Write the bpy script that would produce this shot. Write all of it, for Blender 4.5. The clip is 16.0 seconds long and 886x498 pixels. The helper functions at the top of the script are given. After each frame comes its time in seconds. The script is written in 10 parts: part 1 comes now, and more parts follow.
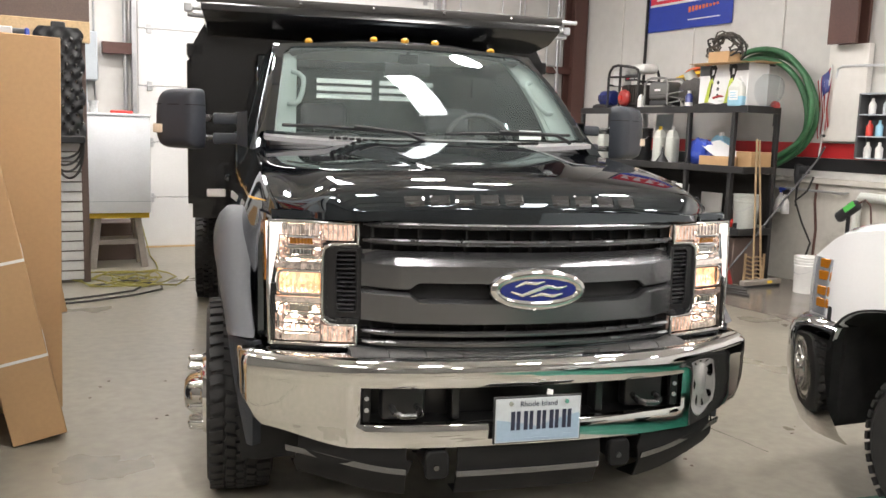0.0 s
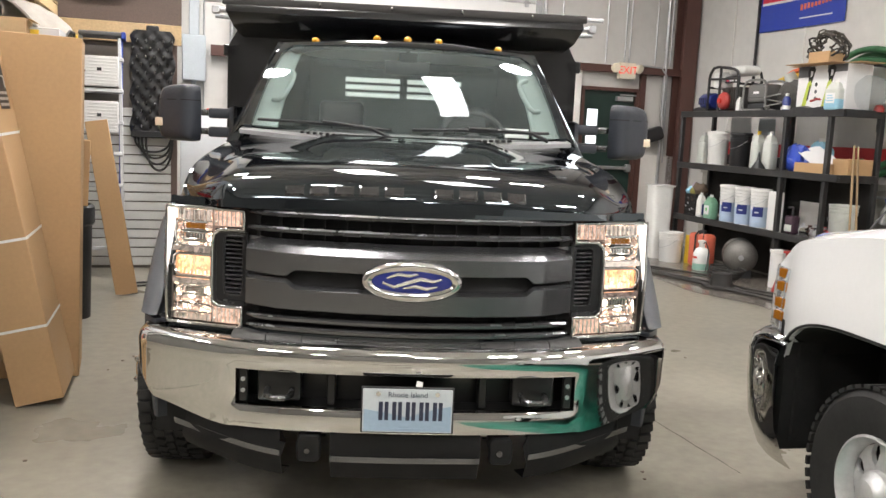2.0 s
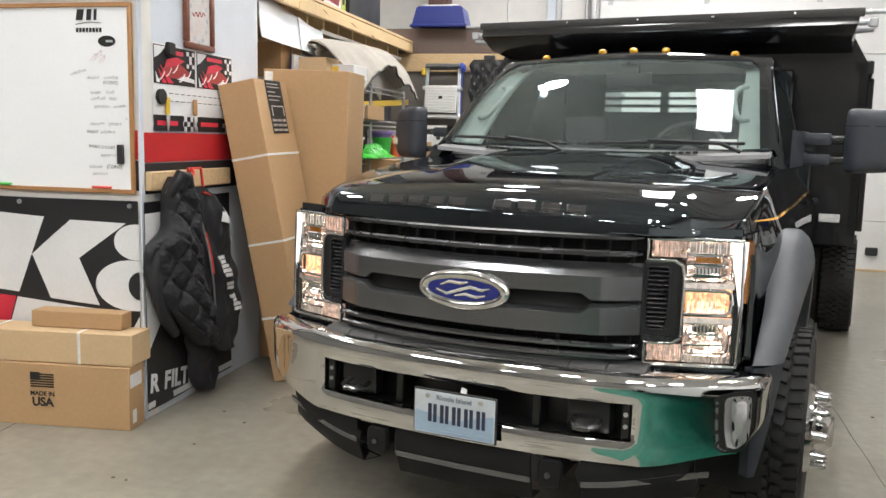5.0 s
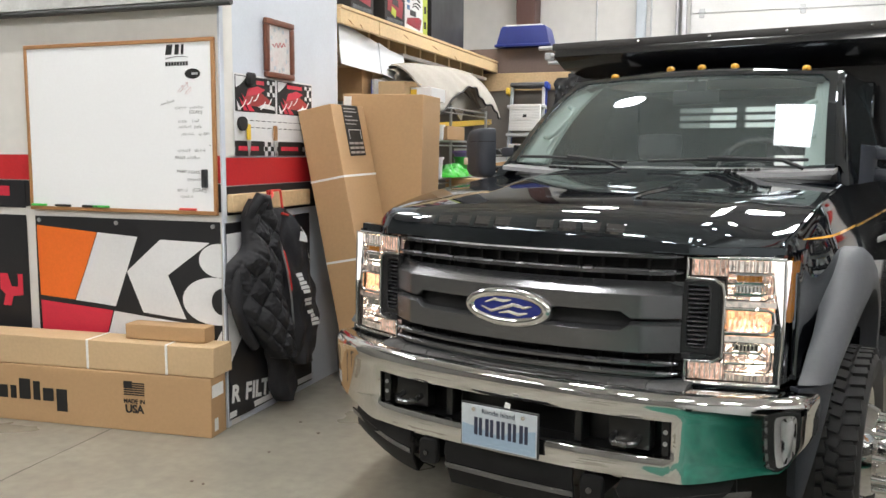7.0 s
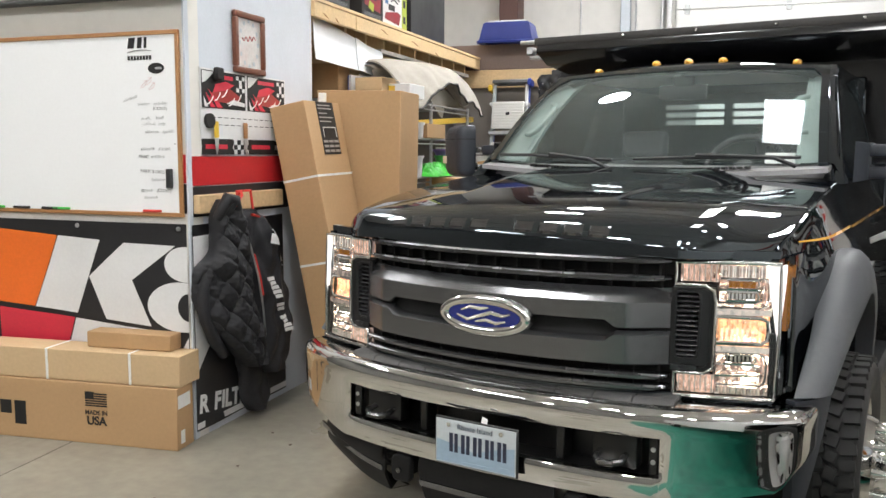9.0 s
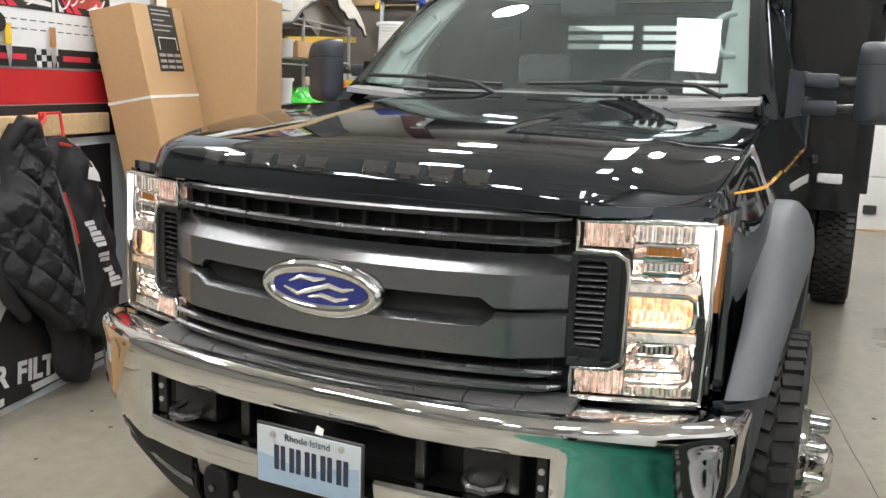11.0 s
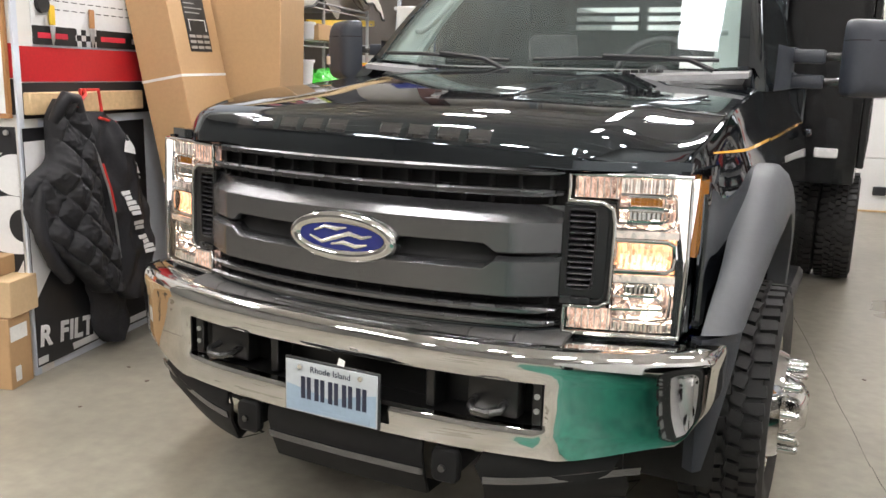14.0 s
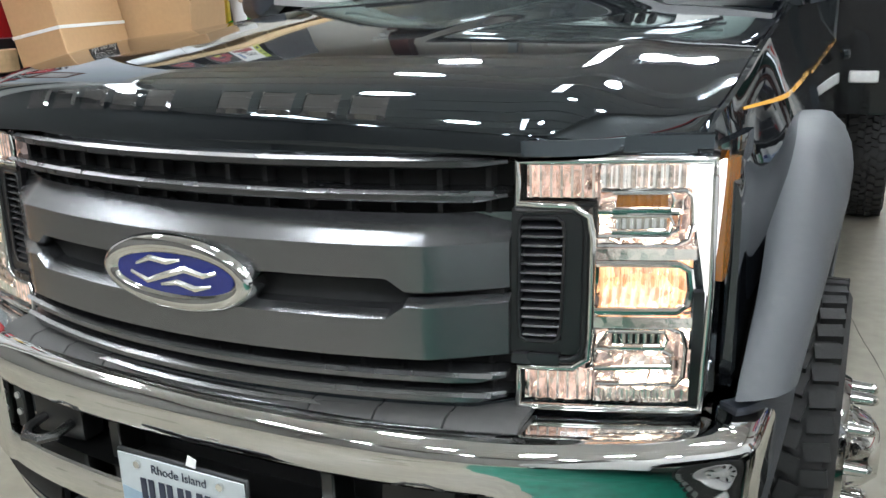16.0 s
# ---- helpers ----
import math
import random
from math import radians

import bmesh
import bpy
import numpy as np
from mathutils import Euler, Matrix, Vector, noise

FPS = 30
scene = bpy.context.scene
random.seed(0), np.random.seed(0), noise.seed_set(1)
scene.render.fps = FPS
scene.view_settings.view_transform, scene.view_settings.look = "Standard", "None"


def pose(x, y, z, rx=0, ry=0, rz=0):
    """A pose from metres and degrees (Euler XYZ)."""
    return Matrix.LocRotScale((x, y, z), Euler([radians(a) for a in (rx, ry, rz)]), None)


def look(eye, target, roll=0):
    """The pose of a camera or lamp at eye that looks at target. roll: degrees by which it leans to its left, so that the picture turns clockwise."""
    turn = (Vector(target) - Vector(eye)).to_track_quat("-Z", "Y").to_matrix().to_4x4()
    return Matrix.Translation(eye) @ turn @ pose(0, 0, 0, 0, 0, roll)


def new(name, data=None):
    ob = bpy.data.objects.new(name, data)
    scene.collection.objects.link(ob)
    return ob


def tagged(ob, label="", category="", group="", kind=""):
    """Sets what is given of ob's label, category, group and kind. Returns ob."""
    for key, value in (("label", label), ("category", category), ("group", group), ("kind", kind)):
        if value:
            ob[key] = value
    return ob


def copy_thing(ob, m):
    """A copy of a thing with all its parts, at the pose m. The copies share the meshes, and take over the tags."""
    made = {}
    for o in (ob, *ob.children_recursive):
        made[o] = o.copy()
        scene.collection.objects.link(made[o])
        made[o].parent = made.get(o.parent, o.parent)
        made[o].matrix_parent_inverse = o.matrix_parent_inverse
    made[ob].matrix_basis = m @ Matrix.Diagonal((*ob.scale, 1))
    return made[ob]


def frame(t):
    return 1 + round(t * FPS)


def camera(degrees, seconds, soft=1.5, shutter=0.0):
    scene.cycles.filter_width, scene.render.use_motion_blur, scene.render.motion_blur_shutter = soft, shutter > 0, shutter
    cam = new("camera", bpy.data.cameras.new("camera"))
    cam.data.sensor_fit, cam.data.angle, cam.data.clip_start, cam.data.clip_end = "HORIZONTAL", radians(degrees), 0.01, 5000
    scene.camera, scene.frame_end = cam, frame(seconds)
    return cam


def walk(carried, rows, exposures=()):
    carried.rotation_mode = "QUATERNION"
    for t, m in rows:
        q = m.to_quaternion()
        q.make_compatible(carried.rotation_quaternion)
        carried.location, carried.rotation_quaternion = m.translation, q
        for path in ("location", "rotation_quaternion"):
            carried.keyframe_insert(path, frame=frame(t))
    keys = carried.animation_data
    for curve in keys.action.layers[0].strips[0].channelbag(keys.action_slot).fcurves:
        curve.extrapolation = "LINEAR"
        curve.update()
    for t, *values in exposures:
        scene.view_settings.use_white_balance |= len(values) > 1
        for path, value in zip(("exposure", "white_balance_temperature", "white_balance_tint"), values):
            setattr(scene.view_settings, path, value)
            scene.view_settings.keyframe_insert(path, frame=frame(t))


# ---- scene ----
cam = camera(55.0, 16.0)
PATH = [
    (0, (-1.049, -2.597, 1.524), (-0.535, -0.683, 1.253), 1.8),
    (0.5, (-0.86, -2.745, 1.546), (-0.517, -0.793, 1.277), 1.4),
    (1, (-0.626, -2.724, 1.508), (-0.325, -0.765, 1.24), 2.1),
    (1.5, (-0.368, -2.694, 1.514), (-0.111, -0.73, 1.238), 2.7),
    (2, (-0.103, -2.791, 1.521), (0.038, -0.815, 1.246), 2.6),
    (2.5, (0.126, -2.779, 1.506), (0.125, -0.798, 1.23), 2.2),
    (3, (0.373, -2.691, 1.514), (0.306, -0.712, 1.233), 2.0),
    (3.5, (0.618, -2.66, 1.51), (0.187, -0.727, 1.23), 1.2),
    (4, (0.835, -2.593, 1.508), (0.191, -0.719, 1.233), 1.3),
    (6.5, (1.433, -2.578, 1.55), (0.383, -0.891, 1.324), 0.4),
    (7, (1.429, -2.577, 1.549), (0.349, -0.909, 1.326), 0.3),
    (7.5, (1.416, -2.587, 1.55), (0.345, -0.912, 1.327), 0.3),
    (8, (1.425, -2.573, 1.551), (0.363, -0.892, 1.331), 0.2),
    (10.5, (1.16, -1.798, 1.515), (0.18, -0.082, 1.208), 1.5),
    (11, (1.126, -1.645, 1.503), (0.29, 0.132, 1.125), 1.7),
    (11.5, (1.202, -1.775, 1.495), (0.411, 0.021, 1.112), 1.6),
    (12, (1.263, -1.88, 1.524), (0.434, -0.104, 1.125), 1.0),
    (12.5, (1.259, -1.884, 1.521), (0.394, -0.124, 1.128), 0.7),
    (13, (1.244, -1.87, 1.502), (0.359, -0.118, 1.118), 1.1),
    (13.5, (1.249, -1.869, 1.511), (0.388, -0.108, 1.116), 1.6),
    (14, (1.268, -1.875, 1.456), (0.397, -0.121, 1.05), 1.6),
    (14.5, (1.137, -1.701, 1.528), (0.259, 0.02, 1.01), 0.0),
    (15, (1.063, -1.535, 1.525), (0.2, 0.18, 0.967), -1.2),
    (15.5, (1.126, -1.323, 1.513), (0.261, 0.393, 0.958), -1.7),
    (16, (1.077, -1.028, 1.458), (0.215, 0.688, 0.9), -1.8),
]
walk(cam, [(t, look(eye, target, roll)) for t, eye, target, roll in PATH], [(0, 0.24, 6650, 13), (1, 0.16, 6500, 12), (1.5, 0.23, 6800, 14), (2, 0.14, 6600, 12), (2.5, 0.24, 6700, 14), (3, 0.28, 6600, 12), (3.5, 0.34, 6800, 15), (4, 0.06, 6450, 11), (6.5, -0.14, 6350, 10), (8, -0.12, 6350, 10), (10.5, 0.06, 6300, 9), (11.5, 0.2, 6400, 11), (12.5, 0.06, 6150, 8), (13, 0.13, 6300, 10), (13.5, 0.16, 6200, 8), (14, 0.22, 6500, 13), (15, 0.22, 6150, 9), (15.5, 0.63, 6850, 19), (16, 0.2, 5850, 6)])

# ---- light ----
B = 13.0
ROOM = pose(0, 0, 0, 0, 0, B)
world = bpy.data.worlds.new("world")
scene.world = world
world.use_nodes = True
world.node_tree.nodes["Background"].inputs[0].default_value = (0.9, 0.95, 1.0, 1)
world.node_tree.nodes["Background"].inputs[1].default_value = 0.3

# ---- materials ----


def material(name, colour, rough=0.5, metal=0.0, coat=0.0, vary=0.12, scale=6.0, fine=60.0, bump=0.0, bump_scale=None, ior=1.5, sheen=0.0, spec=0.5, dirt=None, dirt_amount=0.0, per_object=0.0):
    """A principled surface with variation at a broad and a fine scale, and fine relief."""
    m = bpy.data.materials.new(name)
    m.use_nodes = True
    nt = m.node_tree
    n, ln = nt.nodes, nt.links
    b = n["Principled BSDF"]
    b.inputs["Roughness"].default_value = rough
    b.inputs["Metallic"].default_value = metal
    b.inputs["IOR"].default_value = ior
    b.inputs["Specular IOR Level"].default_value = spec
    b.inputs["Coat Weight"].default_value = coat
    b.inputs["Coat Roughness"].default_value = 0.02
    if sheen:
        b.inputs["Sheen Weight"].default_value = sheen
    tc = n.new("ShaderNodeTexCoord")
    big, small = n.new("ShaderNodeTexNoise"), n.new("ShaderNodeTexNoise")
    big.inputs["Scale"].default_value, big.inputs["Detail"].default_value = scale, 5
    small.inputs["Scale"].default_value, small.inputs["Detail"].default_value = fine, 4
    for t in (big, small):
        ln.new(tc.outputs["Object"], t.inputs["Vector"])
    mixf = n.new("ShaderNodeMath")
    mixf.operation = "ADD"
    ln.new(big.outputs["Fac"], mixf.inputs[0])
    ln.new(small.outputs["Fac"], mixf.inputs[1])
    ramp = n.new("ShaderNodeMapRange")
    ramp.inputs["From Min"].default_value, ramp.inputs["From Max"].default_value = 0.6, 1.4
    ramp.inputs["To Min"].default_value, ramp.inputs["To Max"].default_value = 1 - vary, 1 + vary
    ln.new(mixf.outputs[0], ramp.inputs["Value"])
    hsv = n.new("ShaderNodeHueSaturation")
    hsv.inputs["Color"].default_value = (*colour, 1)
    ln.new(ramp.outputs[0], hsv.inputs["Value"])
    out = hsv.outputs[0]
    if per_object:
        info, pr, h2 = n.new("ShaderNodeObjectInfo"), n.new("ShaderNodeMapRange"), n.new("ShaderNodeHueSaturation")
        pr.inputs["To Min"].default_value, pr.inputs["To Max"].default_value = 1 - per_object, 1 + per_object
        ln.new(info.outputs["Random"], pr.inputs["Value"])
        ln.new(pr.outputs[0], h2.inputs["Value"])
        ln.new(out, h2.inputs["Color"])
        out = h2.outputs[0]
    if dirt:
        spots, sr, mx = n.new("ShaderNodeTexNoise"), n.new("ShaderNodeMapRange"), n.new("ShaderNodeMix")
        spots.inputs["Scale"].default_value, spots.inputs["Detail"].default_value = scale * 0.6, 8
        spots.inputs["Roughness"].default_value = 0.65
        ln.new(tc.outputs["Object"], spots.inputs["Vector"])
        sr.inputs["From Min"].default_value, sr.inputs["From Max"].default_value = 0.5, 0.75
        sr.inputs["To Max"].default_value = dirt_amount
        ln.new(spots.outputs["Fac"], sr.inputs["Value"])
        mx.data_type = "RGBA"
        ln.new(sr.outputs[0], mx.inputs[0])
        ln.new(out, mx.inputs[6])
        mx.inputs[7].default_value = (*dirt, 1)
        out = mx.outputs[2]
    ln.new(out, b.inputs["Base Color"])
    rr = n.new("ShaderNodeMapRange")
    rr.inputs["From Min"].default_value, rr.inputs["From Max"].default_value = 0.3, 0.7
    rr.inputs["To Min"].default_value, rr.inputs["To Max"].default_value = rough * 0.85, min(1, rough * 1.2)
    ln.new(big.outputs["Fac"], rr.inputs["Value"])
    ln.new(rr.outputs[0], b.inputs["Roughness"])
    if bump:
        bt, bn = n.new("ShaderNodeTexNoise"), n.new("ShaderNodeBump")
        bt.inputs["Scale"].default_value, bt.inputs["Detail"].default_value = bump_scale or fine * 2, 6
        ln.new(tc.outputs["Object"], bt.inputs["Vector"])
        bn.inputs["Strength"].default_value, bn.inputs["Distance"].default_value = bump, 0.004
        ln.new(bt.outputs["Fac"], bn.inputs["Height"])
        ln.new(bn.outputs[0], b.inputs["Normal"])
    return m


def glow(name, colour, strength):
    m = bpy.data.materials.new(name)
    m.use_nodes = True
    b = m.node_tree.nodes["Principled BSDF"]
    b.inputs["Base Color"].default_value = (*colour, 1)
    b.inputs["Emission Color"].default_value = (*colour, 1)
    b.inputs["Emission Strength"].default_value = strength
    return m


def pane(name, tint=(0.8, 0.86, 0.84), ior=1.5, rough=0.0, haze=0.0):
    """Thin clear sheet: see-through, with gloss that rises towards grazing angles and, at will, a pale diffuse haze
    mixed in.
    """
    m = bpy.data.materials.new(name)
    m.use_nodes = True
    nt = m.node_tree
    nt.nodes.clear()
    out, mx = nt.nodes.new("ShaderNodeOutputMaterial"), nt.nodes.new("ShaderNodeMixShader")
    tr, gl = nt.nodes.new("ShaderNodeBsdfTransparent"), nt.nodes.new("ShaderNodeBsdfGlossy")
    tr.inputs[0].default_value = (*tint, 1)
    gl.inputs["Roughness"].default_value = rough
    gl.inputs[0].default_value = (0.86, 0.95, 1.0, 1)
    lw, pw, ma = nt.nodes.new("ShaderNodeLayerWeight"), nt.nodes.new("ShaderNodeMath"), nt.nodes.new("ShaderNodeMath")
    lw.inputs["Blend"].default_value = 0.5
    pw.operation, ma.operation = "POWER", "MULTIPLY_ADD"
    pw.inputs[1].default_value = 5.0
    base = ((ior - 1) / (ior + 1)) ** 2
    ma.inputs[1].default_value, ma.inputs[2].default_value = 1 - base, base
    nt.links.new(lw.outputs["Facing"], pw.inputs[0])
    nt.links.new(pw.outputs[0], ma.inputs[0])
    nt.links.new(ma.outputs[0], mx.inputs[0])
    nt.links.new(tr.outputs[0], mx.inputs[1])
    nt.links.new(gl.outputs[0], mx.inputs[2])
    last = mx.outputs[0]
    if haze:
        df, fx, tc, ns, mr = (nt.nodes.new("ShaderNode" + k) for k in ("BsdfDiffuse", "MixShader", "TexCoord", "TexNoise", "MapRange"))
        df.inputs[0].default_value = (0.62, 0.74, 0.72, 1)
        ns.inputs["Scale"].default_value, ns.inputs["Detail"].default_value = 2.2, 3
        nt.links.new(tc.outputs["Object"], ns.inputs["Vector"])
        mr.inputs["From Min"].default_value, mr.inputs["From Max"].default_value = 0.3, 0.7
        mr.inputs["To Min"].default_value, mr.inputs["To Max"].default_value = 0.6 * haze, 1.4 * haze
        nt.links.new(ns.outputs["Fac"], mr.inputs["Value"])
        nt.links.new(mr.outputs[0], fx.inputs[0])
        nt.links.new(last, fx.inputs[1])
        nt.links.new(df.outputs[0], fx.inputs[2])
        last = fx.outputs[0]
    nt.links.new(last, out.inputs[0])
    return m


def glowing_reflector(name, colour, low, high, scale=55.0, relief=0.3):
    """Faceted bright surface of a lamp that is switched on: bulb light is put in as emission, uneven from facet to
    facet.
    """
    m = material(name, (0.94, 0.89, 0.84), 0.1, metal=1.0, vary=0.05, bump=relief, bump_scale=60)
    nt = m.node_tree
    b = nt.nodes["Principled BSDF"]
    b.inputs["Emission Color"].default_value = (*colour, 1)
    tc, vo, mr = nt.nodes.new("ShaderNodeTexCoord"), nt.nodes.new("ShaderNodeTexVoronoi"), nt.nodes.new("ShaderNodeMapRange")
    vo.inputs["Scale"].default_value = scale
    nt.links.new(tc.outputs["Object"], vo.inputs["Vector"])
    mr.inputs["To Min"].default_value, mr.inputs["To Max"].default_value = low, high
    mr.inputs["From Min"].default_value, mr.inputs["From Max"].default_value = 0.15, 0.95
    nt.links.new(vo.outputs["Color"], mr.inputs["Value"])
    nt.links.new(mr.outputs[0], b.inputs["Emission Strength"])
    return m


BLACK_PAINT = material("black_paint", (0.004, 0.0045, 0.006), 0.035, vary=0.2, fine=300, ior=1.95)
BLACK_PAINT.node_tree.nodes["Principled BSDF"].inputs["Specular Tint"].default_value = (0.8, 0.92, 1.0, 1)
BLACK_STEEL = material("black_steel_paint", (0.008, 0.008, 0.009), 0.22, coat=0.5, vary=0.25, bump=0.05, bump_scale=40)
DARK_PLASTIC = material("dark_plastic", (0.02, 0.021, 0.023), 0.45, vary=0.12, bump=0.15, bump_scale=900)
GRILLE_GREY = material("grille_grey_paint", (0.17, 0.172, 0.18), 0.22, metal=0.85, vary=0.08, bump=0.08, bump_scale=900)
# paler metal for the highlight strips on the upper slim bars
BAR_HIGHLIGHT = material("bar_highlight", (0.52, 0.52, 0.54), 0.26, metal=0.9, vary=0.08)
STEP_GREY = material("step_pad_grey", (0.06, 0.059, 0.058), 0.5, vary=0.15, bump=0.3, bump_scale=700)
VALANCE = material("air_dam_black", (0.006, 0.006, 0.0065), 0.6, spec=0.3, vary=0.15, bump=0.1, bump_scale=700)
VENT_BLACK = material("vent_black", (0.011, 0.011, 0.012), 0.35, vary=0.15, bump=0.1, bump_scale=700)
# vent black made paler, for the highlights on fins and foot
VENT_FIN_LIT = material("vent_fin_lit_black", (0.022, 0.022, 0.024), 0.28, vary=0.12)
RECESS = material("recess_black", (0.006, 0.006, 0.006), 0.35, vary=0.2)
DARK_HOOK = material("dark_steel_hook", (0.12, 0.12, 0.12), 0.25, metal=0.9, vary=0.2)
FLARE_GREY = material("flare_grey_plastic", (0.075, 0.08, 0.088), 0.5, vary=0.1, bump=0.2, bump_scale=800)
MIRROR_PLASTIC = material("mirror_plastic", (0.03, 0.035, 0.045), 0.42, vary=0.12, bump=0.2, bump_scale=900)
CHROME = material("chrome", (0.66, 0.655, 0.645), 0.04, metal=1.0, vary=0.02, scale=3)
DULL_CHROME = material("worn_chrome", (0.75, 0.75, 0.73), 0.12, metal=1.0, vary=0.08, scale=3)
# emission on this chrome stands in for light thrown by the bulbs
REFLECTOR = glowing_reflector("glow_reflector", (1.0, 0.66, 0.54), 0.0, 0.42, 60, 0.1)
GLOW_CHROME = glowing_reflector("glow_chrome", (1.0, 0.74, 0.64), 0.0, 0.35, 60, 0.1)
# chrome strip: emission in place of the white it reflects
STRIP_GLOW = glow("strip_reflection_glow", (1.0, 0.96, 0.93), 0.85)
RUBBER = material("tyre_rubber", (0.018, 0.018, 0.018), 0.65, vary=0.2, bump=0.2, dirt=(0.07, 0.063, 0.055), dirt_amount=0.2)
SILVER = material("silver_wheel", (0.62, 0.62, 0.62), 0.35, metal=0.45, vary=0.1)
AMBER = material("amber_lens", (0.34, 0.125, 0.012), 0.15, coat=0.6, vary=0.1, fine=150, bump=0.4, bump_scale=120)
AMBER_ON = glowing_reflector("amber_lamp_lit", (1.0, 0.46, 0.2), 0.7, 2.3, 70)
LAMP_ON = glow("bulb_lit", (1.0, 0.86, 0.68), 14)
ROOF_AMBER = material("roof_amber_lens", (0.72, 0.36, 0.04), 0.2, coat=0.6, vary=0.1)
LENS = pane("clear_lens", (0.97, 0.97, 0.96), 1.45)
# pale diffuse layer stands in for hazy reflection on the dusty windscreen
GLASS = pane("windscreen_glass", (0.9, 0.96, 0.95), 1.7, haze=0.045)
REAR_GLASS = pane("rear_glass", (0.9, 0.96, 0.95), 1.5)
SIDE_GLASS = pane("side_glass", (0.6, 0.64, 0.63), 1.5)
PILLAR_TRIM = material("pillar_trim_grey", (0.2, 0.25, 0.235), 0.7, vary=0.08)
COWL_GREY = material("cowl_grey", (0.3, 0.3, 0.305), 0.32, vary=0.12, bump=0.1, bump_scale=600)
INTERIOR = material("cab_interior_grey", (0.42, 0.43, 0.43), 0.75, vary=0.15)
DASH = material("dash_dark_grey", (0.1, 0.1, 0.1), 0.7, vary=0.15, bump=0.2)
SEAT = material("seat_cloth", (0.09, 0.09, 0.095), 0.9, vary=0.15, bump=0.3)
OVAL_BLUE = material("badge_blue", (0.012, 0.02, 0.16), 0.2, coat=0.6, vary=0.08)
SILVER_SHAPE = material("badge_silver", (0.8, 0.8, 0.82), 0.18, metal=0.9, vary=0.05)
PLATE_BASE = material("plate_sheet", (0.5, 0.54, 0.56), 0.4, vary=0.06)
PLATE_BLUE = material("plate_wave", (0.3, 0.4, 0.5), 0.4, vary=0.1)
PLATE_INK = material("plate_ink", (0.02, 0.025, 0.05), 0.45)
ORANGE_LINE = material("orange_pinstripe", (0.8, 0.42, 0.06), 0.25, coat=0.5)
WHITE_PAINT = material("white_car_paint", (0.8, 0.8, 0.8), 0.2, coat=1.0, vary=0.02)
WELL_BLACK = material("wheel_well_black", (0.012, 0.012, 0.012), 0.85, vary=0.2)
CONCRETE = material("concrete_floor", (0.27, 0.252, 0.205), 0.3, vary=0.24, scale=0.9, fine=14, bump=0.05, bump_scale=30, dirt=(0.15, 0.13, 0.105), dirt_amount=0.7)
DARK_WET = material("stained_concrete", (0.16, 0.14, 0.12), 0.2, vary=0.25, scale=2, fine=20, dirt=(0.06, 0.05, 0.05), dirt_amount=0.6)
WALL_WHITE = material("wall_panel_white", (0.72, 0.7, 0.66), 0.55, vary=0.05, scale=1.5, fine=14, bump=0.06, bump_scale=25, dirt=(0.45, 0.42, 0.37), dirt_amount=0.3)
INSULATION = material("insulation_facing", (0.6, 0.59, 0.565), 0.5, vary=0.06, scale=1.2, fine=9, bump=0.35, bump_scale=5)
DOOR_WHITE = material("garage_door_white", (0.7, 0.7, 0.69), 0.4, vary=0.05, scale=1.5, dirt=(0.5, 0.47, 0.42), dirt_amount=0.3)
STRIPE_RED = material("stripe_red", (0.5, 0.02, 0.025), 0.4, vary=0.12, scale=2)
STRIPE_BLACK = material("stripe_black", (0.015, 0.015, 0.017), 0.45, vary=0.2, scale=2)
OFFICE_BLUE = material("office_side_paint", (0.62, 0.66, 0.72), 0.5, vary=0.05, scale=2, dirt=(0.42, 0.44, 0.48), dirt_amount=0.3)
BROWN_STEEL = material("brown_steel", (0.09, 0.04, 0.032), 0.5, vary=0.2, scale=3)
GALV = material("galvanised_steel", (0.5, 0.51, 0.52), 0.35, metal=0.8, vary=0.15, scale=8)
# dark colour stands in for the dim end of the room in reflections
UNSEEN_WALL = material("unseen_dark_wall", (0.17, 0.165, 0.155), 0.7, vary=0.1, scale=1, bump=0.1, bump_scale=12)
CEILING_MAT = material("ceiling_facing", (0.8, 0.8, 0.79), 0.6, vary=0.08, scale=1, bump=0.3, bump_scale=4)
DOOR_GREEN = material("door_dark_green", (0.014, 0.034, 0.027), 0.4, vary=0.15, scale=2)
WOOD = material("pine_wood", (0.6, 0.43, 0.24), 0.55, vary=0.2, scale=4, fine=40, bump=0.15)
PALE_PINE = material("pale_raw_pine", (0.72, 0.53, 0.29), 0.55, vary=0.14, scale=5, fine=60, bump=0.1)
OAK = material("oak_frame", (0.4, 0.2, 0.08), 0.45, vary=0.2, scale=8, fine=90)
BROWN_BOARD = material("brown_board", (0.14, 0.1, 0.085), 0.6, vary=0.15, scale=3)
CARD = material("cardboard", (0.46, 0.29, 0.145), 0.7, vary=0.07, scale=2.5, fine=50, bump=0.12, bump_scale=120, per_object=0.08)
CARD_LIGHT = material("pale_cardboard", (0.56, 0.4, 0.23), 0.7, vary=0.08, scale=2.5, fine=50, bump=0.12, bump_scale=120)
STRAP = material("white_strap", (0.8, 0.8, 0.78), 0.4)
INK = material("black_ink", (0.009, 0.0085, 0.008), 0.6)
WHITEBOARD = material("whiteboard_enamel", (0.88, 0.89, 0.9), 0.18, vary=0.02, scale=1.5)
VINYL_BLACK = material("vinyl_black", (0.016, 0.016, 0.018), 0.4, vary=0.15, scale=3, bump=0.25, bump_scale=8)
VINYL_WHITE = material("vinyl_white", (0.72, 0.72, 0.72), 0.4, vary=0.05, scale=3, bump=0.25, bump_scale=8)
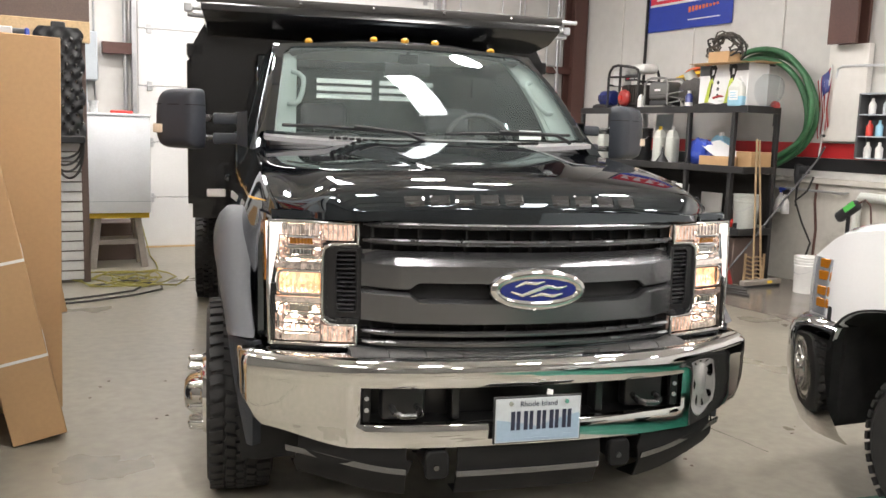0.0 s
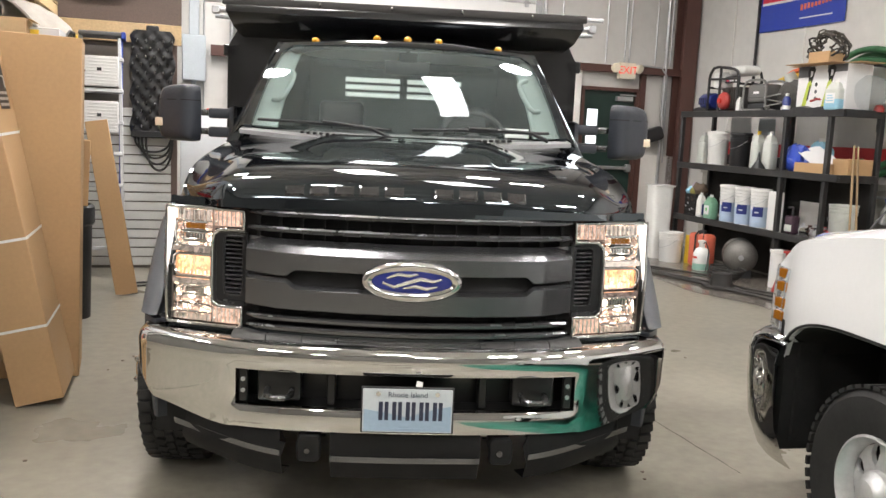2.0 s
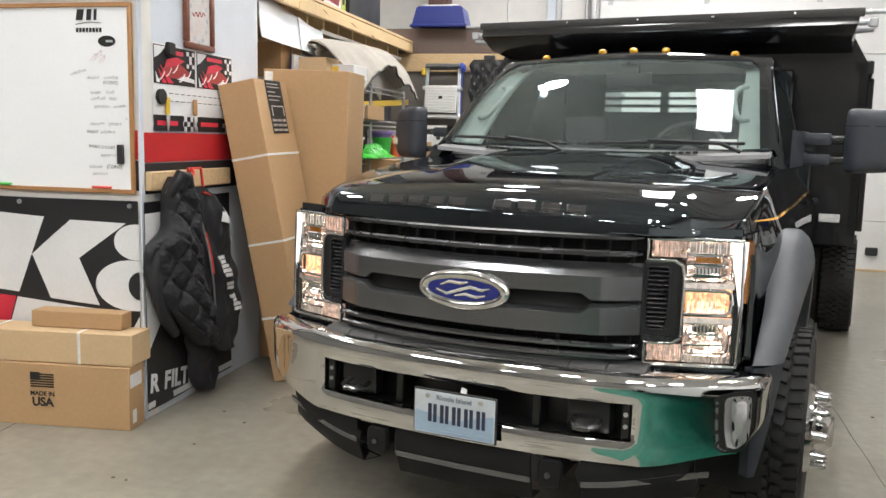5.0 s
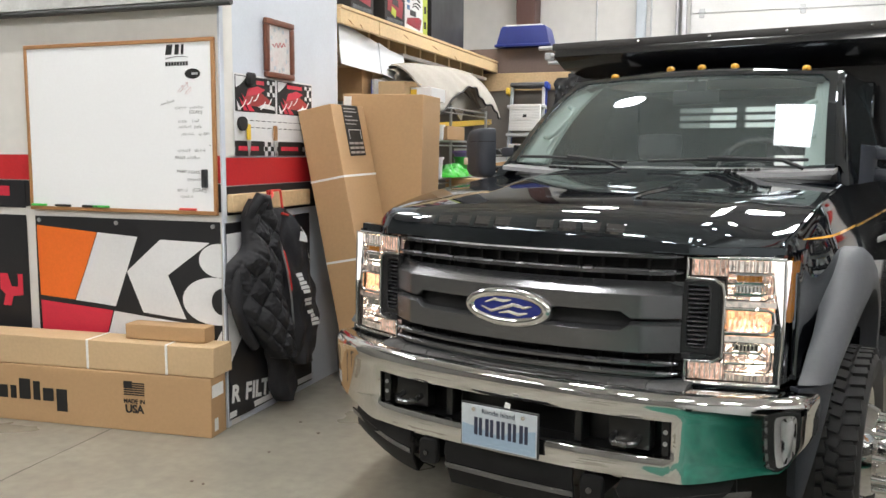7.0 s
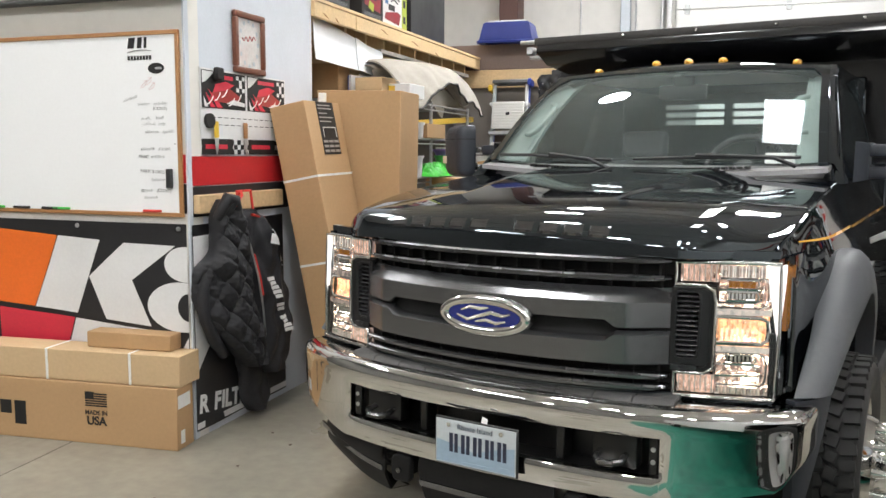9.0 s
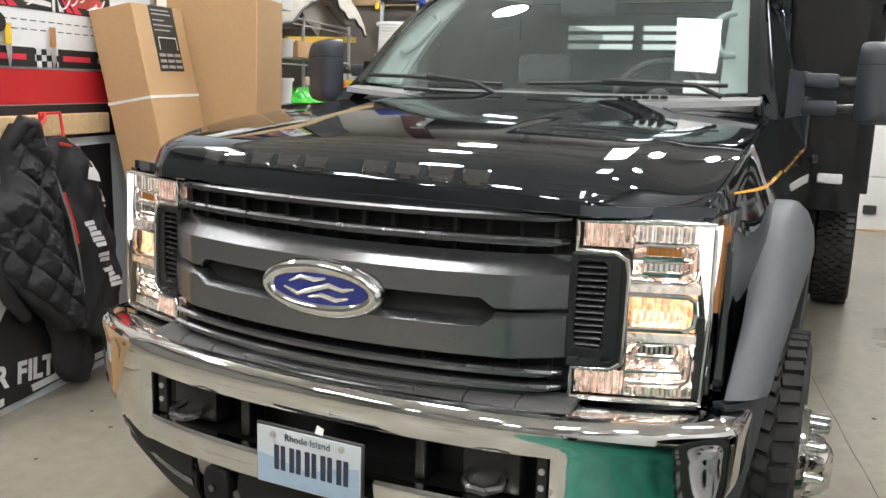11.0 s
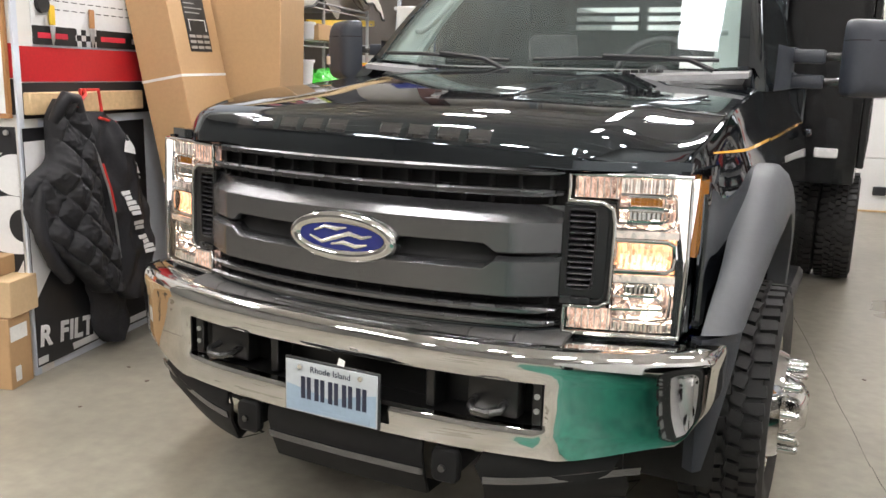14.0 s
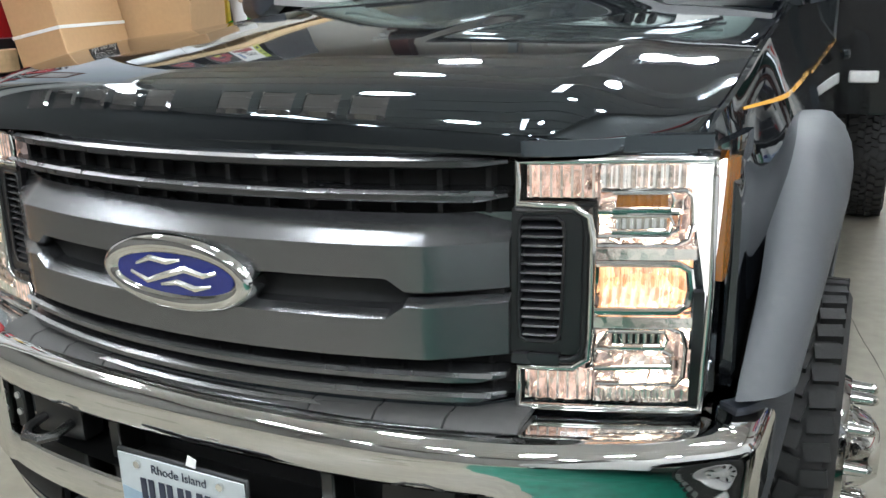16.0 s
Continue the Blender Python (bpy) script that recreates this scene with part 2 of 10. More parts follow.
VINYL_RED = material("vinyl_red", (0.62, 0.03, 0.06), 0.4, vary=0.08, scale=3, bump=0.25, bump_scale=8)
VINYL_ORANGE = material("vinyl_orange", (0.8, 0.16, 0.02), 0.4, vary=0.08, scale=3, bump=0.25, bump_scale=8)
POSTER_BLUE = material("poster_blue", (0.02, 0.05, 0.36), 0.45, vary=0.1)
CLOTH_BLACK = material("black_quilt_cloth", (0.021, 0.021, 0.024), 0.55, spec=0.3, vary=0.3, scale=10, bump=0.25, bump_scale=400)
DULL_RED = material("dull_red_paint", (0.36, 0.035, 0.03), 0.4, vary=0.2)
NAVY = material("navy_plastic", (0.018, 0.03, 0.17), 0.35, vary=0.12)
GREY_TUBE = material("grey_tube", (0.2, 0.2, 0.19), 0.4, vary=0.15)
RED_PLASTIC = material("red_plastic", (0.6, 0.04, 0.03), 0.35, vary=0.1)
BLUE_PLASTIC = material("blue_plastic", (0.03, 0.07, 0.42), 0.35, vary=0.1)
GREEN_PLASTIC = material("green_plastic", (0.08, 0.5, 0.09), 0.35, vary=0.15)
CRUMPLE_GREEN = material("crumpled_green_plastic", (0.05, 0.42, 0.04), 0.25, vary=0.25, scale=9)
YELLOW_PLASTIC = material("yellow_plastic", (0.75, 0.5, 0.04), 0.4, vary=0.12)
ORANGE_PLASTIC = material("orange_plastic", (0.75, 0.16, 0.06), 0.45, vary=0.12)
PURPLE_PLASTIC = material("purple_plastic", (0.3, 0.18, 0.55), 0.4, vary=0.1)
WHITE_PLASTIC = material("white_plastic", (0.74, 0.74, 0.72), 0.4, vary=0.06, dirt=(0.5, 0.48, 0.43), dirt_amount=0.3)
CLEAR_BLUE = material("washer_blue", (0.3, 0.55, 0.7), 0.25, vary=0.1)
WAINSCOT_DIRTY = material("grimy_lower_wall", (0.52, 0.5, 0.45), 0.6, vary=0.1, scale=2.2, fine=14, bump=0.08, bump_scale=25, dirt=(0.16, 0.14, 0.11), dirt_amount=0.85)
ENAMEL = material("white_enamel", (0.8, 0.83, 0.86), 0.35, vary=0.04, dirt=(0.5, 0.5, 0.48), dirt_amount=0.15)
CLOUDY = material("cloudy_plastic", (0.55, 0.57, 0.53), 0.35, vary=0.1, scale=7)
GRIMY_BOARD = material("grimy_dark_board", (0.022, 0.02, 0.018), 0.75, vary=0.3, scale=4)
RACK_GREY = material("dull_rack_grey", (0.1, 0.1, 0.105), 0.5, vary=0.12)
HANDLE_WOOD = material("old_handle_wood", (0.36, 0.25, 0.14), 0.6, vary=0.2, scale=5, fine=40)
SHELF_STEEL = material("black_shelf_steel", (0.014, 0.014, 0.015), 0.45, vary=0.3, scale=6, dirt=(0.08, 0.07, 0.06), dirt_amount=0.4)
HOSE_GREEN = material("green_hose", (0.035, 0.13, 0.055), 0.4, vary=0.35, scale=5, fine=30)
CARPET = material("beige_carpet_liner", (0.37, 0.345, 0.3), 0.9, vary=0.12, bump=0.5, bump_scale=150)
ALU = material("ladder_aluminium", (0.66, 0.67, 0.68), 0.4, metal=0.35, vary=0.1)
GREEN_SHEET = material("green_floor_sheet", (0.012, 0.14, 0.095), 0.45, vary=0.4, scale=3.5, fine=12, dirt=(0.1, 0.24, 0.2), dirt_amount=0.6)
GREY_BOX = material("electrical_grey", (0.45, 0.5, 0.54), 0.45, vary=0.08)
CORD_YELLOW = material("yellow_cord", (0.3, 0.27, 0.06), 0.55, vary=0.15)
CORD_BLACK = material("black_hose_rubber", (0.03, 0.028, 0.026), 0.6, vary=0.2)
LED = glow("led_diffuser", (1.0, 0.98, 0.95), 138)
SKY_PANEL = glow("skylight_panel", (1.0, 0.98, 0.95), 22)
SIGN_FACE = material("exit_sign_face", (0.8, 0.74, 0.6), 0.5)
PLASTIC_BAG = material("clear_plastic_bag", (0.6, 0.62, 0.63), 0.12, coat=0.5, vary=0.2, bump=0.8, bump_scale=12)

# ---- shaping tools ----


def thing(name, label, category, m=None, group="", kind=""):
    ob = new(name)
    ob.empty_display_size = 0.1
    if m is not None:
        ob.matrix_basis = m
    return tagged(ob, label, category, group, kind)


def part(name, bm, mat, parent=None, label="", smooth=38, m=None, kind=""):
    """Links a bmesh as one mesh object under a thing or a part."""
    me = bpy.data.meshes.new(name)
    bmesh.ops.recalc_face_normals(bm, faces=bm.faces[:])
    bm.to_mesh(me)
    bm.free()
    me.materials.append(mat)
    if smooth:
        for p in me.polygons:
            p.use_smooth = True
        me.set_sharp_from_angle(angle=radians(smooth))
    ob = new(name, me)
    if parent is not None:
        ob.parent = parent
    if m is not None:
        ob.matrix_basis = m
    return tagged(ob, label, kind=kind)


def again(ob, m, parent=None):
    """Another object on the same mesh."""
    c = ob.copy()
    scene.collection.objects.link(c)
    c.parent = parent if parent is not None else ob.parent
    c.matrix_basis = m
    return c


def structure(name, bm, mat, label, category, m=None, smooth=38):
    ob = part(name, bm, mat, None, label, smooth, ROOM if m is None else m)
    return tagged(ob, label, category, kind="structure")


def single(name, bm, mat, label, category, m=None, smooth=38, group="", kind=""):
    ob = part(name, bm, mat, None, label, smooth, m)
    return tagged(ob, label, category, group, kind)


def box(bm, a, b, bev=0.0, seg=1, m=None):
    a, b = Vector(a), Vector(b)
    mat = Matrix.LocRotScale((a + b) / 2, None, [abs(v) for v in (b - a)])
    vs = bmesh.ops.create_cube(bm, size=1, matrix=(m @ mat) if m is not None else mat)["verts"]
    if bev:
        es = list({e for v in vs for e in v.link_edges})
        bmesh.ops.bevel(bm, geom=es, offset=bev, segments=seg, affect="EDGES", profile=0.5)
    return bm


def boxed(a, b, bev=0.0, seg=1, m=None):
    return box(bmesh.new(), a, b, bev, seg, m)


def cyl(bm, p0, p1, r0, r1=None, seg=16, caps=True, m=None):
    p0, p1 = Vector(p0), Vector(p1)
    d = p1 - p0
    mat = Matrix.Translation((p0 + p1) / 2) @ d.to_track_quat("Z", "Y").to_matrix().to_4x4()
    bmesh.ops.create_cone(bm, cap_ends=caps, segments=seg, radius1=r0, radius2=r0 if r1 is None else r1, depth=d.length, matrix=(m @ mat) if m is not None else mat)
    return bm


def ball(bm, c, r, squash=(1, 1, 1), seg=16, m=None):
    mat = Matrix.LocRotScale(c, None, [r * s for s in squash])
    bmesh.ops.create_uvsphere(bm, u_segments=seg, v_segments=max(6, seg // 2), radius=1, matrix=(m @ mat) if m is not None else mat)
    return bm


def sheet(bm, rows, wrap=False):
    """Quads over rows of points. Returns the vertices, row by row."""
    vs = [[bm.verts.new(p) for p in row] for row in rows]
    for r0, r1 in zip(vs, vs[1:]):
        n = len(r0)
        for i in range(n if wrap else n - 1):
            j = (i + 1) % n
            bm.faces.new((r0[i], r0[j], r1[j], r1[i]))
    return vs


def slab(bm, rows, off):
    """A sheet with thickness: the rows and the same rows moved by off, closed round the rim."""
    off = Vector(off)
    a = sheet(bm, rows)
    b = sheet(bm, [[Vector(p) + off for p in row] for row in rows])
    ra = a[0] + [r[-1] for r in a[1:]] + a[-1][-2::-1] + [r[0] for r in a[-2:0:-1]]
    rb = b[0] + [r[-1] for r in b[1:]] + b[-1][-2::-1] + [r[0] for r in b[-2:0:-1]]
    for i in range(len(ra)):
        j = (i + 1) % len(ra)
        bm.faces.new((ra[i], ra[j], rb[j], rb[i]))
    return bm


def tube(bm, pts, r, seg=8, closed=False, m=None):
    pts = [Vector(p) if m is None else m @ Vector(p) for p in pts]
    rows, up = [], None
    n = len(pts)
    for i, p in enumerate(pts):
        d = (pts[(i + 1) % n] - pts[i - 1]) if closed else (pts[min(i + 1, n - 1)] - pts[max(i - 1, 0)])
        d.normalize()
        if up is None:
            up = d.orthogonal().normalized()
        up = (up - d * up.dot(d)).normalized()
        side = d.cross(up)
        rr = r(i / (n - 1)) if callable(r) else r
        rows.append([p + rr * (math.cos(a) * up + math.sin(a) * side) for a in (2 * math.pi * k / seg for k in range(seg))])
    if closed:
        rows.append(rows[0])
    vs = sheet(bm, rows, wrap=True)
    if not closed:
        bm.faces.new(vs[0][::-1])
        bm.faces.new(vs[-1])
    return bm


def lathe(bm, prof, seg=32, m=None):
    """Turns (radius, height) pairs round z."""
    rows = []
    for r, h in prof:
        row = [Vector((r * math.cos(2 * math.pi * k / seg), r * math.sin(2 * math.pi * k / seg), h)) for k in range(seg)]
        rows.append([m @ p for p in row] if m is not None else row)
    sheet(bm, rows, wrap=True)
    return bm


def prism(bm, poly, depth, m=None, bev=0.0):
    """A flat outline in x, y given depth along z."""
    fix = (lambda p: m @ Vector(p)) if m is not None else Vector
    lo, hi = [bm.verts.new(fix((x, y, 0))) for x, y in poly], [bm.verts.new(fix((x, y, depth))) for x, y in poly]
    fs = [bm.faces.new(lo[::-1]), bm.faces.new(hi)]
    for i in range(len(poly)):
        j = (i + 1) % len(poly)
        fs.append(bm.faces.new((lo[i], lo[j], hi[j], hi[i])))
    if bev:
        es = list({e for v in lo + hi for e in v.link_edges})
        bmesh.ops.bevel(bm, geom=es, offset=bev, segments=1, affect="EDGES", profile=0.5)
    else:
        bmesh.ops.triangulate(bm, faces=[f for f in fs[:2] if len(f.verts) > 4])
    return bm


def sheet_mesh_closed(rows):
    """A skin round the rows, closed at the last one."""
    bm = bmesh.new()
    vs = sheet(bm, rows, wrap=True)
    bm.faces.new(vs[-1])
    bm.faces.new(list(reversed(vs[0])))
    return bm


def hermite(pairs):
    """A smooth curve through (x, y) pairs."""
    xs, ys = np.array([p[0] for p in pairs], float), np.array([p[1] for p in pairs], float)
    d = np.gradient(ys, xs)

    def f(x):
        x = min(max(x, xs[0]), xs[-1])
        i = int(min(np.searchsorted(xs, x, side="right") - 1, len(xs) - 2))
        h = xs[i + 1] - xs[i]
        t = (x - xs[i]) / h
        return float((2 * t**3 - 3 * t**2 + 1) * ys[i] + (t**3 - 2 * t**2 + t) * h * d[i] + (-2 * t**3 + 3 * t**2) * ys[i + 1] + (t**3 - t**2) * h * d[i + 1])

    return f


def ease(a, b, x):
    t = min(max((x - a) / (b - a), 0.0), 1.0)
    return t * t * (3 - 2 * t)


def lerp(a, b, t):
    return a + (b - a) * t


def spread(a, b, n):
    return [a + (b - a) * i / (n - 1) for i in range(n)]


def panel(bm, x0, x1, z0, z1, yf, depth, nx=8, nz=2):
    """An upright slab whose front follows y = yf(x, z)."""
    rows = [[Vector((x, yf(x, z), z)) for x in spread(x0, x1, nx)] for z in spread(z0, z1, nz)]
    return slab(bm, rows, (0, depth, 0))


def words(name, text, size, mat, parent, m, depth=0.001, label="", bold=0.0):
    """Lettering in the built-in font, laid in the x, y plane of m and centred."""
    cu = bpy.data.curves.new(name, "FONT")
    cu.body, cu.size, cu.extrude, cu.offset, cu.align_x, cu.align_y = text, size, depth, bold, "CENTER", "CENTER"
    tmp = bpy.data.objects.new(name, cu)
    scene.collection.objects.link(tmp)
    me = bpy.data.meshes.new_from_object(tmp.evaluated_get(bpy.context.evaluated_depsgraph_get()))
    bpy.data.objects.remove(tmp)
    me.materials.clear()
    me.materials.append(mat)
    ob = new(name, me)
    if parent is not None:
        ob.parent = parent
    ob.matrix_basis = m
    return tagged(ob, label)



# ---- the building: u along the back wall, v into the depth, turned by B ----
U0, U1, V0, V1, TOP = -7.0, 6.4, -9.0, 8.6, 5.2
GAR = (-0.02, 3.95, 4.4)  # garage door opening: from, to, height
EXIT_DOOR = (4.7, 5.62, 2.25)

bm = bmesh.new()
box(bm, (U0 - 40, V0 - 40, -0.3), (U1 + 40, V1 + 40, 0))
ground = structure("floor", bm, CONCRETE, "smooth pale concrete shop floor with faint stains", "floor")

bm = bmesh.new()
for a, b, z0, z1 in ((U0 - 0.3, GAR[0], 0, TOP), (GAR[0], GAR[1], GAR[2], TOP), (GAR[1], EXIT_DOOR[0], 0, TOP), (EXIT_DOOR[0], EXIT_DOOR[1], EXIT_DOOR[2], TOP), (EXIT_DOOR[1], U1 + 0.3, 0, TOP)):
    box(bm, (a, V1, z0), (b, V1 + 0.25, z1))
wall_back = structure("wall_north", bm, INSULATION, "white faced metal building wall with vertical seams", "wall")
bm = bmesh.new()
box(bm, (U1, V0 - 0.3, 0), (U1 + 0.25, V1, TOP))
wall_right = structure("wall_east", bm, INSULATION, "white faced side wall of the shop", "wall")
# unseen walls, coloured dark so the chrome mirrors a dimmer room
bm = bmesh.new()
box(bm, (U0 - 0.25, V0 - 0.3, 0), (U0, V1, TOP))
structure("wall_west", bm, UNSEEN_WALL, "unseen side wall of the shop, dark for dim reflections", "wall")
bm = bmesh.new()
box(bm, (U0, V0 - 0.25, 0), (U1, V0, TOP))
structure("wall_south", bm, UNSEEN_WALL, "unseen front wall of the shop, dark for dim reflections", "wall")
bm = bmesh.new()
box(bm, (U0 - 0.25, V0 - 0.3, TOP), (U1 + 0.25, V1 + 0.25, TOP + 0.2))
for v in spread(V0 + 0.8, V1 - 0.6, 12):
    box(bm, (U0, v - 0.04, TOP - 0.2), (U1, v + 0.04, TOP - 0.002))
structure("ceiling", bm, CEILING_MAT, "pale insulated roof with steel purlins", "ceiling")

# seams and girts of the back wall
bm = bmesh.new()
for u in (4.35, 5.05, 5.35, 5.85, 6.1):
    cyl(bm, (u, V1 - 0.012, 2.6), (u, V1 - 0.012, TOP), 0.012, seg=6)
for u in (-0.5, -1.2, -2.2):
    cyl(bm, (u, V1 - 0.012, 0), (u, V1 - 0.012, TOP), 0.012, seg=6)
part("seam", bm, GALV, wall_back)
bm = bmesh.new()
box(bm, (3.97, V1 - 0.12, 2.46), (6.3, V1 - 0.004, 2.56))
box(bm, (-0.42, V1 - 0.14, 2.32), (-0.1, V1 - 0.004, 2.45))
part("girt", bm, BROWN_STEEL, wall_back, "brown steel girt")
bm = bmesh.new()
box(bm, (3.98, V1 - 0.1, 0), (4.66, V1 - 0.003, 2.46), 0.006)
part("lining_panel", bm, WALL_WHITE, wall_back, "white lining panel beside the exit door")
bm = bmesh.new()
box(bm, (5.68, V1 - 0.06, 0), (6.28, V1 - 0.003, 1.3), 0.006)
part("lining_panel", bm, WALL_WHITE, wall_back)

# corner columns
bm = bmesh.new()
box(bm, (6.14, V1 - 0.3, 0), (6.37, V1 - 0.27, TOP))
box(bm, (6.14, V1 - 0.06, 0), (6.37, V1 - 0.03, TOP))
box(bm, (6.24, V1 - 0.27, 0), (6.27, V1 - 0.06, TOP))
structure("column", bm, BROWN_STEEL, "brown painted steel corner column", "column")
bm = bmesh.new()
box(bm, (5.62, V1 - 0.07, 0), (5.7, V1 - 0.002, 2.5))
part("door_post", bm, BROWN_STEEL, wall_back, "brown steel door post")
bm = bmesh.new()
box(bm, (-2.2, V1 - 0.35, 0), (-1.95, V1 - 0.02, TOP), 0.01)
structure("column", bm, BROWN_STEEL, "dark brown steel column by the garage door", "column")
bm = bmesh.new()
cyl(bm, (5.98, V1 - 0.1, 0.4), (5.98, V1 - 0.1, TOP), 0.025, seg=10)
cyl(bm, (5.4, V1 - 0.06, 2.6), (5.4, V1 - 0.06, TOP), 0.012, seg=8)
tube(bm, [(5.5, V1 - 0.13, 2.58), (5.9, V1 - 0.13, 2.56), (6.0, V1 - 0.13, 2.45), (6.02, V1 - 0.13, 1.2)], 0.012)
structure("conduit", bm, GALV, "thin grey electrical conduit on the wall", "conduit")
bm = bmesh.new()
cyl(bm, (4.02, V1 - 0.14, 0), (4.02, V1 - 0.14, 4.6), 0.03, seg=10)
box(bm, (3.93, V1 - 0.1, 0), (3.99, V1 - 0.004, 4.5))
for z in (0.8, 1.7, 2.6, 3.4):
    box(bm, (3.98, V1 - 0.18, z), (4.06, V1 - 0.01, z + 0.04))
structure("door_track", bm, GALV, "galvanised vertical track of the garage door", "track")
bm = bmesh.new()
box(bm, (-0.1, V1 - 0.16, 0), (-0.055, V1 - 0.004, 4.5))
cyl(bm, (-0.17, V1 - 0.08, 1.2), (-0.17, V1 - 0.08, 4.6), 0.025, seg=10)
structure("door_track", bm, GALV, "galvanised vertical track of the garage door", "track")

# sectional garage door
door = thing("garage_door", "closed white sectional overhead garage door in the back wall", "garage door", ROOM, kind="structure")
for i, z in enumerate((0.02, 0.625, 1.3, 1.975, 2.65, 3.325, 4.0)):
    h = 0.6 if i == 0 else 0.67
    bm = boxed((GAR[0] + 0.005, V1 + 0.02, z), (GAR[1] - 0.005, V1 + 0.07, min(z + h, 4.39)), 0.008)
    part("door_section", bm, DOOR_WHITE, door)
    if i:
        for u in (0.12, 1.3, 2.62, 3.8):
            bm = boxed((u - 0.03, V1 + 0.0, z - 0.06), (u + 0.03, V1 + 0.021, z + 0.05), 0.004)
            cyl(bm, (u - 0.05, V1 + 0.005, z), (u + 0.05, V1 + 0.005, z), 0.012, seg=8)
            part("hinge", bm, GALV, door)
bm = boxed((3.36, V1 - 0.03, 0.2), (3.5, V1 + 0.018, 0.3), 0.01)
part("lock", bm, DARK_PLASTIC, door, "black slide lock")
bm = boxed((GAR[0], V1 + 0.0, 0.0), (GAR[1], V1 + 0.08, 0.02), 0.004)
part("bottom_seal", bm, WOOD, door, "worn tan bottom seal")

# exit door
ed = thing("exit_door", "dark green steel exit door with a narrow window and push bar", "door", ROOM, kind="structure")
a, b, h = EXIT_DOOR
bm = bmesh.new()
box(bm, (a, V1 - 0.04, 0), (a + 0.05, V1 + 0.2, h), 0.004)
box(bm, (b - 0.05, V1 - 0.04, 0), (b, V1 + 0.2, h), 0.004)
box(bm, (a + 0.05, V1 - 0.04, h - 0.05), (b - 0.05, V1 + 0.2, h), 0.004)
part("frame", bm, BROWN_STEEL, ed, "dark brown door frame")
wu0, wu1, wz0, wz1 = 4.83, 5.0, 1.36, 1.93
bm = bmesh.new()
for c, d, z0, z1 in ((a + 0.05, wu0, 0.01, h - 0.05), (wu1, b - 0.05, 0.01, h - 0.05), (wu0, wu1, 0.01, wz0), (wu0, wu1, wz1, h - 0.05)):
    box(bm, (c, V1 + 0.02, z0), (d, V1 + 0.065, z1))
part("leaf", bm, DOOR_GREEN, ed)
bm = boxed((wu0, V1 + 0.035, wz0), (wu1, V1 + 0.045, wz1))
part("pane", bm, glow("daylight_pane", (0.9, 0.95, 1.0), 1.6), ed, "narrow pane bright with daylight")
bm = boxed((a + 0.06, V1 - 0.06, 1.07), (b - 0.06, V1 - 0.01, 1.12), 0.01)
box(bm, (a + 0.06, V1 - 0.05, 1.04), (a + 0.16, V1 + 0.019, 1.15), 0.01)
box(bm, (b - 0.14, V1 - 0.05, 1.04), (b - 0.06, V1 + 0.019, 1.15), 0.01)
part("push_bar", bm, GALV, ed, "grey push bar")
bm = boxed((5.26, V1 - 0.05, 2.06), (5.52, V1 + 0.019, 2.13), 0.008)
box(bm, (5.3, V1 - 0.06, 2.14), (5.56, V1 - 0.045, 2.16))
part("door_closer", bm, GALV, ed, "grey hydraulic door closer")

# stripes on the right wall
bm = boxed((U1 - 0.006, V0, 1.38), (U1 - 0.002, 7.9, 1.54))
part("stripe", bm, STRIPE_RED, wall_right, "red painted stripe", m=pose(0, 0, 0))
bm = boxed((U1 - 0.006, V0, 1.24), (U1 - 0.002, 7.9, 1.376))
part("stripe", bm, STRIPE_BLACK, wall_right, "black painted stripe")
bm = bmesh.new()
box(bm, (U1 - 0.05, V0, 0), (U1 - 0.003, 7.9, 1.1), 0.004)
box(bm, (U1 - 0.09, V0, 1.1), (U1 - 0.003, 7.9, 1.16), 0.006)
part("wainscot", bm, WAINSCOT_DIRTY, wall_right, "white panelled lower wall with ledge")
bm = bmesh.new()
for v in spread(V0 + 1, 7.5, 12):
    cyl(bm, (U1 - 0.012, v, 1.56), (U1 - 0.012, v, TOP), 0.01, seg=6)
part("seam", bm, WALL_WHITE, wall_right)
bm = bmesh.new()
box(bm, (6.16, 3.57, 2.56), (6.2, 3.9, TOP))
box(bm, (6.34, 3.57, 2.56), (6.38, 3.9, TOP))
box(bm, (6.2, 3.72, 2.56), (6.34, 3.75, TOP))
structure("column", bm, BROWN_STEEL, "brown steel column above the white lining", "column")
bm = boxed((6.3, 3.5, 1.56), (6.38, 3.97, 2.56), 0.006)
part("column_casing", bm, WALL_WHITE, wall_right, "white casing over the lower column")

# skylights in the roof
for i, (u0, u1, v0, v1) in enumerate(((1.02, 1.5, 1.75, 3.3), (0.85, 1.42, -5.2, -3.3), (-4.6, -4.0, 1.1, 3.05), (-4.6, -4.0, -5.2, -3.3), (0.82, 1.42, 6.0, 7.9))):
    sk = thing("skylight", "translucent roof panel bright with daylight", "skylight", ROOM, group="skylights", kind="structure")
    part("panel", boxed((u0, v0, TOP - 0.23), (u1, v1, TOP - 0.215)), SKY_PANEL, sk)
    bm = bmesh.new()
    for a, b in (((u0 - 0.05, v0 - 0.05), (u1 + 0.05, v0)), ((u0 - 0.05, v1), (u1 + 0.05, v1 + 0.05)), ((u0 - 0.05, v0), (u0, v1)), ((u1, v0), (u1 + 0.05, v1))):
        box(bm, (*a, TOP - 0.25), (*b, TOP - 0.004))
    part("frame", bm, WHITE_PLASTIC, sk)

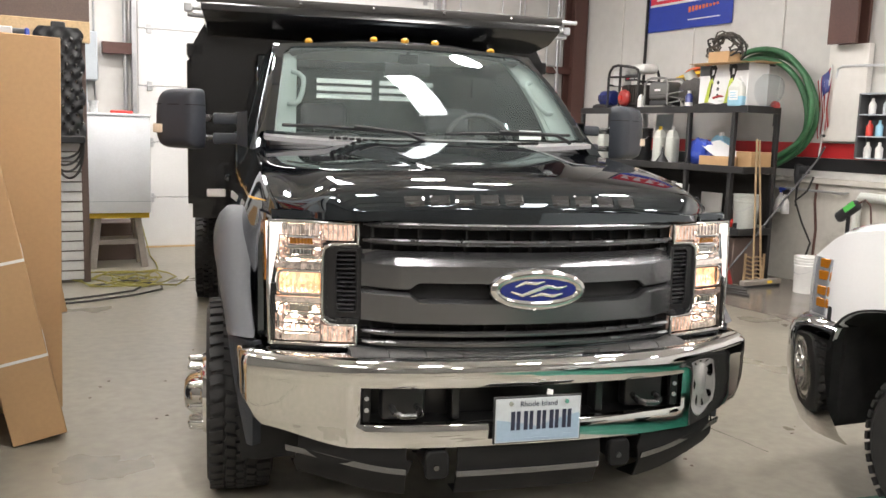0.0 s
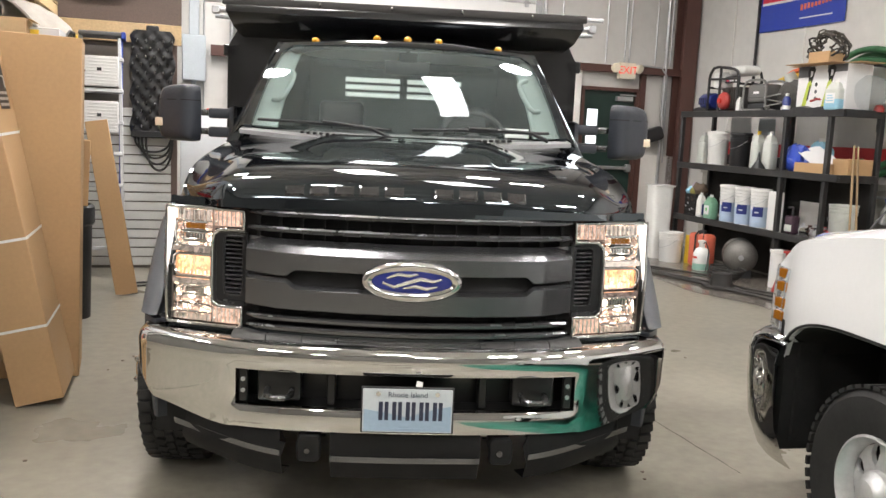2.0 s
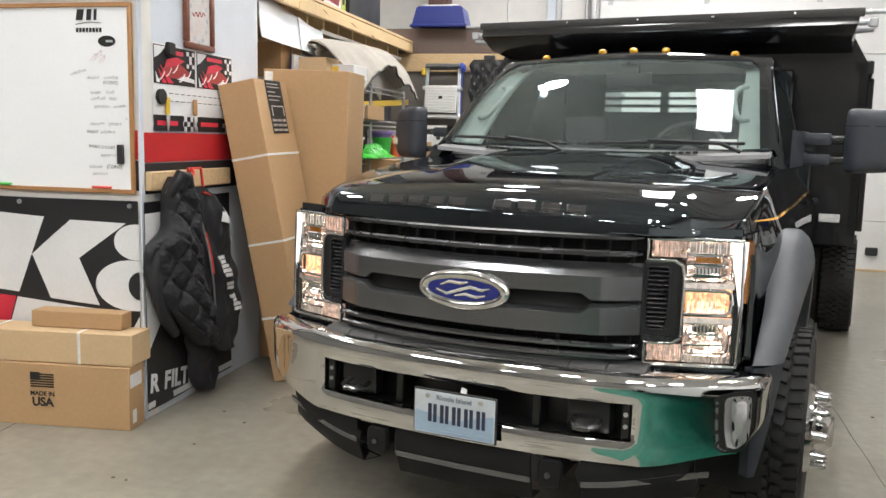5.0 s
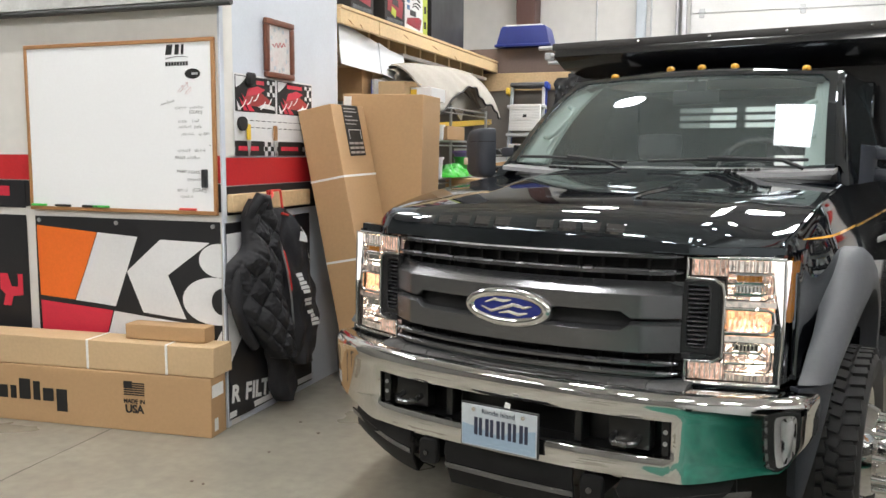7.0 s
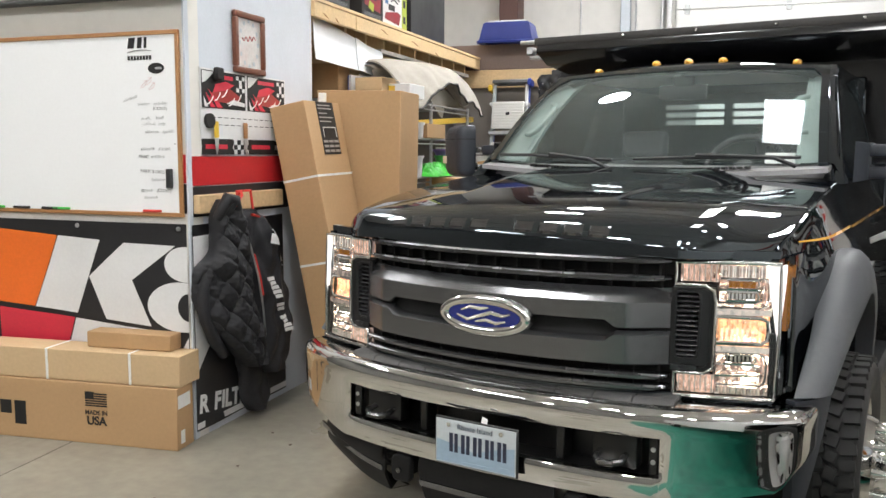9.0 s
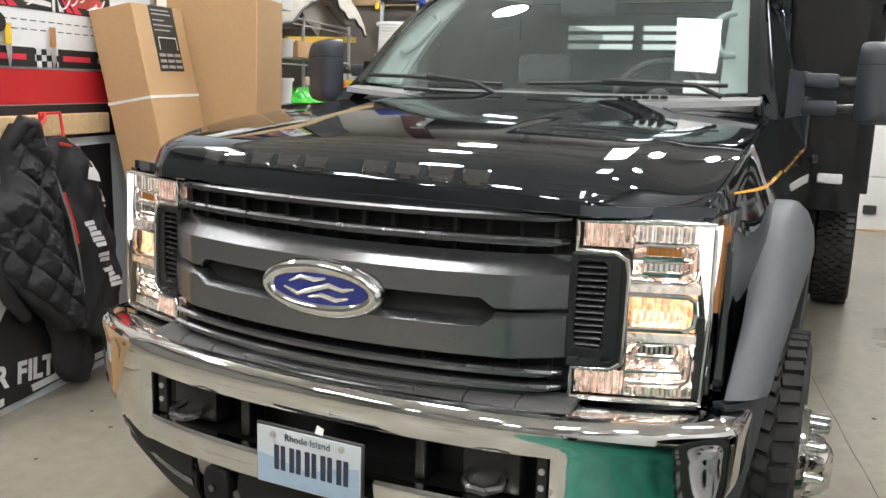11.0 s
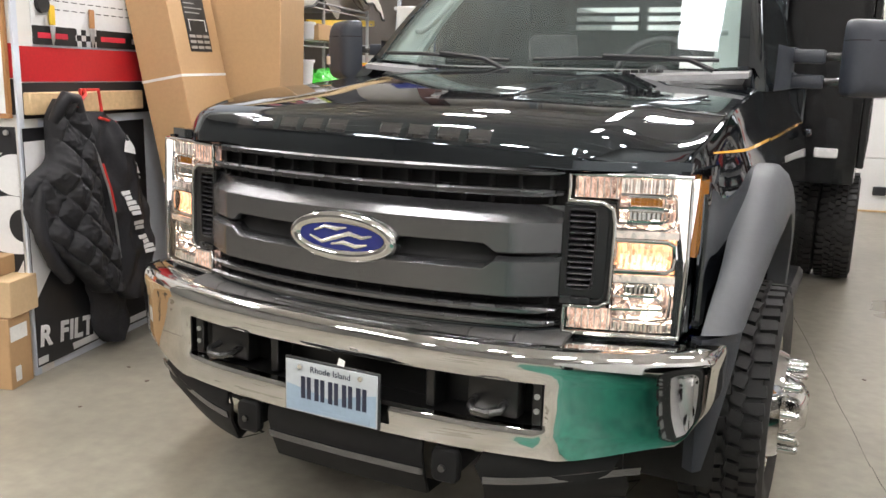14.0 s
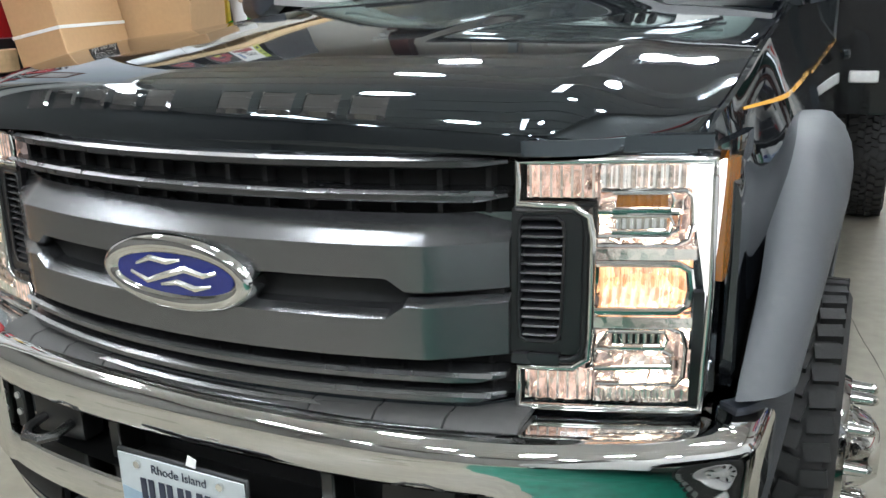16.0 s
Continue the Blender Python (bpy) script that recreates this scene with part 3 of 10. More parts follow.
# ceiling lights
lamp = thing("ceiling_light", "round white high-bay light hung below the roof", "ceiling light", ROOM @ pose(0, 0, 4.7), group="ceiling lights")
bm = bmesh.new()
lathe(bm, [(0.0, 0.2), (0.1, 0.2), (0.13, 0.1), (0.26, 0.05), (0.28, 0.0), (0.25, -0.01), (0.24, 0.0)], 28)
part("housing", bm, DARK_PLASTIC, lamp, "dark round housing")
bm = cyl(bmesh.new(), (0, 0, -0.008), (0, 0, 0.004), 0.238, seg=28)
part("diffuser", bm, LED, lamp, "glowing diffuser")
bm = cyl(bmesh.new(), (0, 0, 0.2), (0, 0, TOP - 4.7 + 0.02), 0.01, seg=6)
part("hanger", bm, GALV, lamp)
SPOTS = [(u, v) for v in (-7.6, -3.7, 0.2, 4.1) for u in (-4.4, -0.9, 2.6)] + [(5.0, -5.6), (5.0, -0.4), (-0.9, 6.4), (2.6, 6.0)]
for u, v in SPOTS[1:]:
    copy_thing(lamp, ROOM @ pose(u, v, 4.7))
lamp.matrix_basis = ROOM @ pose(SPOTS[0][0], SPOTS[0][1], 4.7)

# ---- the black dump truck: x across, y towards its rear, z up, from the centre of its plate ----
truck = thing("dump_truck", "glossy black heavy pickup dump truck with chrome bumper and grey flares", "truck")


def both(make):
    """Makes a part for each side of the truck."""
    for s in (1, -1):
        make(s)


lip = lambda x: 0.16 * x * x + 3.6 * max(0.0, abs(x) - 0.59) ** 2  # plan of the nose
nose_y = hermite([(0, 0.115), (0.06, 0.118), (0.14, 0.14), (0.24, 0.19), (0.34, 0.28), (0.46, 0.45), (0.6, 0.7), (0.75, 1.0), (0.88, 1.25), (1, 1.42)])
nose_z = hermite([(0, 1.25), (0.06, 1.277), (0.14, 1.315), (0.24, 1.346), (0.34, 1.369), (0.46, 1.396), (0.6, 1.4275), (0.75, 1.4565), (0.88, 1.4745), (1, 1.482)])
hood_w = hermite([(0, 0.825), (0.3, 0.85), (0.6, 0.868), (1, 0.862)])
hood_drop = hermite([(0, 0.022), (0.14, 0.06), (0.34, 0.088), (0.6, 0.08), (1, 0.05)])


def hood_at(r, s):
    """The hood: a raised centre with slanting flanks towards the cowl, and a lower shoulder along each edge at the front."""
    x = hood_w(r) * s
    y0 = nose_y(r)
    k = ease(0.38, 1.2, y0)
    xi = 0.3 + 0.05 * k
    t = min(max((abs(x) - xi) / (0.02 + 0.19 * k), 0.0), 1.0)
    flank = 0.036 * k
    front = ease(0.04, 0.22, r) * (1 - ease(0.55, 1.15, y0))
    edge = lerp(abs(s) ** 2.4, 0.55 * abs(s) ** 2.4 + 0.45 * ease(0.76, 0.96, abs(s)), front)
    z = nose_z(r) - flank * lerp(t, t * t * (3 - 2 * t), 0.4) - (hood_drop(r) - flank) * edge
    y = y0 + lip(x) * (1 - ease(0.0, 0.8, r)) + 0.12 * s * s * ease(0.6, 1, r)
    return Vector((x, y, z))


bm = bmesh.new()
rows = [[hood_at(r, s) for s in spread(-1, 1, 181)] for r in spread(0, 1, 72)]
slab(bm, rows, (0, 0, -0.012))
hood = part("hood", bm, BLACK_PAINT, truck, "glossy black bulged hood", smooth=50)

# raised marks across the nose, as plain bars
NOSE_MARK = material("nose_mark_black", (0.16, 0.16, 0.165), 0.06, metal=0.9, vary=0.1)
for k in (0, 1, 2, 3, 4, 6, 7, 8, 9):
    x0 = -0.445 + k * 0.0855
    on = lambda x, r, h: hood_at(r, x / hood_w(r)) + Vector((0, -0.6 * h, 0.8 * h))
    bm = bmesh.new()
    rows = []
    for q, h in ((0, 0.0), (0.14, 0.0045), (0.5, 0.005), (0.86, 0.0045), (1, 0.0)):
        rows.append([on(lerp(x0, x0 + 0.066, p), lerp(0.078, 0.155, q), h * d) for p, d in ((0, 0), (0.1, 1), (0.35, 1), (0.65, 1), (0.9, 1), (1, 0))])
    sheet(bm, rows)
    part("nose_mark", bm, NOSE_MARK, hood, smooth=20)

# cowl with slots and wipers
ws_lo = lambda s: Vector((0.82 * s, 1.40 + 0.175 * s * s, 1.482 + 0.025 * s * s))
ws_hi = lambda s: Vector((0.712 * s, 2.14 + 0.13 * s * s, 1.994 - 0.016 * s * s))
bm = bmesh.new()
rows = [[Vector((0.83 * s, 1.375 + 0.13 * s * s + 0.1 * k, 1.455 + 0.03 * s * s + 0.012 * k)) for s in spread(-1, 1, 21)] for k in (0, 0.5, 1)]
slab(bm, rows, (0, 0, -0.02))
part("cowl", bm, COWL_GREY, truck, "grey plastic cowl")
rib = None
for i in range(34):
    s = lerp(-0.62, 0.62, i / 33)
    p = Vector((0.83 * s, 1.40 + 0.13 * s * s, 1.466 + 0.03 * s * s))
    if rib is None:
        rib = part("cowl_rib", boxed((-0.012, 0, 0.0), (0.003, 0.055, 0.012)), WELL_BLACK, truck, m=Matrix.Translation(p))
    else:
        again(rib, Matrix.Translation(p))




def ws(s, t):
    p = ws_lo(s).lerp(ws_hi(s), t)
    return p + Vector((0, -0.035, 0.03)) * math.sin(math.pi * t)


bm = bmesh.new()
sheet(bm, [[ws(s * 0.985, t) for s in spread(-1, 1, 25)] for t in spread(0, 1, 13)])
glass = part("windscreen", bm, GLASS, truck, "curved tinted windscreen")
glass.visible_shadow = False
# windscreen surround
bm = bmesh.new()
slab(bm, [[ws(s, t) + Vector((0, -0.004, 0.004)) for s in spread(-1, 1, 25)] for t in (0.945, 1.0)], (0, 0.02, -0.02))
for sg in (-1, 1):
    slab(bm, [[ws(sg * s, t) + Vector((0, -0.004, 0.004)) for s in (0.955 - 0.05 * ease(0.84, 0.95, t), 1.0)] for t in spread(0, 0.95, 25)], (0, 0.02, -0.02))
for sg in (-1, 1):
    pt = bmesh.new()
    slab(pt, [[ws(sg * s, t) + Vector((0, 0.05 + d, -0.02)) for s, d in ((0.85, 0.07), (0.9, 0.025), (0.95, 0.0))] for t in spread(0.04, 0.93, 12)], (0, 0.012, -0.008))
    part("pillar_trim", pt, PILLAR_TRIM, truck, "pale grey inner pillar trim", smooth=50)
part("windscreen_surround", bm, BLACK_PAINT, truck, "black windscreen surround")

# roof
roof_z = hermite([(0, 1.994), (0.08, 2.018), (0.25, 2.036), (0.6, 2.04), (1, 2.01)])
bm = bmesh.new()
rows = []
for r in spread(0, 1, 20):
    y = lerp(2.135, 3.06, r)
    rows.append([Vector((0.735 * s, y + 0.13 * s * s * (1 - r), roof_z(r) - 0.06 * abs(s) ** 4 - 0.02 * s * s)) for s in spread(-1, 1, 25)])
slab(bm, rows, (0, 0, -0.03))
part("roof", bm, BLACK_PAINT, truck, "black cab roof", smooth=50)
for x in (-0.54, -0.18, 0.0, 0.18, 0.54):
    y = 2.3 + 0.12 * (x / 0.7) ** 2
    z = 2.03 - 0.03 * (abs(x) / 0.6) ** 2
    bm = bmesh.new()
    ball(bm, (x, y, z + 0.006), 0.023, (1, 1.7, 0.85), 16)
    part("marker_lamp", bm, ROOF_AMBER, truck, "small amber roof marker lamp")


# cab sides
def side_x(y, z):
    return 0.875 + 0.085 * ease(1.42, 1.1, z) if z > 1.1 else 0.96 - 0.03 * ease(0.75, 0.4, z)


AX, AZ = 1.0, 0.405  # front axle


def arch(y, ry=0.66, rz=0.66):
    d = (y - AX - 0.06) / ry
    return AZ + rz * math.sqrt(1 - d * d) if abs(d) < 1 else 0.5


def hood_edge(y):
    lo, hi = 0.05, 1.0
    for _ in range(24):
        mid = (lo + hi) / 2
        if hood_at(mid, 1).y < y:
            lo = mid
        else:
            hi = mid
    return hood_at(lo, 1)


def fender(s):
    bm = bmesh.new()
    rows = []
    for y in spread(0.4, 1.5, 34):
        top = hood_edge(min(y, 1.53))
        zb = max(arch(y), 0.55 if y > 0.6 else 0.8)
        row = []
        for k in spread(0, 1, 12):
            z = lerp(zb, top.z - 0.004, k)
            x = side_x(y, z) - 0.05 * ease(0.95, 0.5, y) * 1.0
            x = lerp(x, top.x + 0.012, ease(0.8, 1.0, k))
            row.append(Vector((s * x, y, z)))
        rows.append(row)
    slab(bm, rows, (-0.02 * s, 0, 0))
    f = part("fender", bm, BLACK_PAINT, truck, "glossy black front fender", smooth=50)
    # orange pinstripe sweeping back along the fender
    bm = bmesh.new()
    pts = [(0.5, 1.26), (0.8, 1.25), (1.2, 1.245), (1.5, 1.246)]
    zf = hermite(pts)
    rows = []
    for y in spread(0.6, 1.5, 16):
        w = 0.0025 + 0.002 * ease(0.6, 0.9, y)
        edge = hood_edge(y)
        row = []
        for z in (zf(y) - w, zf(y) + w):
            k = (z - max(arch(y), 0.5)) / (edge.z - 0.004 - max(arch(y), 0.5))
            x = lerp(side_x(y, z) - 0.05 * ease(0.95, 0.5, y), edge.x + 0.012, ease(0.8, 1.0, k)) + 0.003
            row.append(Vector((s * x, y, min(z, edge.z))))
        rows.append(row)
    slab(bm, rows, (-0.002 * s, 0, 0))
    part("pinstripe", bm, ORANGE_LINE, f, "orange pinstripe")
    # the wide plastic flare: from its edge on the fender out and down to its lip
    inner = ((0.345, 0.8, 0.932), (0.45, 0.87, 0.934), (0.6, 0.965, 0.938), (0.78, 1.095, 0.95), (0.91, 1.17, 0.965), (1.05, 1.195, 0.98), (1.2, 1.18, 0.98), (1.38, 1.11, 0.965), (1.54, 0.98, 0.95), (1.65, 0.8, 0.94), (1.7, 0.58, 0.935))
    lipc = ((0.5, 0.79, 1.015), (0.58, 0.845, 1.025), (0.69, 0.91, 1.038), (0.81, 0.97, 1.05), (0.93, 1.015, 1.06), (1.05, 1.035, 1.062), (1.19, 1.02, 1.062), (1.34, 0.965, 1.055), (1.46, 0.865, 1.05), (1.54, 0.72, 1.04), (1.57, 0.56, 1.03))
    iy, iz, ix, oy, oz, ox = (hermite([(n, p[c]) for n, p in enumerate(q)]) for q in (inner, lipc) for c in (0, 1, 2))
    rows = []
    for n in spread(0, 10, 41):
        a, b = Vector((0, iy(n), iz(n))), Vector((0, oy(n), oz(n)))
        mid = Vector((0, AX + 0.06, AZ))
        ins, out = ix(n), ox(n)
        row = []
        for u, x, h in ((0, lerp(ins - 0.006, 0.91, ease(1.5, 3.5, n)), -0.004), (0.0, ins, 0.0), (0.1, lerp(ins, out, 0.28), 0.012), (0.3, lerp(ins, out, 0.65), 0.016), (0.55, lerp(ins, out, 0.88), 0.013), (0.8, out - 0.001, 0.006), (0.96, out, 0.0), (1.0, out - 0.006, -0.003), (1.0, out - 0.1, 0.004)):
            q = a.lerp(b, u)
            q = q + (q - mid).normalized() * h * ease(-0.4, 2.5, n)
            row.append(Vector((s * x, q.y, q.z)))
        rows.append(row)
    bm = bmesh.new()
    vs = sheet(bm, rows)
    bm.faces.new(vs[0][::-1])
    bm.faces.new(vs[-1])
    part("flare", bm, FLARE_GREY, f, "wide grey plastic wheel flare", smooth=50)
    bm = bmesh.new()
    rows = []
    for z in spread(0.787, 0.4, 9):
        k = (0.787 - z) / 0.387
        rows.append([Vector((s * lerp(0.93, lerp(1.012, 0.95, k ** 1.3), q), lerp(0.345 + 0.03 * k, 0.5 - 0.1 * k, q ** 1.4), z)) for q in spread(0, 1, 6)])
    slab(bm, rows, (-0.03 * s, 0.02, 0))
    part("flare_foot", bm, MIRROR_PLASTIC, f, "dark plastic filler below the flare", smooth=50)
    bm = bmesh.new()
    rows = []
    for a in spread(-10, 190, 24):
        c, sn = math.cos(radians(a)), math.sin(radians(a))
        rows.append([Vector((s * x, AX + 0.09 + 0.59 * c, max(AZ + 0.63 * sn, 0.3))) for x in (0.97, 0.5)])
    sheet(bm, rows)
    part("wheel_well", bm, WELL_BLACK, f, "black wheel well")


both(fender)


def cab_side(s):
    bm = bmesh.new()
    rows = []
    for y in spread(1.505, 2.98, 22):
        rows.append([Vector((s * (side_x(y, z) + 0.01), y, z)) for z in spread(0.55, 1.42, 14)])
    slab(bm, rows, (-0.03 * s, 0, 0))
    d = part("door", bm, BLACK_PAINT, truck, "glossy black cab door", smooth=50)
    rows = [[Vector((s * (side_x(y, 1.25) + 0.0135), y, 1.246 + 0.007 * (y - 1.5) + k)) for k in (-0.0045, 0.0045)] for y in spread(1.512, 2.97, 12)]
    part("pinstripe", slab(bmesh.new(), rows, (-0.002 * s, 0, 0)), ORANGE_LINE, d, "orange pinstripe")
    bm = boxed((s * 0.96, 2.62, 1.2), (s * 1.0, 2.82, 1.24), 0.012, 2)
    part("handle", bm, BLACK_PAINT, d)
    # window frame and glass
    lo = lambda y: Vector((s * 0.89, y, 1.42))
    hi = lambda y: Vector((s * 0.742, lerp(2.27, 3.0, (y - 1.56) / (2.95 - 1.56)), 1.965))
    bm = bmesh.new()
    slab(bm, [[lo(y).lerp(hi(y), t) for y in spread(1.62, 2.9, 8)] for t in spread(0.04, 0.93, 6)], (-0.006 * s, 0, 0))
    w = part("side_window", bm, SIDE_GLASS, d, "dark side window")
    w.visible_shadow = False
    bm = bmesh.new()
    slab(bm, [[lo(y).lerp(hi(y), t) + Vector((s * 0.004, 0, 0)) for y in (1.5, 1.64)] for t in spread(0, 1, 6)], (-0.05 * s, 0.02, 0))
    slab(bm, [[lo(y).lerp(hi(y), t) + Vector((s * 0.004, 0, 0)) for y in (2.88, 3.04)] for t in spread(0, 1, 6)], (-0.05 * s, 0, 0))
    slab(bm, [[lo(y).lerp(hi(y), t) + Vector((s * 0.004, 0, 0)) for y in spread(1.5, 3.04, 10)] for t in (0.92, 1.03)], (-0.03 * s, 0, 0))
    part("pillar", bm, BLACK_PAINT, truck, "black cab pillars and rail")
    bm = bmesh.new()
    slab(bm, [[ws(s * 0.99, t) + Vector((s * 0.002, 0.01, 0.002)), ws(s * 1.0, t) + Vector((s * 0.02, 0.02, -0.004)), lo(1.5).lerp(hi(1.5), t) + Vector((s * 0.006, 0.03, 0))] for t in spread(0, 1, 12)], (-0.01 * s, 0.03, -0.01))
    part("a_pillar", bm, BLACK_PAINT, truck, "glossy black windscreen pillar", smooth=60)
    bm = bmesh.new()
    box(bm, (s * 0.8, 1.55, 0.42), (s * 1.02, 2.95, 0.5), 0.02)
    part("running_board", bm, DARK_PLASTIC, truck, "black running board")


both(cab_side)

# back of the cab with its window opening
bm = bmesh.new()
for x0, x1, z0, z1 in ((-0.93, 0.93, 0.55, 1.5), (-0.8, -0.62, 1.5, 1.98), (0.62, 0.8, 1.5, 1.98), (-0.62, 0.62, 1.9, 1.99)):
    box(bm, (x0, 3.02, z0), (x1, 3.06, z1), 0.01)
part("cab_back", bm, BLACK_PAINT, truck, "black rear wall of the cab")
bm = boxed((-0.62, 3.035, 1.5), (0.62, 3.041, 1.9))
rw = part("rear_window", bm, REAR_GLASS, truck, "tinted rear window")
rw.visible_shadow = False
# inside the cab
bm = bmesh.new()
rows = []
for t, z in ((0, 1.44), (0.35, 1.49), (0.7, 1.47), (1, 1.3)):
    rows.append([Vector((0.8 * s, 1.46 + 0.14 * s * s + 0.42 * t, z)) for s in spread(-1, 1, 15)])
slab(bm, rows, (0, 0, -0.05))
part("dashboard", bm, DASH, truck, "grey dashboard")
bm = bmesh.new()
wheel_m = pose(0.38, 2.0, 1.46, 62)
tube(bm, [(0.19 * math.cos(a), 0.19 * math.sin(a), 0) for a in (2 * math.pi * k / 28 for k in range(28))], 0.016, closed=True, m=wheel_m)
cyl(bm, (0, 0, -0.05), (0, 0, 0.01), 0.06, m=wheel_m)
for a in (0, 180, 270):
    cyl(bm, (0, 0, -0.01), (0.19 * math.cos(radians(a)), 0.19 * math.sin(radians(a)), 0), 0.013, seg=8, m=wheel_m)
part("steering_wheel", bm, DARK_PLASTIC, truck, "dark steering wheel")
for x in (-0.4, 0.4):
    bm = bmesh.new()
    box(bm, (x - 0.26, 2.3, 0.85), (x + 0.26, 2.75, 1.05), 0.05, 3)
    box(bm, (x - 0.25, 2.72, 1.0), (x + 0.25, 2.88, 1.5), 0.06, 3)
    box(bm, (x - 0.14, 2.76, 1.52), (x + 0.14, 2.86, 1.68), 0.04, 3)
    cyl(bm, (x - 0.06, 2.81, 1.45), (x - 0.06, 2.81, 1.56), 0.008, seg=8)
    cyl(bm, (x + 0.06, 2.81, 1.45), (x + 0.06, 2.81, 1.56), 0.008, seg=8)
    part("seat", bm, SEAT, truck, "dark cloth cab seat")
bm = boxed((-0.85, 1.6, 0.6), (0.85, 3.0, 0.7))
part("cab_floor", bm, INTERIOR, truck)
bm = boxed((-0.7, 2.26, 1.96), (0.7, 3.0, 1.97))
part("headliner", bm, INTERIOR, truck)
for s in (-1, 1):
    bm = bmesh.new()
    rows = [[ws(s * (0.84 + 0.04 * t), t) + Vector((-s * 0.02, 0.16, 0)), ws(s * 0.93, t) + Vector((-s * 0.02, 0.1, 0)), ws(s * 0.99, t) + Vector((0, 0.06, 0))] for t in spread(0, 1, 8)]
    slab(bm, rows, (0, 0.04, 0))
    inner = part("pillar_trim", bm, PILLAR_TRIM, truck, "pale grey pillar trim")
    part("grab_handle", tube(bmesh.new(), [ws(s * q, t) + Vector((0, 0.05, -0.015)) for q, t in ((0.88, 0.63), (0.835, 0.605), (0.805, 0.56), (0.8, 0.48), (0.81, 0.38), (0.825, 0.31), (0.85, 0.275), (0.89, 0.28))], 0.013, 8), PILLAR_TRIM, inner, "pale grab handle", smooth=60)
part("dash_card", boxed((-0.065, 0, 0), (0.065, 0.002, 0.05), m=pose(0.59, 1.76, 1.5, -12, 0, 6)), STRAP, truck, "white card on the dashboard")
bm = bmesh.new()
box(bm, (-0.13, 2.2, 1.83), (0.13, 2.23, 1.91), 0.012, 2)
box(bm, (-0.05, 2.19, 1.9), (0.06, 2.24, 1.955), 0.01, 2)
cyl(bm, (0, 2.21, 1.9), (0, 2.2, 1.965), 0.012, seg=8)
part("inner_mirror", bm, DARK_PLASTIC, truck, "small inside mirror")

# wipers
for x0, x1, px in ((-0.75, -0.08, -0.42), (0.02, 0.72, 0.3)):
    bm = bmesh.new()
    pts = [ws(x / 0.82, 0.02 + 0.035 * (1 - abs((x - x0) / (x1 - x0) - 0.35))) + Vector((0, -0.022, 0.01)) for x in spread(x0, x1, 10)]
    tube(bm, pts, 0.008, 6)
    tube(bm, [ws(x1 / 0.82 * 0.98, 0.0) + Vector((0, -0.04, -0.01)), ws((x1 - 0.1) / 0.82, 0.02) + Vector((0, -0.045, 0.02)), ws(px / 0.82, 0.052) + Vector((0, -0.035, 0.02))], 0.01, 6)
    part("wiper", bm, DARK_PLASTIC, truck, "black wiper arm and blade")


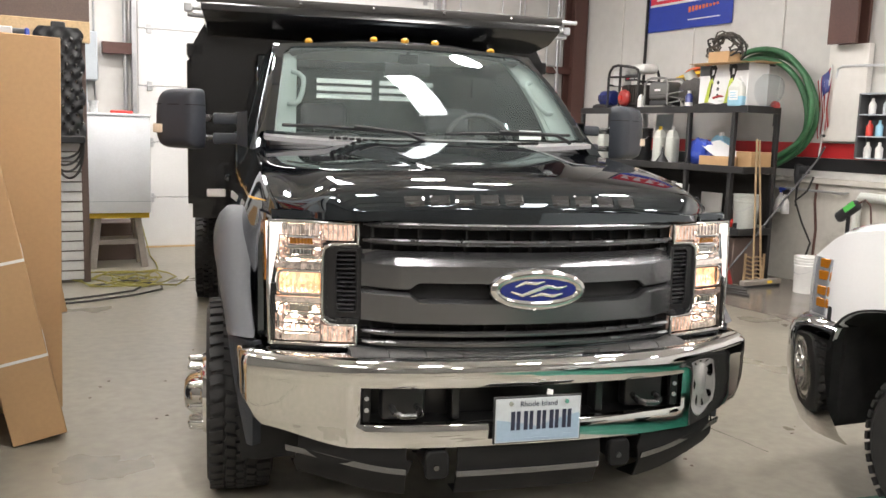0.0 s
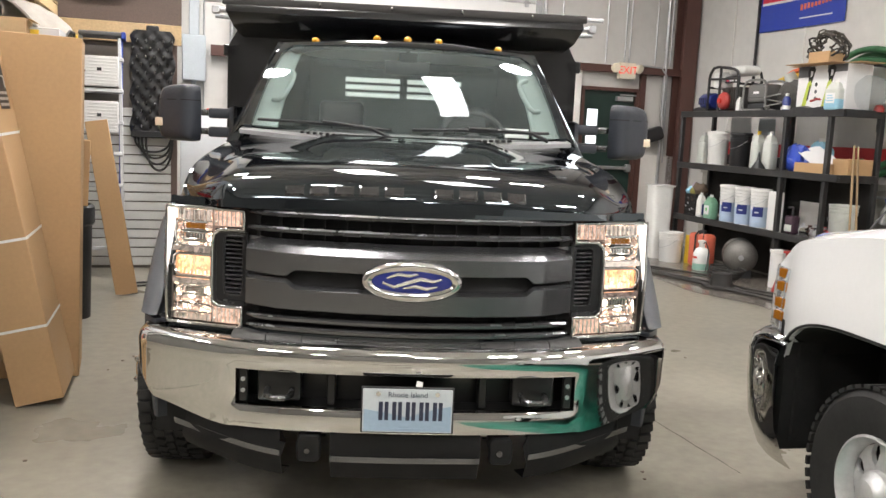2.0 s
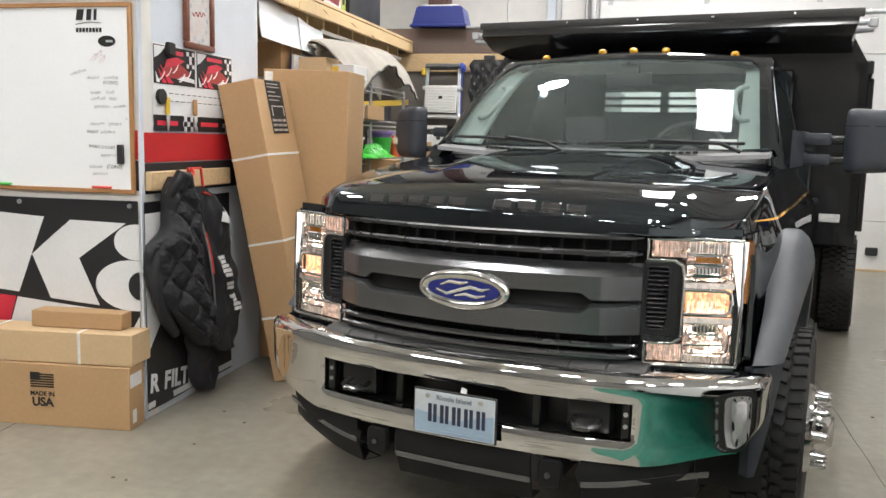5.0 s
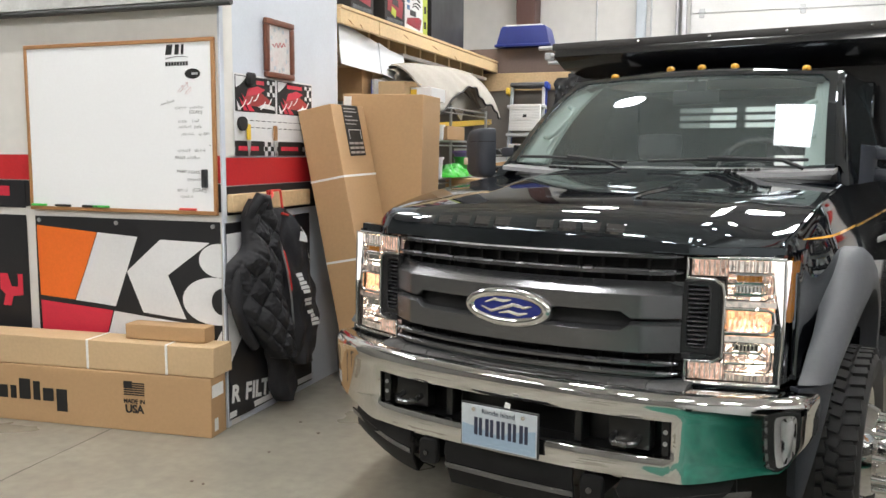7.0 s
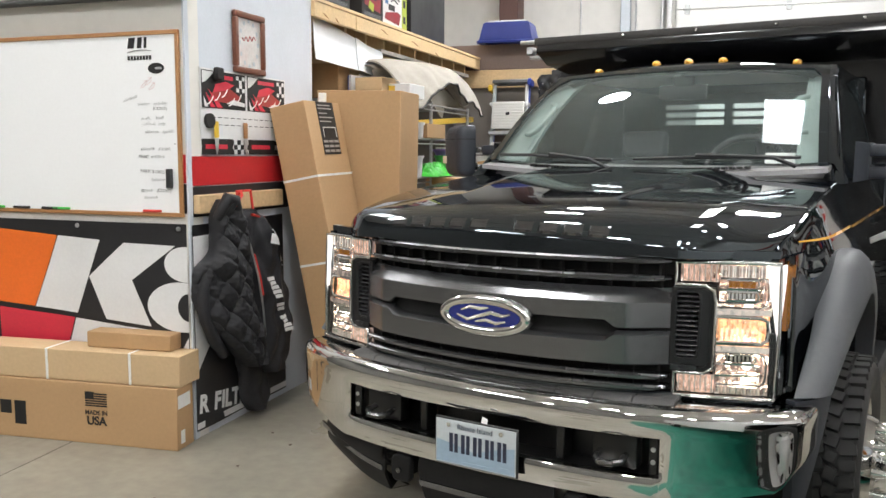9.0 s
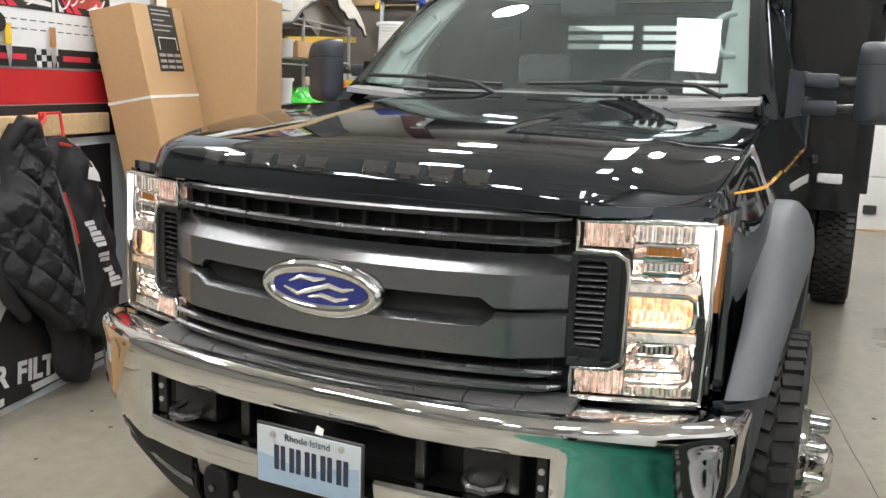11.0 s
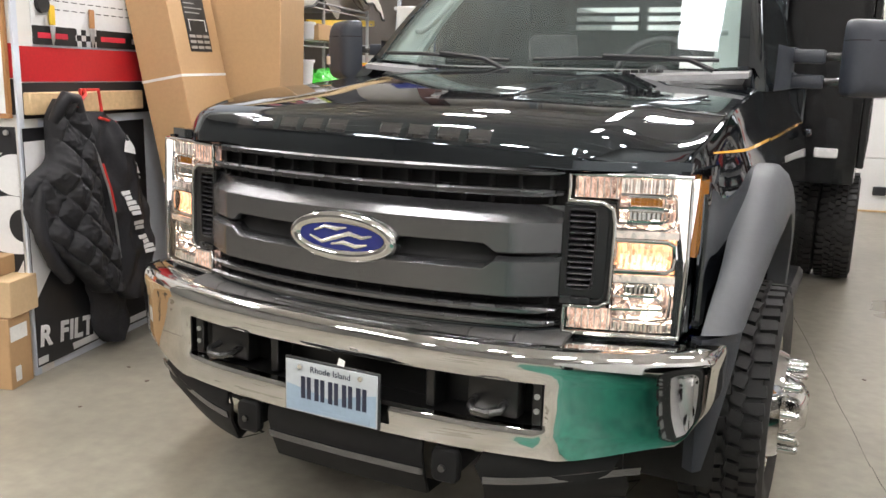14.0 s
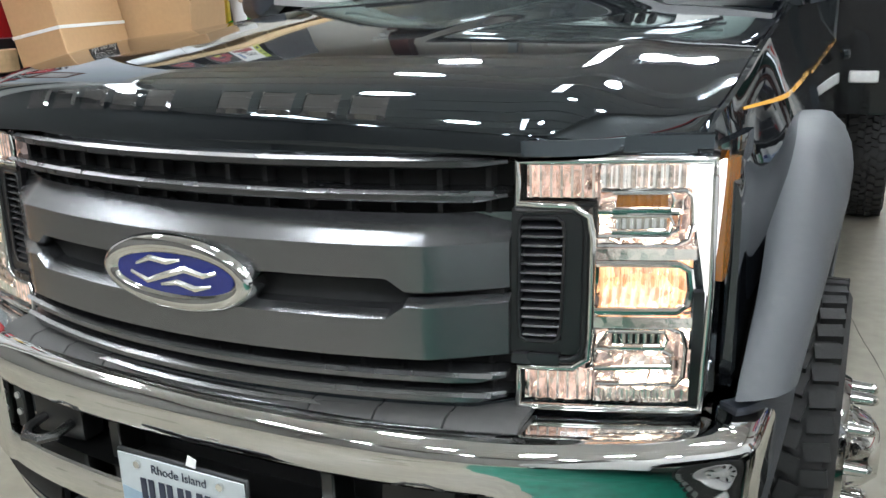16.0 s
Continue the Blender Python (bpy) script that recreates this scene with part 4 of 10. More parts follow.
# towing mirrors
def mirror(s):
    ca, sa = math.cos(radians(33)), s * math.sin(radians(33))
    cx, cy, cz, hw, hh = 1.245 if s > 0 else 1.222, 1.945, 1.555, 0.125, 0.152
    corner = [(-1, -0.86), (-0.9, -1), (0.5, -1), (0.84, -0.9), (1, -0.55), (1, 0.3), (0.86, 0.74), (0.56, 0.97), (-0.8, 1), (-1, 0.88)]
    ring = []
    for (xa, za), (xb, zb) in zip(corner, corner[1:] + corner[:1]):
        ring += [(lerp(xa, xb, k / 4), lerp(za, zb, k / 4)) for k in range(4)]
    ring = [tuple(sum(ring[(i + d) % len(ring)][c] for d in (-1, 0, 1)) / 3 for c in (0, 1)) for i in range(len(ring))]

    def turn(bm):
        """Turns a mirror's shell so that its outer end stands back."""
        for v in bm.verts:
            dx, dy = v.co.x - s * cx, v.co.y - cy
            v.co.x, v.co.y = s * cx + ca * dx - sa * dy, cy + sa * dx + ca * dy
        return bm

    bm = bmesh.new()
    rows = [[Vector((s * (cx + hw * w * x + 0.012 * (1 - w)), cy + dy, cz + hh * h * z)) for x, z in ring] for dy, w, h in ((-0.06, 0.5, 0.62), (-0.056, 0.74, 0.82), (-0.042, 0.9, 0.93), (-0.016, 0.98, 0.985), (0.025, 1.0, 1.0), (0.035, 0.985, 0.99))]
    vs = sheet(bm, rows, wrap=True)
    bm.faces.new(vs[0])
    bm.faces.new(vs[-1])
    mo = part("mirror", turn(bm), MIRROR_PLASTIC, truck, "large dark grey towing mirror housing", smooth=60)
    bm = bmesh.new()
    rows = [[Vector((s * (cx + hw * x), cy + y, cz + 0.43 * hh + dz)) for x, y in ((-1.004, 0.025), (-0.99, -0.016), (-0.9, -0.044), (-0.74, -0.0575), (0.0, -0.0615), (0.74, -0.0575), (0.9, -0.044), (0.985, -0.016), (0.995, 0.025))] for dz in (0, 0.004)]
    slab(bm, rows, (0, 0.004, 0))
    part("seam", turn(bm), WELL_BLACK, mo)
    bm = boxed((s * (cx - 0.1), cy + 0.033, cz - 0.125), (s * (cx + 0.095), cy + 0.039, cz + 0.125), 0.004)
    part("mirror_glass", turn(bm), CHROME, mo)
    for z in (1.562, 1.462):
        bm = bmesh.new()
        box(bm, (s * 0.93, cy - 0.035, z - 0.03), (s * 1.065, cy + 0.03, z + 0.026), 0.012, 2)
        box(bm, (s * 0.925, cy - 0.028, z - 0.022), (s * 0.96, cy + 0.06, z + 0.034), 0.01, 2)
        part("mirror_arm", bm, MIRROR_PLASTIC, mo, "telescoping mirror arm")
        bm = boxed((s * 1.06, cy - 0.025, z - 0.018), (s * 1.15, cy + 0.02, z + 0.016), 0.008, 2)
        part("inner_arm", bm, DARK_HOOK, mo, "grey inner tube of the arm")
    bm = bmesh.new()
    rows = [[Vector((s * 0.9, y, z)) for y, z in ((1.74, 1.42), (1.76, 1.6), (2.02, 1.6), (2.02, 1.42))], [Vector((s * 0.945, y, z)) for y, z in ((1.84, 1.43), (1.88, 1.59), (2.0, 1.59), (2.0, 1.43))]]
    vs = sheet(bm, rows, wrap=True)
    bm.faces.new(vs[1])
    part("mirror_base", bm, MIRROR_PLASTIC, mo)
    bm = boxed((s * (cx + 0.064), cy - 0.062, cz - 0.075), (s * (cx + 0.123), cy + 0.02, cz - 0.03), 0.006, 2)
    part("mirror_lamp", turn(bm), MIRROR_LENS, mo, "small clear mirror marker lamp")


MIRROR_LENS = material("mirror_lamp_lens", (0.75, 0.62, 0.48), 0.15, coat=0.6, vary=0.15, fine=90)
both(mirror)

# ---- grille ----
gy = lambda x, z: 0.075 + 0.3 * x * x + 0.05 * (z - 1.0)
grille = part("grille_shell", panel(bmesh.new(), -0.6, 0.6, 0.79, 1.252, lambda x, z: gy(x, z) + 0.07, 0.03, 17, 2), WELL_BLACK, truck, "black grille backing")
for x in spread(-0.54, 0.54, 15):
    for z0, z1 in ((1.125, 1.22), (0.775, 0.89)):
        part("grille_rib", boxed((x - 0.005, gy(x, 1) + 0.05, z0), (x + 0.005, gy(x, 1) + 0.075, z1)), WELL_BLACK, grille)


def bar(name, z0, z1, out, mat, half=0.575, taper=0.05, label=""):
    bm = bmesh.new()
    rows = []
    for x in spread(-half, half, 31):
        e = ease(half, half - taper, abs(x))
        zc, h = (z0 + z1) / 2, (z1 - z0) / 2 * lerp(0.55, 1, e)
        y = gy(x, zc) + 0.025 * (1 - e)
        rows.append([Vector((x, y + out * 0.55, zc + h)), Vector((x, y, zc + h * 0.35)), Vector((x, y, zc - h * 0.6)), Vector((x, y + out * 0.5, zc - h)), Vector((x, y + 0.06, zc - h)), Vector((x, y + 0.06, zc + h))])
    vs = sheet(bm, rows, wrap=True)
    bm.faces.new(vs[0])
    bm.faces.new(vs[-1])
    return part(name, bm, mat, grille, label, smooth=25)


LOW_BAR_HIGHLIGHT = material("low_bar_highlight", (0.4, 0.4, 0.41), 0.25, metal=0.9, vary=0.08)
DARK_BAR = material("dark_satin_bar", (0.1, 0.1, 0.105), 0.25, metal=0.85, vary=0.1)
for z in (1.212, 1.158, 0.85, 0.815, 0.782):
    # lower bars get a paler body to offset the shade under the wide bar
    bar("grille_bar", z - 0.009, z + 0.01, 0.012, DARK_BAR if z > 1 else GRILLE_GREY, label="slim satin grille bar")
    # highlight on the bar top, put in as a strip of paler metal
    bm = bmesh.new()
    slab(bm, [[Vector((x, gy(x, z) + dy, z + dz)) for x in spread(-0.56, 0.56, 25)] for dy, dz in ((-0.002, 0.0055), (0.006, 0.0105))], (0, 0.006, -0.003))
    part("bright_edge", bm, BAR_HIGHLIGHT if z > 1 else LOW_BAR_HIGHLIGHT, grille, "thin paler strip for the highlight along the bar top")


def big_bar(zt, zb, half, up):
    """A thick bar with a sloped upper face, a flat front and mitred ends."""
    bm = bmesh.new()
    rows = []
    for x in [q for q in sorted(spread(-half, half, 39) + [-0.43, -0.4, 0.4, 0.43, -half + 0.115, half - 0.115])]:
        e = min(1.0, (half - abs(x)) / 0.115)
        o = 0.04 * (1 - e)
        slot = 0.022 * (1 - min(max((abs(x) - 0.4) / 0.03, 0), 1)) if up else 0
        slot2 = 0.022 * (1 - min(max((abs(x) - 0.4) / 0.03, 0), 1)) if not up else 0
        y = gy(x, (zt + zb) / 2) - 0.02
        rows.append([Vector((x, y + 0.07, zt - slot2)), Vector((x, y + (0.052 if up else 0.02) + o, zt - slot2)), Vector((x, y + o, zt - slot2 - (0.042 if up else 0.012))), Vector((x, y + o, zb + slot + 0.006)), Vector((x, y + 0.012 + o, zb + slot)), Vector((x, y + 0.07, zb + slot))])
    vs = sheet(bm, rows, wrap=True)
    bm.faces.new(vs[0])
    bm.faces.new(vs[-1])
    return bm


part("grille_bar_wide", big_bar(1.126, 1.0, 0.58, True), GRILLE_GREY, grille, "wide grey upper grille bar", smooth=20)
part("grille_bar_wide", big_bar(0.993, 0.885, 0.58, False), GRILLE_GREY, grille, "wide grey lower grille bar", smooth=20)
bm = panel(bmesh.new(), -0.57, 0.57, 0.96, 1.03, lambda x, z: gy(x, z) + 0.03, 0.02, 17)
part("slot_backing", bm, WELL_BLACK, grille, "black slot between the wide bars")

# oval badge
badge_m = pose(0, 0.058, 1.008, 90)
oval = lambda a, b, n=48: [(a * math.cos(2 * math.pi * k / n), b * math.sin(2 * math.pi * k / n)) for k in range(n)]
bm = bmesh.new()
rows = []
for k, h in ((1.0, -0.03), (1.0, 0.004), (0.975, 0.014), (0.9, 0.02), (0.82, 0.016), (0.79, 0.008)):
    rows.append([badge_m @ Vector((0.172 * k * math.cos(a), 0.0 + (0.172 * k - 0.1) * math.sin(a) * (1 if True else 0), h)) for a in (2 * math.pi * i / 56 for i in range(56))])
vs = sheet(bm, rows, wrap=True)
bm.faces.new(vs[-1])
badge = part("badge", bm, CHROME, truck, "chrome rimmed oval badge", smooth=60)
bm = bmesh.new()
prism(bm, oval(0.134, 0.05), 0.004, badge_m @ pose(0, 0, 0.0075))
part("badge_face", bm, OVAL_BLUE, badge, "deep blue badge face")
bm = bmesh.new()


def stroke(pts, r):
    f = [Vector((x, y, 0)) for x, y in pts]
    tube(bm, f, lambda t: r * (0.55 + 0.75 * math.sin(math.pi * t)), 6, m=badge_m @ pose(0, 0, 0.0125))


stroke([(-0.1, -0.004), (-0.06, -0.018), (-0.02, -0.004), (0.03, 0.012), (0.07, 0.004), (0.1, 0.012)], 0.0055)
stroke([(-0.085, 0.012), (-0.05, 0.026), (-0.01, 0.022), (0.02, 0.028)], 0.005)
stroke([(-0.03, -0.022), (0.01, -0.014), (0.05, -0.022), (0.085, -0.014)], 0.005)
part("badge_mark", bm, SILVER_SHAPE, badge, "flowing silver mark")

# ---- headlamps and side vents ----
ly = lambda x, z: 0.19 + 0.42 * max(0, abs(x) - 0.56) ** 1.25 + 0.06 * (z - 0.8) * 0.6


def sheet_mesh(rows):
    bm = bmesh.new()
    sheet(bm, rows)
    return bm


def headlamp(s):
    hl = part("headlamp", bmesh.new(), CHROME, truck, "large clear C-shaped headlamp, lit")
    me = hl.data
    bm = bmesh.new()
    # housing behind
    panel(bm, s * 0.585, s * 0.885, 0.795, 1.215, lambda x, z: ly(x, z) + 0.085, 0.02, 8, 4)
    # chrome rim following the C outline
    rim = [(0.59, 1.212), (0.74, 1.214), (0.878, 1.214), (0.882, 1.0), (0.876, 0.797), (0.74, 0.797), (0.594, 0.797), (0.594, 0.868), (0.68, 0.868), (0.704, 0.885), (0.706, 0.93), (0.706, 1.09), (0.7, 1.125), (0.675, 1.142), (0.59, 1.144)]
    dense = []
    for (xa, za), (xb, zb) in zip(rim, rim[1:] + rim[:1]):
        n = max(1, int(math.hypot(xb - xa, zb - za) / 0.03))
        dense += [(lerp(xa, xb, k / n), lerp(za, zb, k / n)) for k in range(n)]
    tube(bm, [Vector((s * x, ly(x, z) + 0.004, z)) for x, z in dense], 0.0065, 6, closed=True)
    bm.to_mesh(me)
    bm.free()
    for p in me.polygons:
        p.use_smooth = True
    # reflectors in the three chambers, with stepped flutes; bulb light is their own glow
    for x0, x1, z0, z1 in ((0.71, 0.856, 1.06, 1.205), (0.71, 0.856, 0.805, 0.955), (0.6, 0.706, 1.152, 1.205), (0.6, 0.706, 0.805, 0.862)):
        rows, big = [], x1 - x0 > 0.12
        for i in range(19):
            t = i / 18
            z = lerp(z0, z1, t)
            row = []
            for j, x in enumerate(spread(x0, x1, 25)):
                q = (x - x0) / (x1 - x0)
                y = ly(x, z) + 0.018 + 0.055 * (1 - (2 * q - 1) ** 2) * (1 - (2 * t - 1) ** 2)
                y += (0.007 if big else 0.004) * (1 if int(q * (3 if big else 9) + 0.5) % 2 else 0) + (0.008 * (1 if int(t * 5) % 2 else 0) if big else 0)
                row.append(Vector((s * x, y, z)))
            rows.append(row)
        part("reflector", sheet_mesh(rows), REFLECTOR, hl, "faceted chrome reflector with bulb light as its own glow", smooth=25)
    # chrome dividers glow by themselves, as if the bulbs lit them
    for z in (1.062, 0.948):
        part("divider", panel(bmesh.new(), s * 0.708, s * 0.858, z - 0.009, z + 0.009, lambda x, zz: ly(x, zz) + 0.008, 0.05, 6), GLOW_CHROME, hl, "chrome divider given its own glow")
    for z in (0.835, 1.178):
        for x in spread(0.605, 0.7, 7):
            part("divider", boxed((s * x, ly(x, z) + 0.014, z - 0.026), (s * (x + 0.004), ly(x, z) + 0.05, z + 0.026)), GLOW_CHROME, hl, "chrome divider given its own glow")
    bm = bmesh.new()
    sheet(bm, [[Vector((s * x, ly(x, z) + 0.03 + 0.012 * math.sin(math.pi * (z - 0.96) / 0.09) + 0.004 * abs(math.sin(70 * x * math.pi)), z)) for x in spread(0.709, 0.85, 70)] for z in spread(0.96, 1.05, 7)])
    part("turn_lamp", bm, AMBER_ON, hl, "lit amber turn lamp")
    dee = [(0.708, 1.046), (0.78, 1.046), (0.832, 1.045), (0.848, 1.034), (0.852, 1.005), (0.848, 0.978), (0.832, 0.966), (0.78, 0.965), (0.708, 0.965)]
    part("turn_frame", tube(bmesh.new(), [Vector((s * x, ly(x, z) + 0.014, z)) for x, z in dee], 0.007, 8), CHROME, hl)
    # chrome flutes also glow in place of caught bulb light
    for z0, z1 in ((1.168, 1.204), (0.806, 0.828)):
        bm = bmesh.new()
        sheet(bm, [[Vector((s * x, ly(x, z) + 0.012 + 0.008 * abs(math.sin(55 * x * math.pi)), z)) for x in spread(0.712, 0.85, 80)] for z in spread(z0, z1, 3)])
        part("flutes", bm, GLOW_CHROME, hl, "fluted chrome band given its own glow")
    for z0, z1, mt in ((1.136, 1.156, AMBER), (1.1, 1.118, CHROME), (0.905, 0.925, CHROME)):
        bm = bmesh.new()
        sheet(bm, [[Vector((s * x, ly(x, z) + 0.02 + 0.003 * abs(math.sin(90 * x * math.pi)), z)) for x in spread(0.735, 0.81, 40)] for z in spread(z0, z1, 3)])
        part("lamp_insert", bm, mt, hl, "small fluted lamp insert")
        part("insert_frame", tube(bmesh.new(), [Vector((s * x, ly(x, z) + 0.018, z)) for x, z in ((0.73, z0 - 0.004), (0.815, z0 - 0.004), (0.82, (z0 + z1) / 2), (0.815, z1 + 0.004), (0.73, z1 + 0.004))], 0.0035, 6), CHROME, hl)
    part("inner_wall", panel(bmesh.new(), s * 0.858, s * 0.874, 0.806, 1.0, lambda x, z: ly(x, z) + 0.006, 0.04, 3), RECESS, hl, "dark inner wall of the lamp")
    for hoop in (((0.709, 1.074), (0.82, 1.074), (0.842, 1.084), (0.848, 1.11), (0.846, 1.152), (0.835, 1.164), (0.712, 1.164)), ((0.709, 0.936), (0.82, 0.936), (0.842, 0.926), (0.848, 0.9), (0.846, 0.85), (0.835, 0.836), (0.712, 0.836)), ((0.709, 1.09), (0.81, 1.09), (0.826, 1.1), (0.828, 1.126), (0.709, 1.128)), ((0.709, 0.898), (0.81, 0.898), (0.826, 0.888), (0.828, 0.866), (0.709, 0.862))):
        part("chrome_hoop", tube(bmesh.new(), [Vector((s * x, ly(x, z) + 0.02, z)) for x, z in hoop], 0.0042, 7), CHROME, hl, "curved chrome hoop of the reflector")
    for z in (1.088, 0.89):
        bm = ball(bmesh.new(), (s * 0.79, ly(0.79, z) + 0.05, z), 0.013, (1, 1.6, 1), 10)
        part("bulb", bm, LAMP_ON, hl, "lit bulb")
    bm = bmesh.new()
    for x0, x1, z0, z1 in ((0.705, 0.878, 0.8, 1.211), (0.592, 0.705, 1.146, 1.211), (0.595, 0.705, 0.8, 0.866)):
        sheet(bm, [[Vector((s * x, ly(x, z) - 0.002, z)) for x in spread(x0, x1, 7)] for z in spread(z0, z1, 6)])
    ln = part("lens", bm, LENS, hl, "clear lens")
    ln.visible_shadow = False
    # the wrap-round end: bright strip, its white reflection made as glow, then amber marker
    wx = lambda y, z: 0.882 + 0.03 * ease(0.28, 0.55, y)
    y0 = ly(0.878, 1.0)
    bm = bmesh.new()
    rows = []
    for z in spread(0.955, 1.206, 12):  # a wedge that narrows to a point below
        k = ease(0.95, 1.2, z)
        a, b = 0.881 - 0.03 * k, 0.882
        row = [Vector((s * x, ly(x, z) + 0.001, z)) for x in spread(a, b, 4)]
        row += [Vector((s * wx(y, z), y + 0.05 * (z - 1.0), z)) for y in spread(y0 + 0.006, y0 + 0.009 + 0.045 * k, 4)]
        rows.append(row)
    slab(bm, rows, (-0.006 * s, 0.006, 0))
    part("bright_strip", bm, STRIP_GLOW, hl, "chrome lamp strip with its white reflection as glow")
    bm = bmesh.new()
    slab(bm, [[Vector((s * wx(y, z), y + 0.05 * (z - 1.0), z)) for y in spread(y0 + 0.07, y0 + 0.085 + 0.045 * ease(0.98, 1.1, z), 4)] for z in spread(1.0, 1.2, 8)], (-0.015 * s, 0, 0))
    part("side_marker", bm, AMBER, hl, "amber side marker")
    bm = bmesh.new()
    slab(bm, [[Vector((s * (wx(y, z) - 0.012), y + 0.02, z)) for y in spread(y0 + 0.0, 0.56, 5)] for z in spread(0.79, 1.226, 6)], (-0.02 * s, 0, 0))
    part("lamp_backing", bm, BLACK_PAINT, hl)
    # black vented insert between lamp and grille
    bm = panel(bmesh.new(), s * 0.58, s * 0.7, 0.872, 1.14, lambda x, z: ly(x, z) + 0.03, 0.02, 5)
    vent = part("side_vent", bm, WELL_BLACK, truck, "black louvred insert beside the grille")
    for k in range(13):
        z = 0.922 + k * 0.0152
        half = 0.0295 + 0.0025 * min(k, 4) / 4
        rows = [[Vector((s * (0.627 + half * q), ly(0.627 + half * q, z) + dy, z + dz)) for q in spread(-1, 1, 5)] for dy, dz in ((0.03, 0.007), (0.009, 0.002), (0.007, -0.001), (0.01, -0.003))]
        part("louvre", slab(bmesh.new(), rows, (0, 0.006, -0.002)), VENT_FIN_LIT, vent)
    for z0, z1 in ((0.893, 0.914), (1.117, 1.137)):
        part("vent_frame", panel(bmesh.new(), s * 0.594, s * 0.66, z0, z1, lambda x, zz: ly(x, zz) + 0.008, 0.03, 3), VENT_BLACK, vent)
    for x0, x1 in ((0.58, 0.594), (0.66, 0.698)):
        part("vent_frame", panel(bmesh.new(), s * x0, s * x1, 0.89, 1.135, lambda x, zz: ly(x, zz) + 0.008, 0.03, 2), VENT_BLACK, vent)
    edge = [(0.598, 1.122), (0.65, 1.122), (0.66, 1.114), (0.663, 1.09), (0.66, 0.94), (0.655, 0.918), (0.648, 0.912), (0.604, 0.912), (0.595, 0.92), (0.592, 0.95), (0.592, 1.1), (0.593, 1.116)]
    part("vent_rim", tube(bmesh.new(), [Vector((s * x, ly(x, z) + 0.007, z)) for x, z in edge], 0.0035, 7, closed=True), VENT_BLACK, vent, "rounded rim round the louvres")
    edge = [(0.586, 1.134), (0.676, 1.134), (0.69, 1.126), (0.695, 1.108), (0.695, 0.905), (0.69, 0.888), (0.676, 0.88), (0.586, 0.88)]
    part("vent_rim", tube(bmesh.new(), [Vector((s * x, ly(x, z) + 0.008, z)) for x, z in edge], 0.006, 8), VENT_BLACK, vent, "rounded outer edge of the insert")
    bm = panel(bmesh.new(), s * 0.585, s * 0.66, 0.875, 0.892, lambda x, zz: ly(x, zz) - 0.004, 0.04, 4)
    part("vent_foot", bm, VENT_FIN_LIT, vent)


both(headlamp)
# filler between lamps, grille and hood
bm = panel(bmesh.new(), -0.87, 0.87, 1.217, 1.248, lambda x, z: max(gy(x, z) if abs(x) < 0.58 else ly(x, z), 0) + 0.03, 0.03, 31)
panel(bm, -0.87, 0.87, 0.77, 0.8, lambda x, z: max(gy(x, z) if abs(x) < 0.58 else ly(x, z), 0) + 0.02, 0.03, 31)
part("nose_filler", bm, BLACK_PAINT, truck, "dark trim round the grille")

# ---- bumper ----
bump = hermite([(0, 0.03), (0.3, 0.042), (0.5, 0.068), (0.58, 0.086), (0.65, 0.108), (0.75, 0.1485), (0.85, 0.198), (0.9, 0.228), (0.945, 0.258)])
# arc-length style samples so that the ends wrap round
ends = [(x, bump(x)) for x in spread(0, 0.945, 44)] + [(0.954, 0.268), (0.961, 0.284), (0.966, 0.31), (0.97, 0.36), (0.974, 0.43), (0.976, 0.5), (0.978, 0.58)]
plan = [(-x, y) for x, y in ends[:0:-1]] + ends


def bumper_skin(bm, prof, keep=lambda x: True):
    rows = []
    for z, o in prof:
        row = []
        for i, (x, y) in enumerate(plan):
            xa, ya = plan[max(i - 1, 0)]
            xb, yb = plan[min(i + 1, len(plan) - 1)]
            t = Vector((xb - xa, yb - ya, 0)).normalized()
            nrm = Vector((t.y, -t.x, 0))
            zz = z(x) if callable(z) else z
            row.append(Vector((x, y, zz)) + nrm * (o(abs(x)) if callable(o) else o))
        rows.append(row)
    return rows


low = lambda x: 0.465 + 0.055 * ease(0.6, 0.92, abs(x)) + 0.09 * ease(0.9, 0.975, abs(x))
bumper = part("bumper", bmesh.new(), CHROME, truck, "polished chrome front bumper")
bm = bmesh.new()
OP0, OP1 = 0.556, 0.682
end_of = lambda mid, out: lambda x: lerp(mid, out, ease(0.6, 0.618, x))
prof = [(low, -0.045), (low, -0.016), (lambda x: low(x) + 0.012, end_of(0.0, 0.007)), (lambda x: max(OP0 - 0.012, low(x) + 0.02), end_of(0.006, 0.0095)), (lambda x: max(OP0, low(x) + 0.03), end_of(0.0, 0.0098)), (lambda x: max(0.5 * (OP0 + OP1), low(x) + 0.045), end_of(0.0, 0.0105)), (OP1, end_of(0.0, 0.0112)), (OP1 + 0.012, end_of(0.008, 0.0116)), (OP1 + 0.035, 0.013), (OP1 + 0.062, 0.012), (OP1 + 0.078, 0.007), (OP1 + 0.09, -0.005), (OP1 + 0.096, -0.022), (OP1 + 0.098, -0.05), (OP1 + 0.098, -0.1)]
rows = bumper_skin(bm, prof)
vs = sheet(bm, rows)
# cut the opening between the lower and upper bands
kill = [f for f in bm.faces if all(abs(v.co.x) < 0.6 for v in f.verts) and OP0 - 1e-4 <= min(v.co.z for v in f.verts) and max(v.co.z for v in f.verts) <= OP1 + 1e-4]
bmesh.ops.delete(bm, geom=kill, context="FACES")
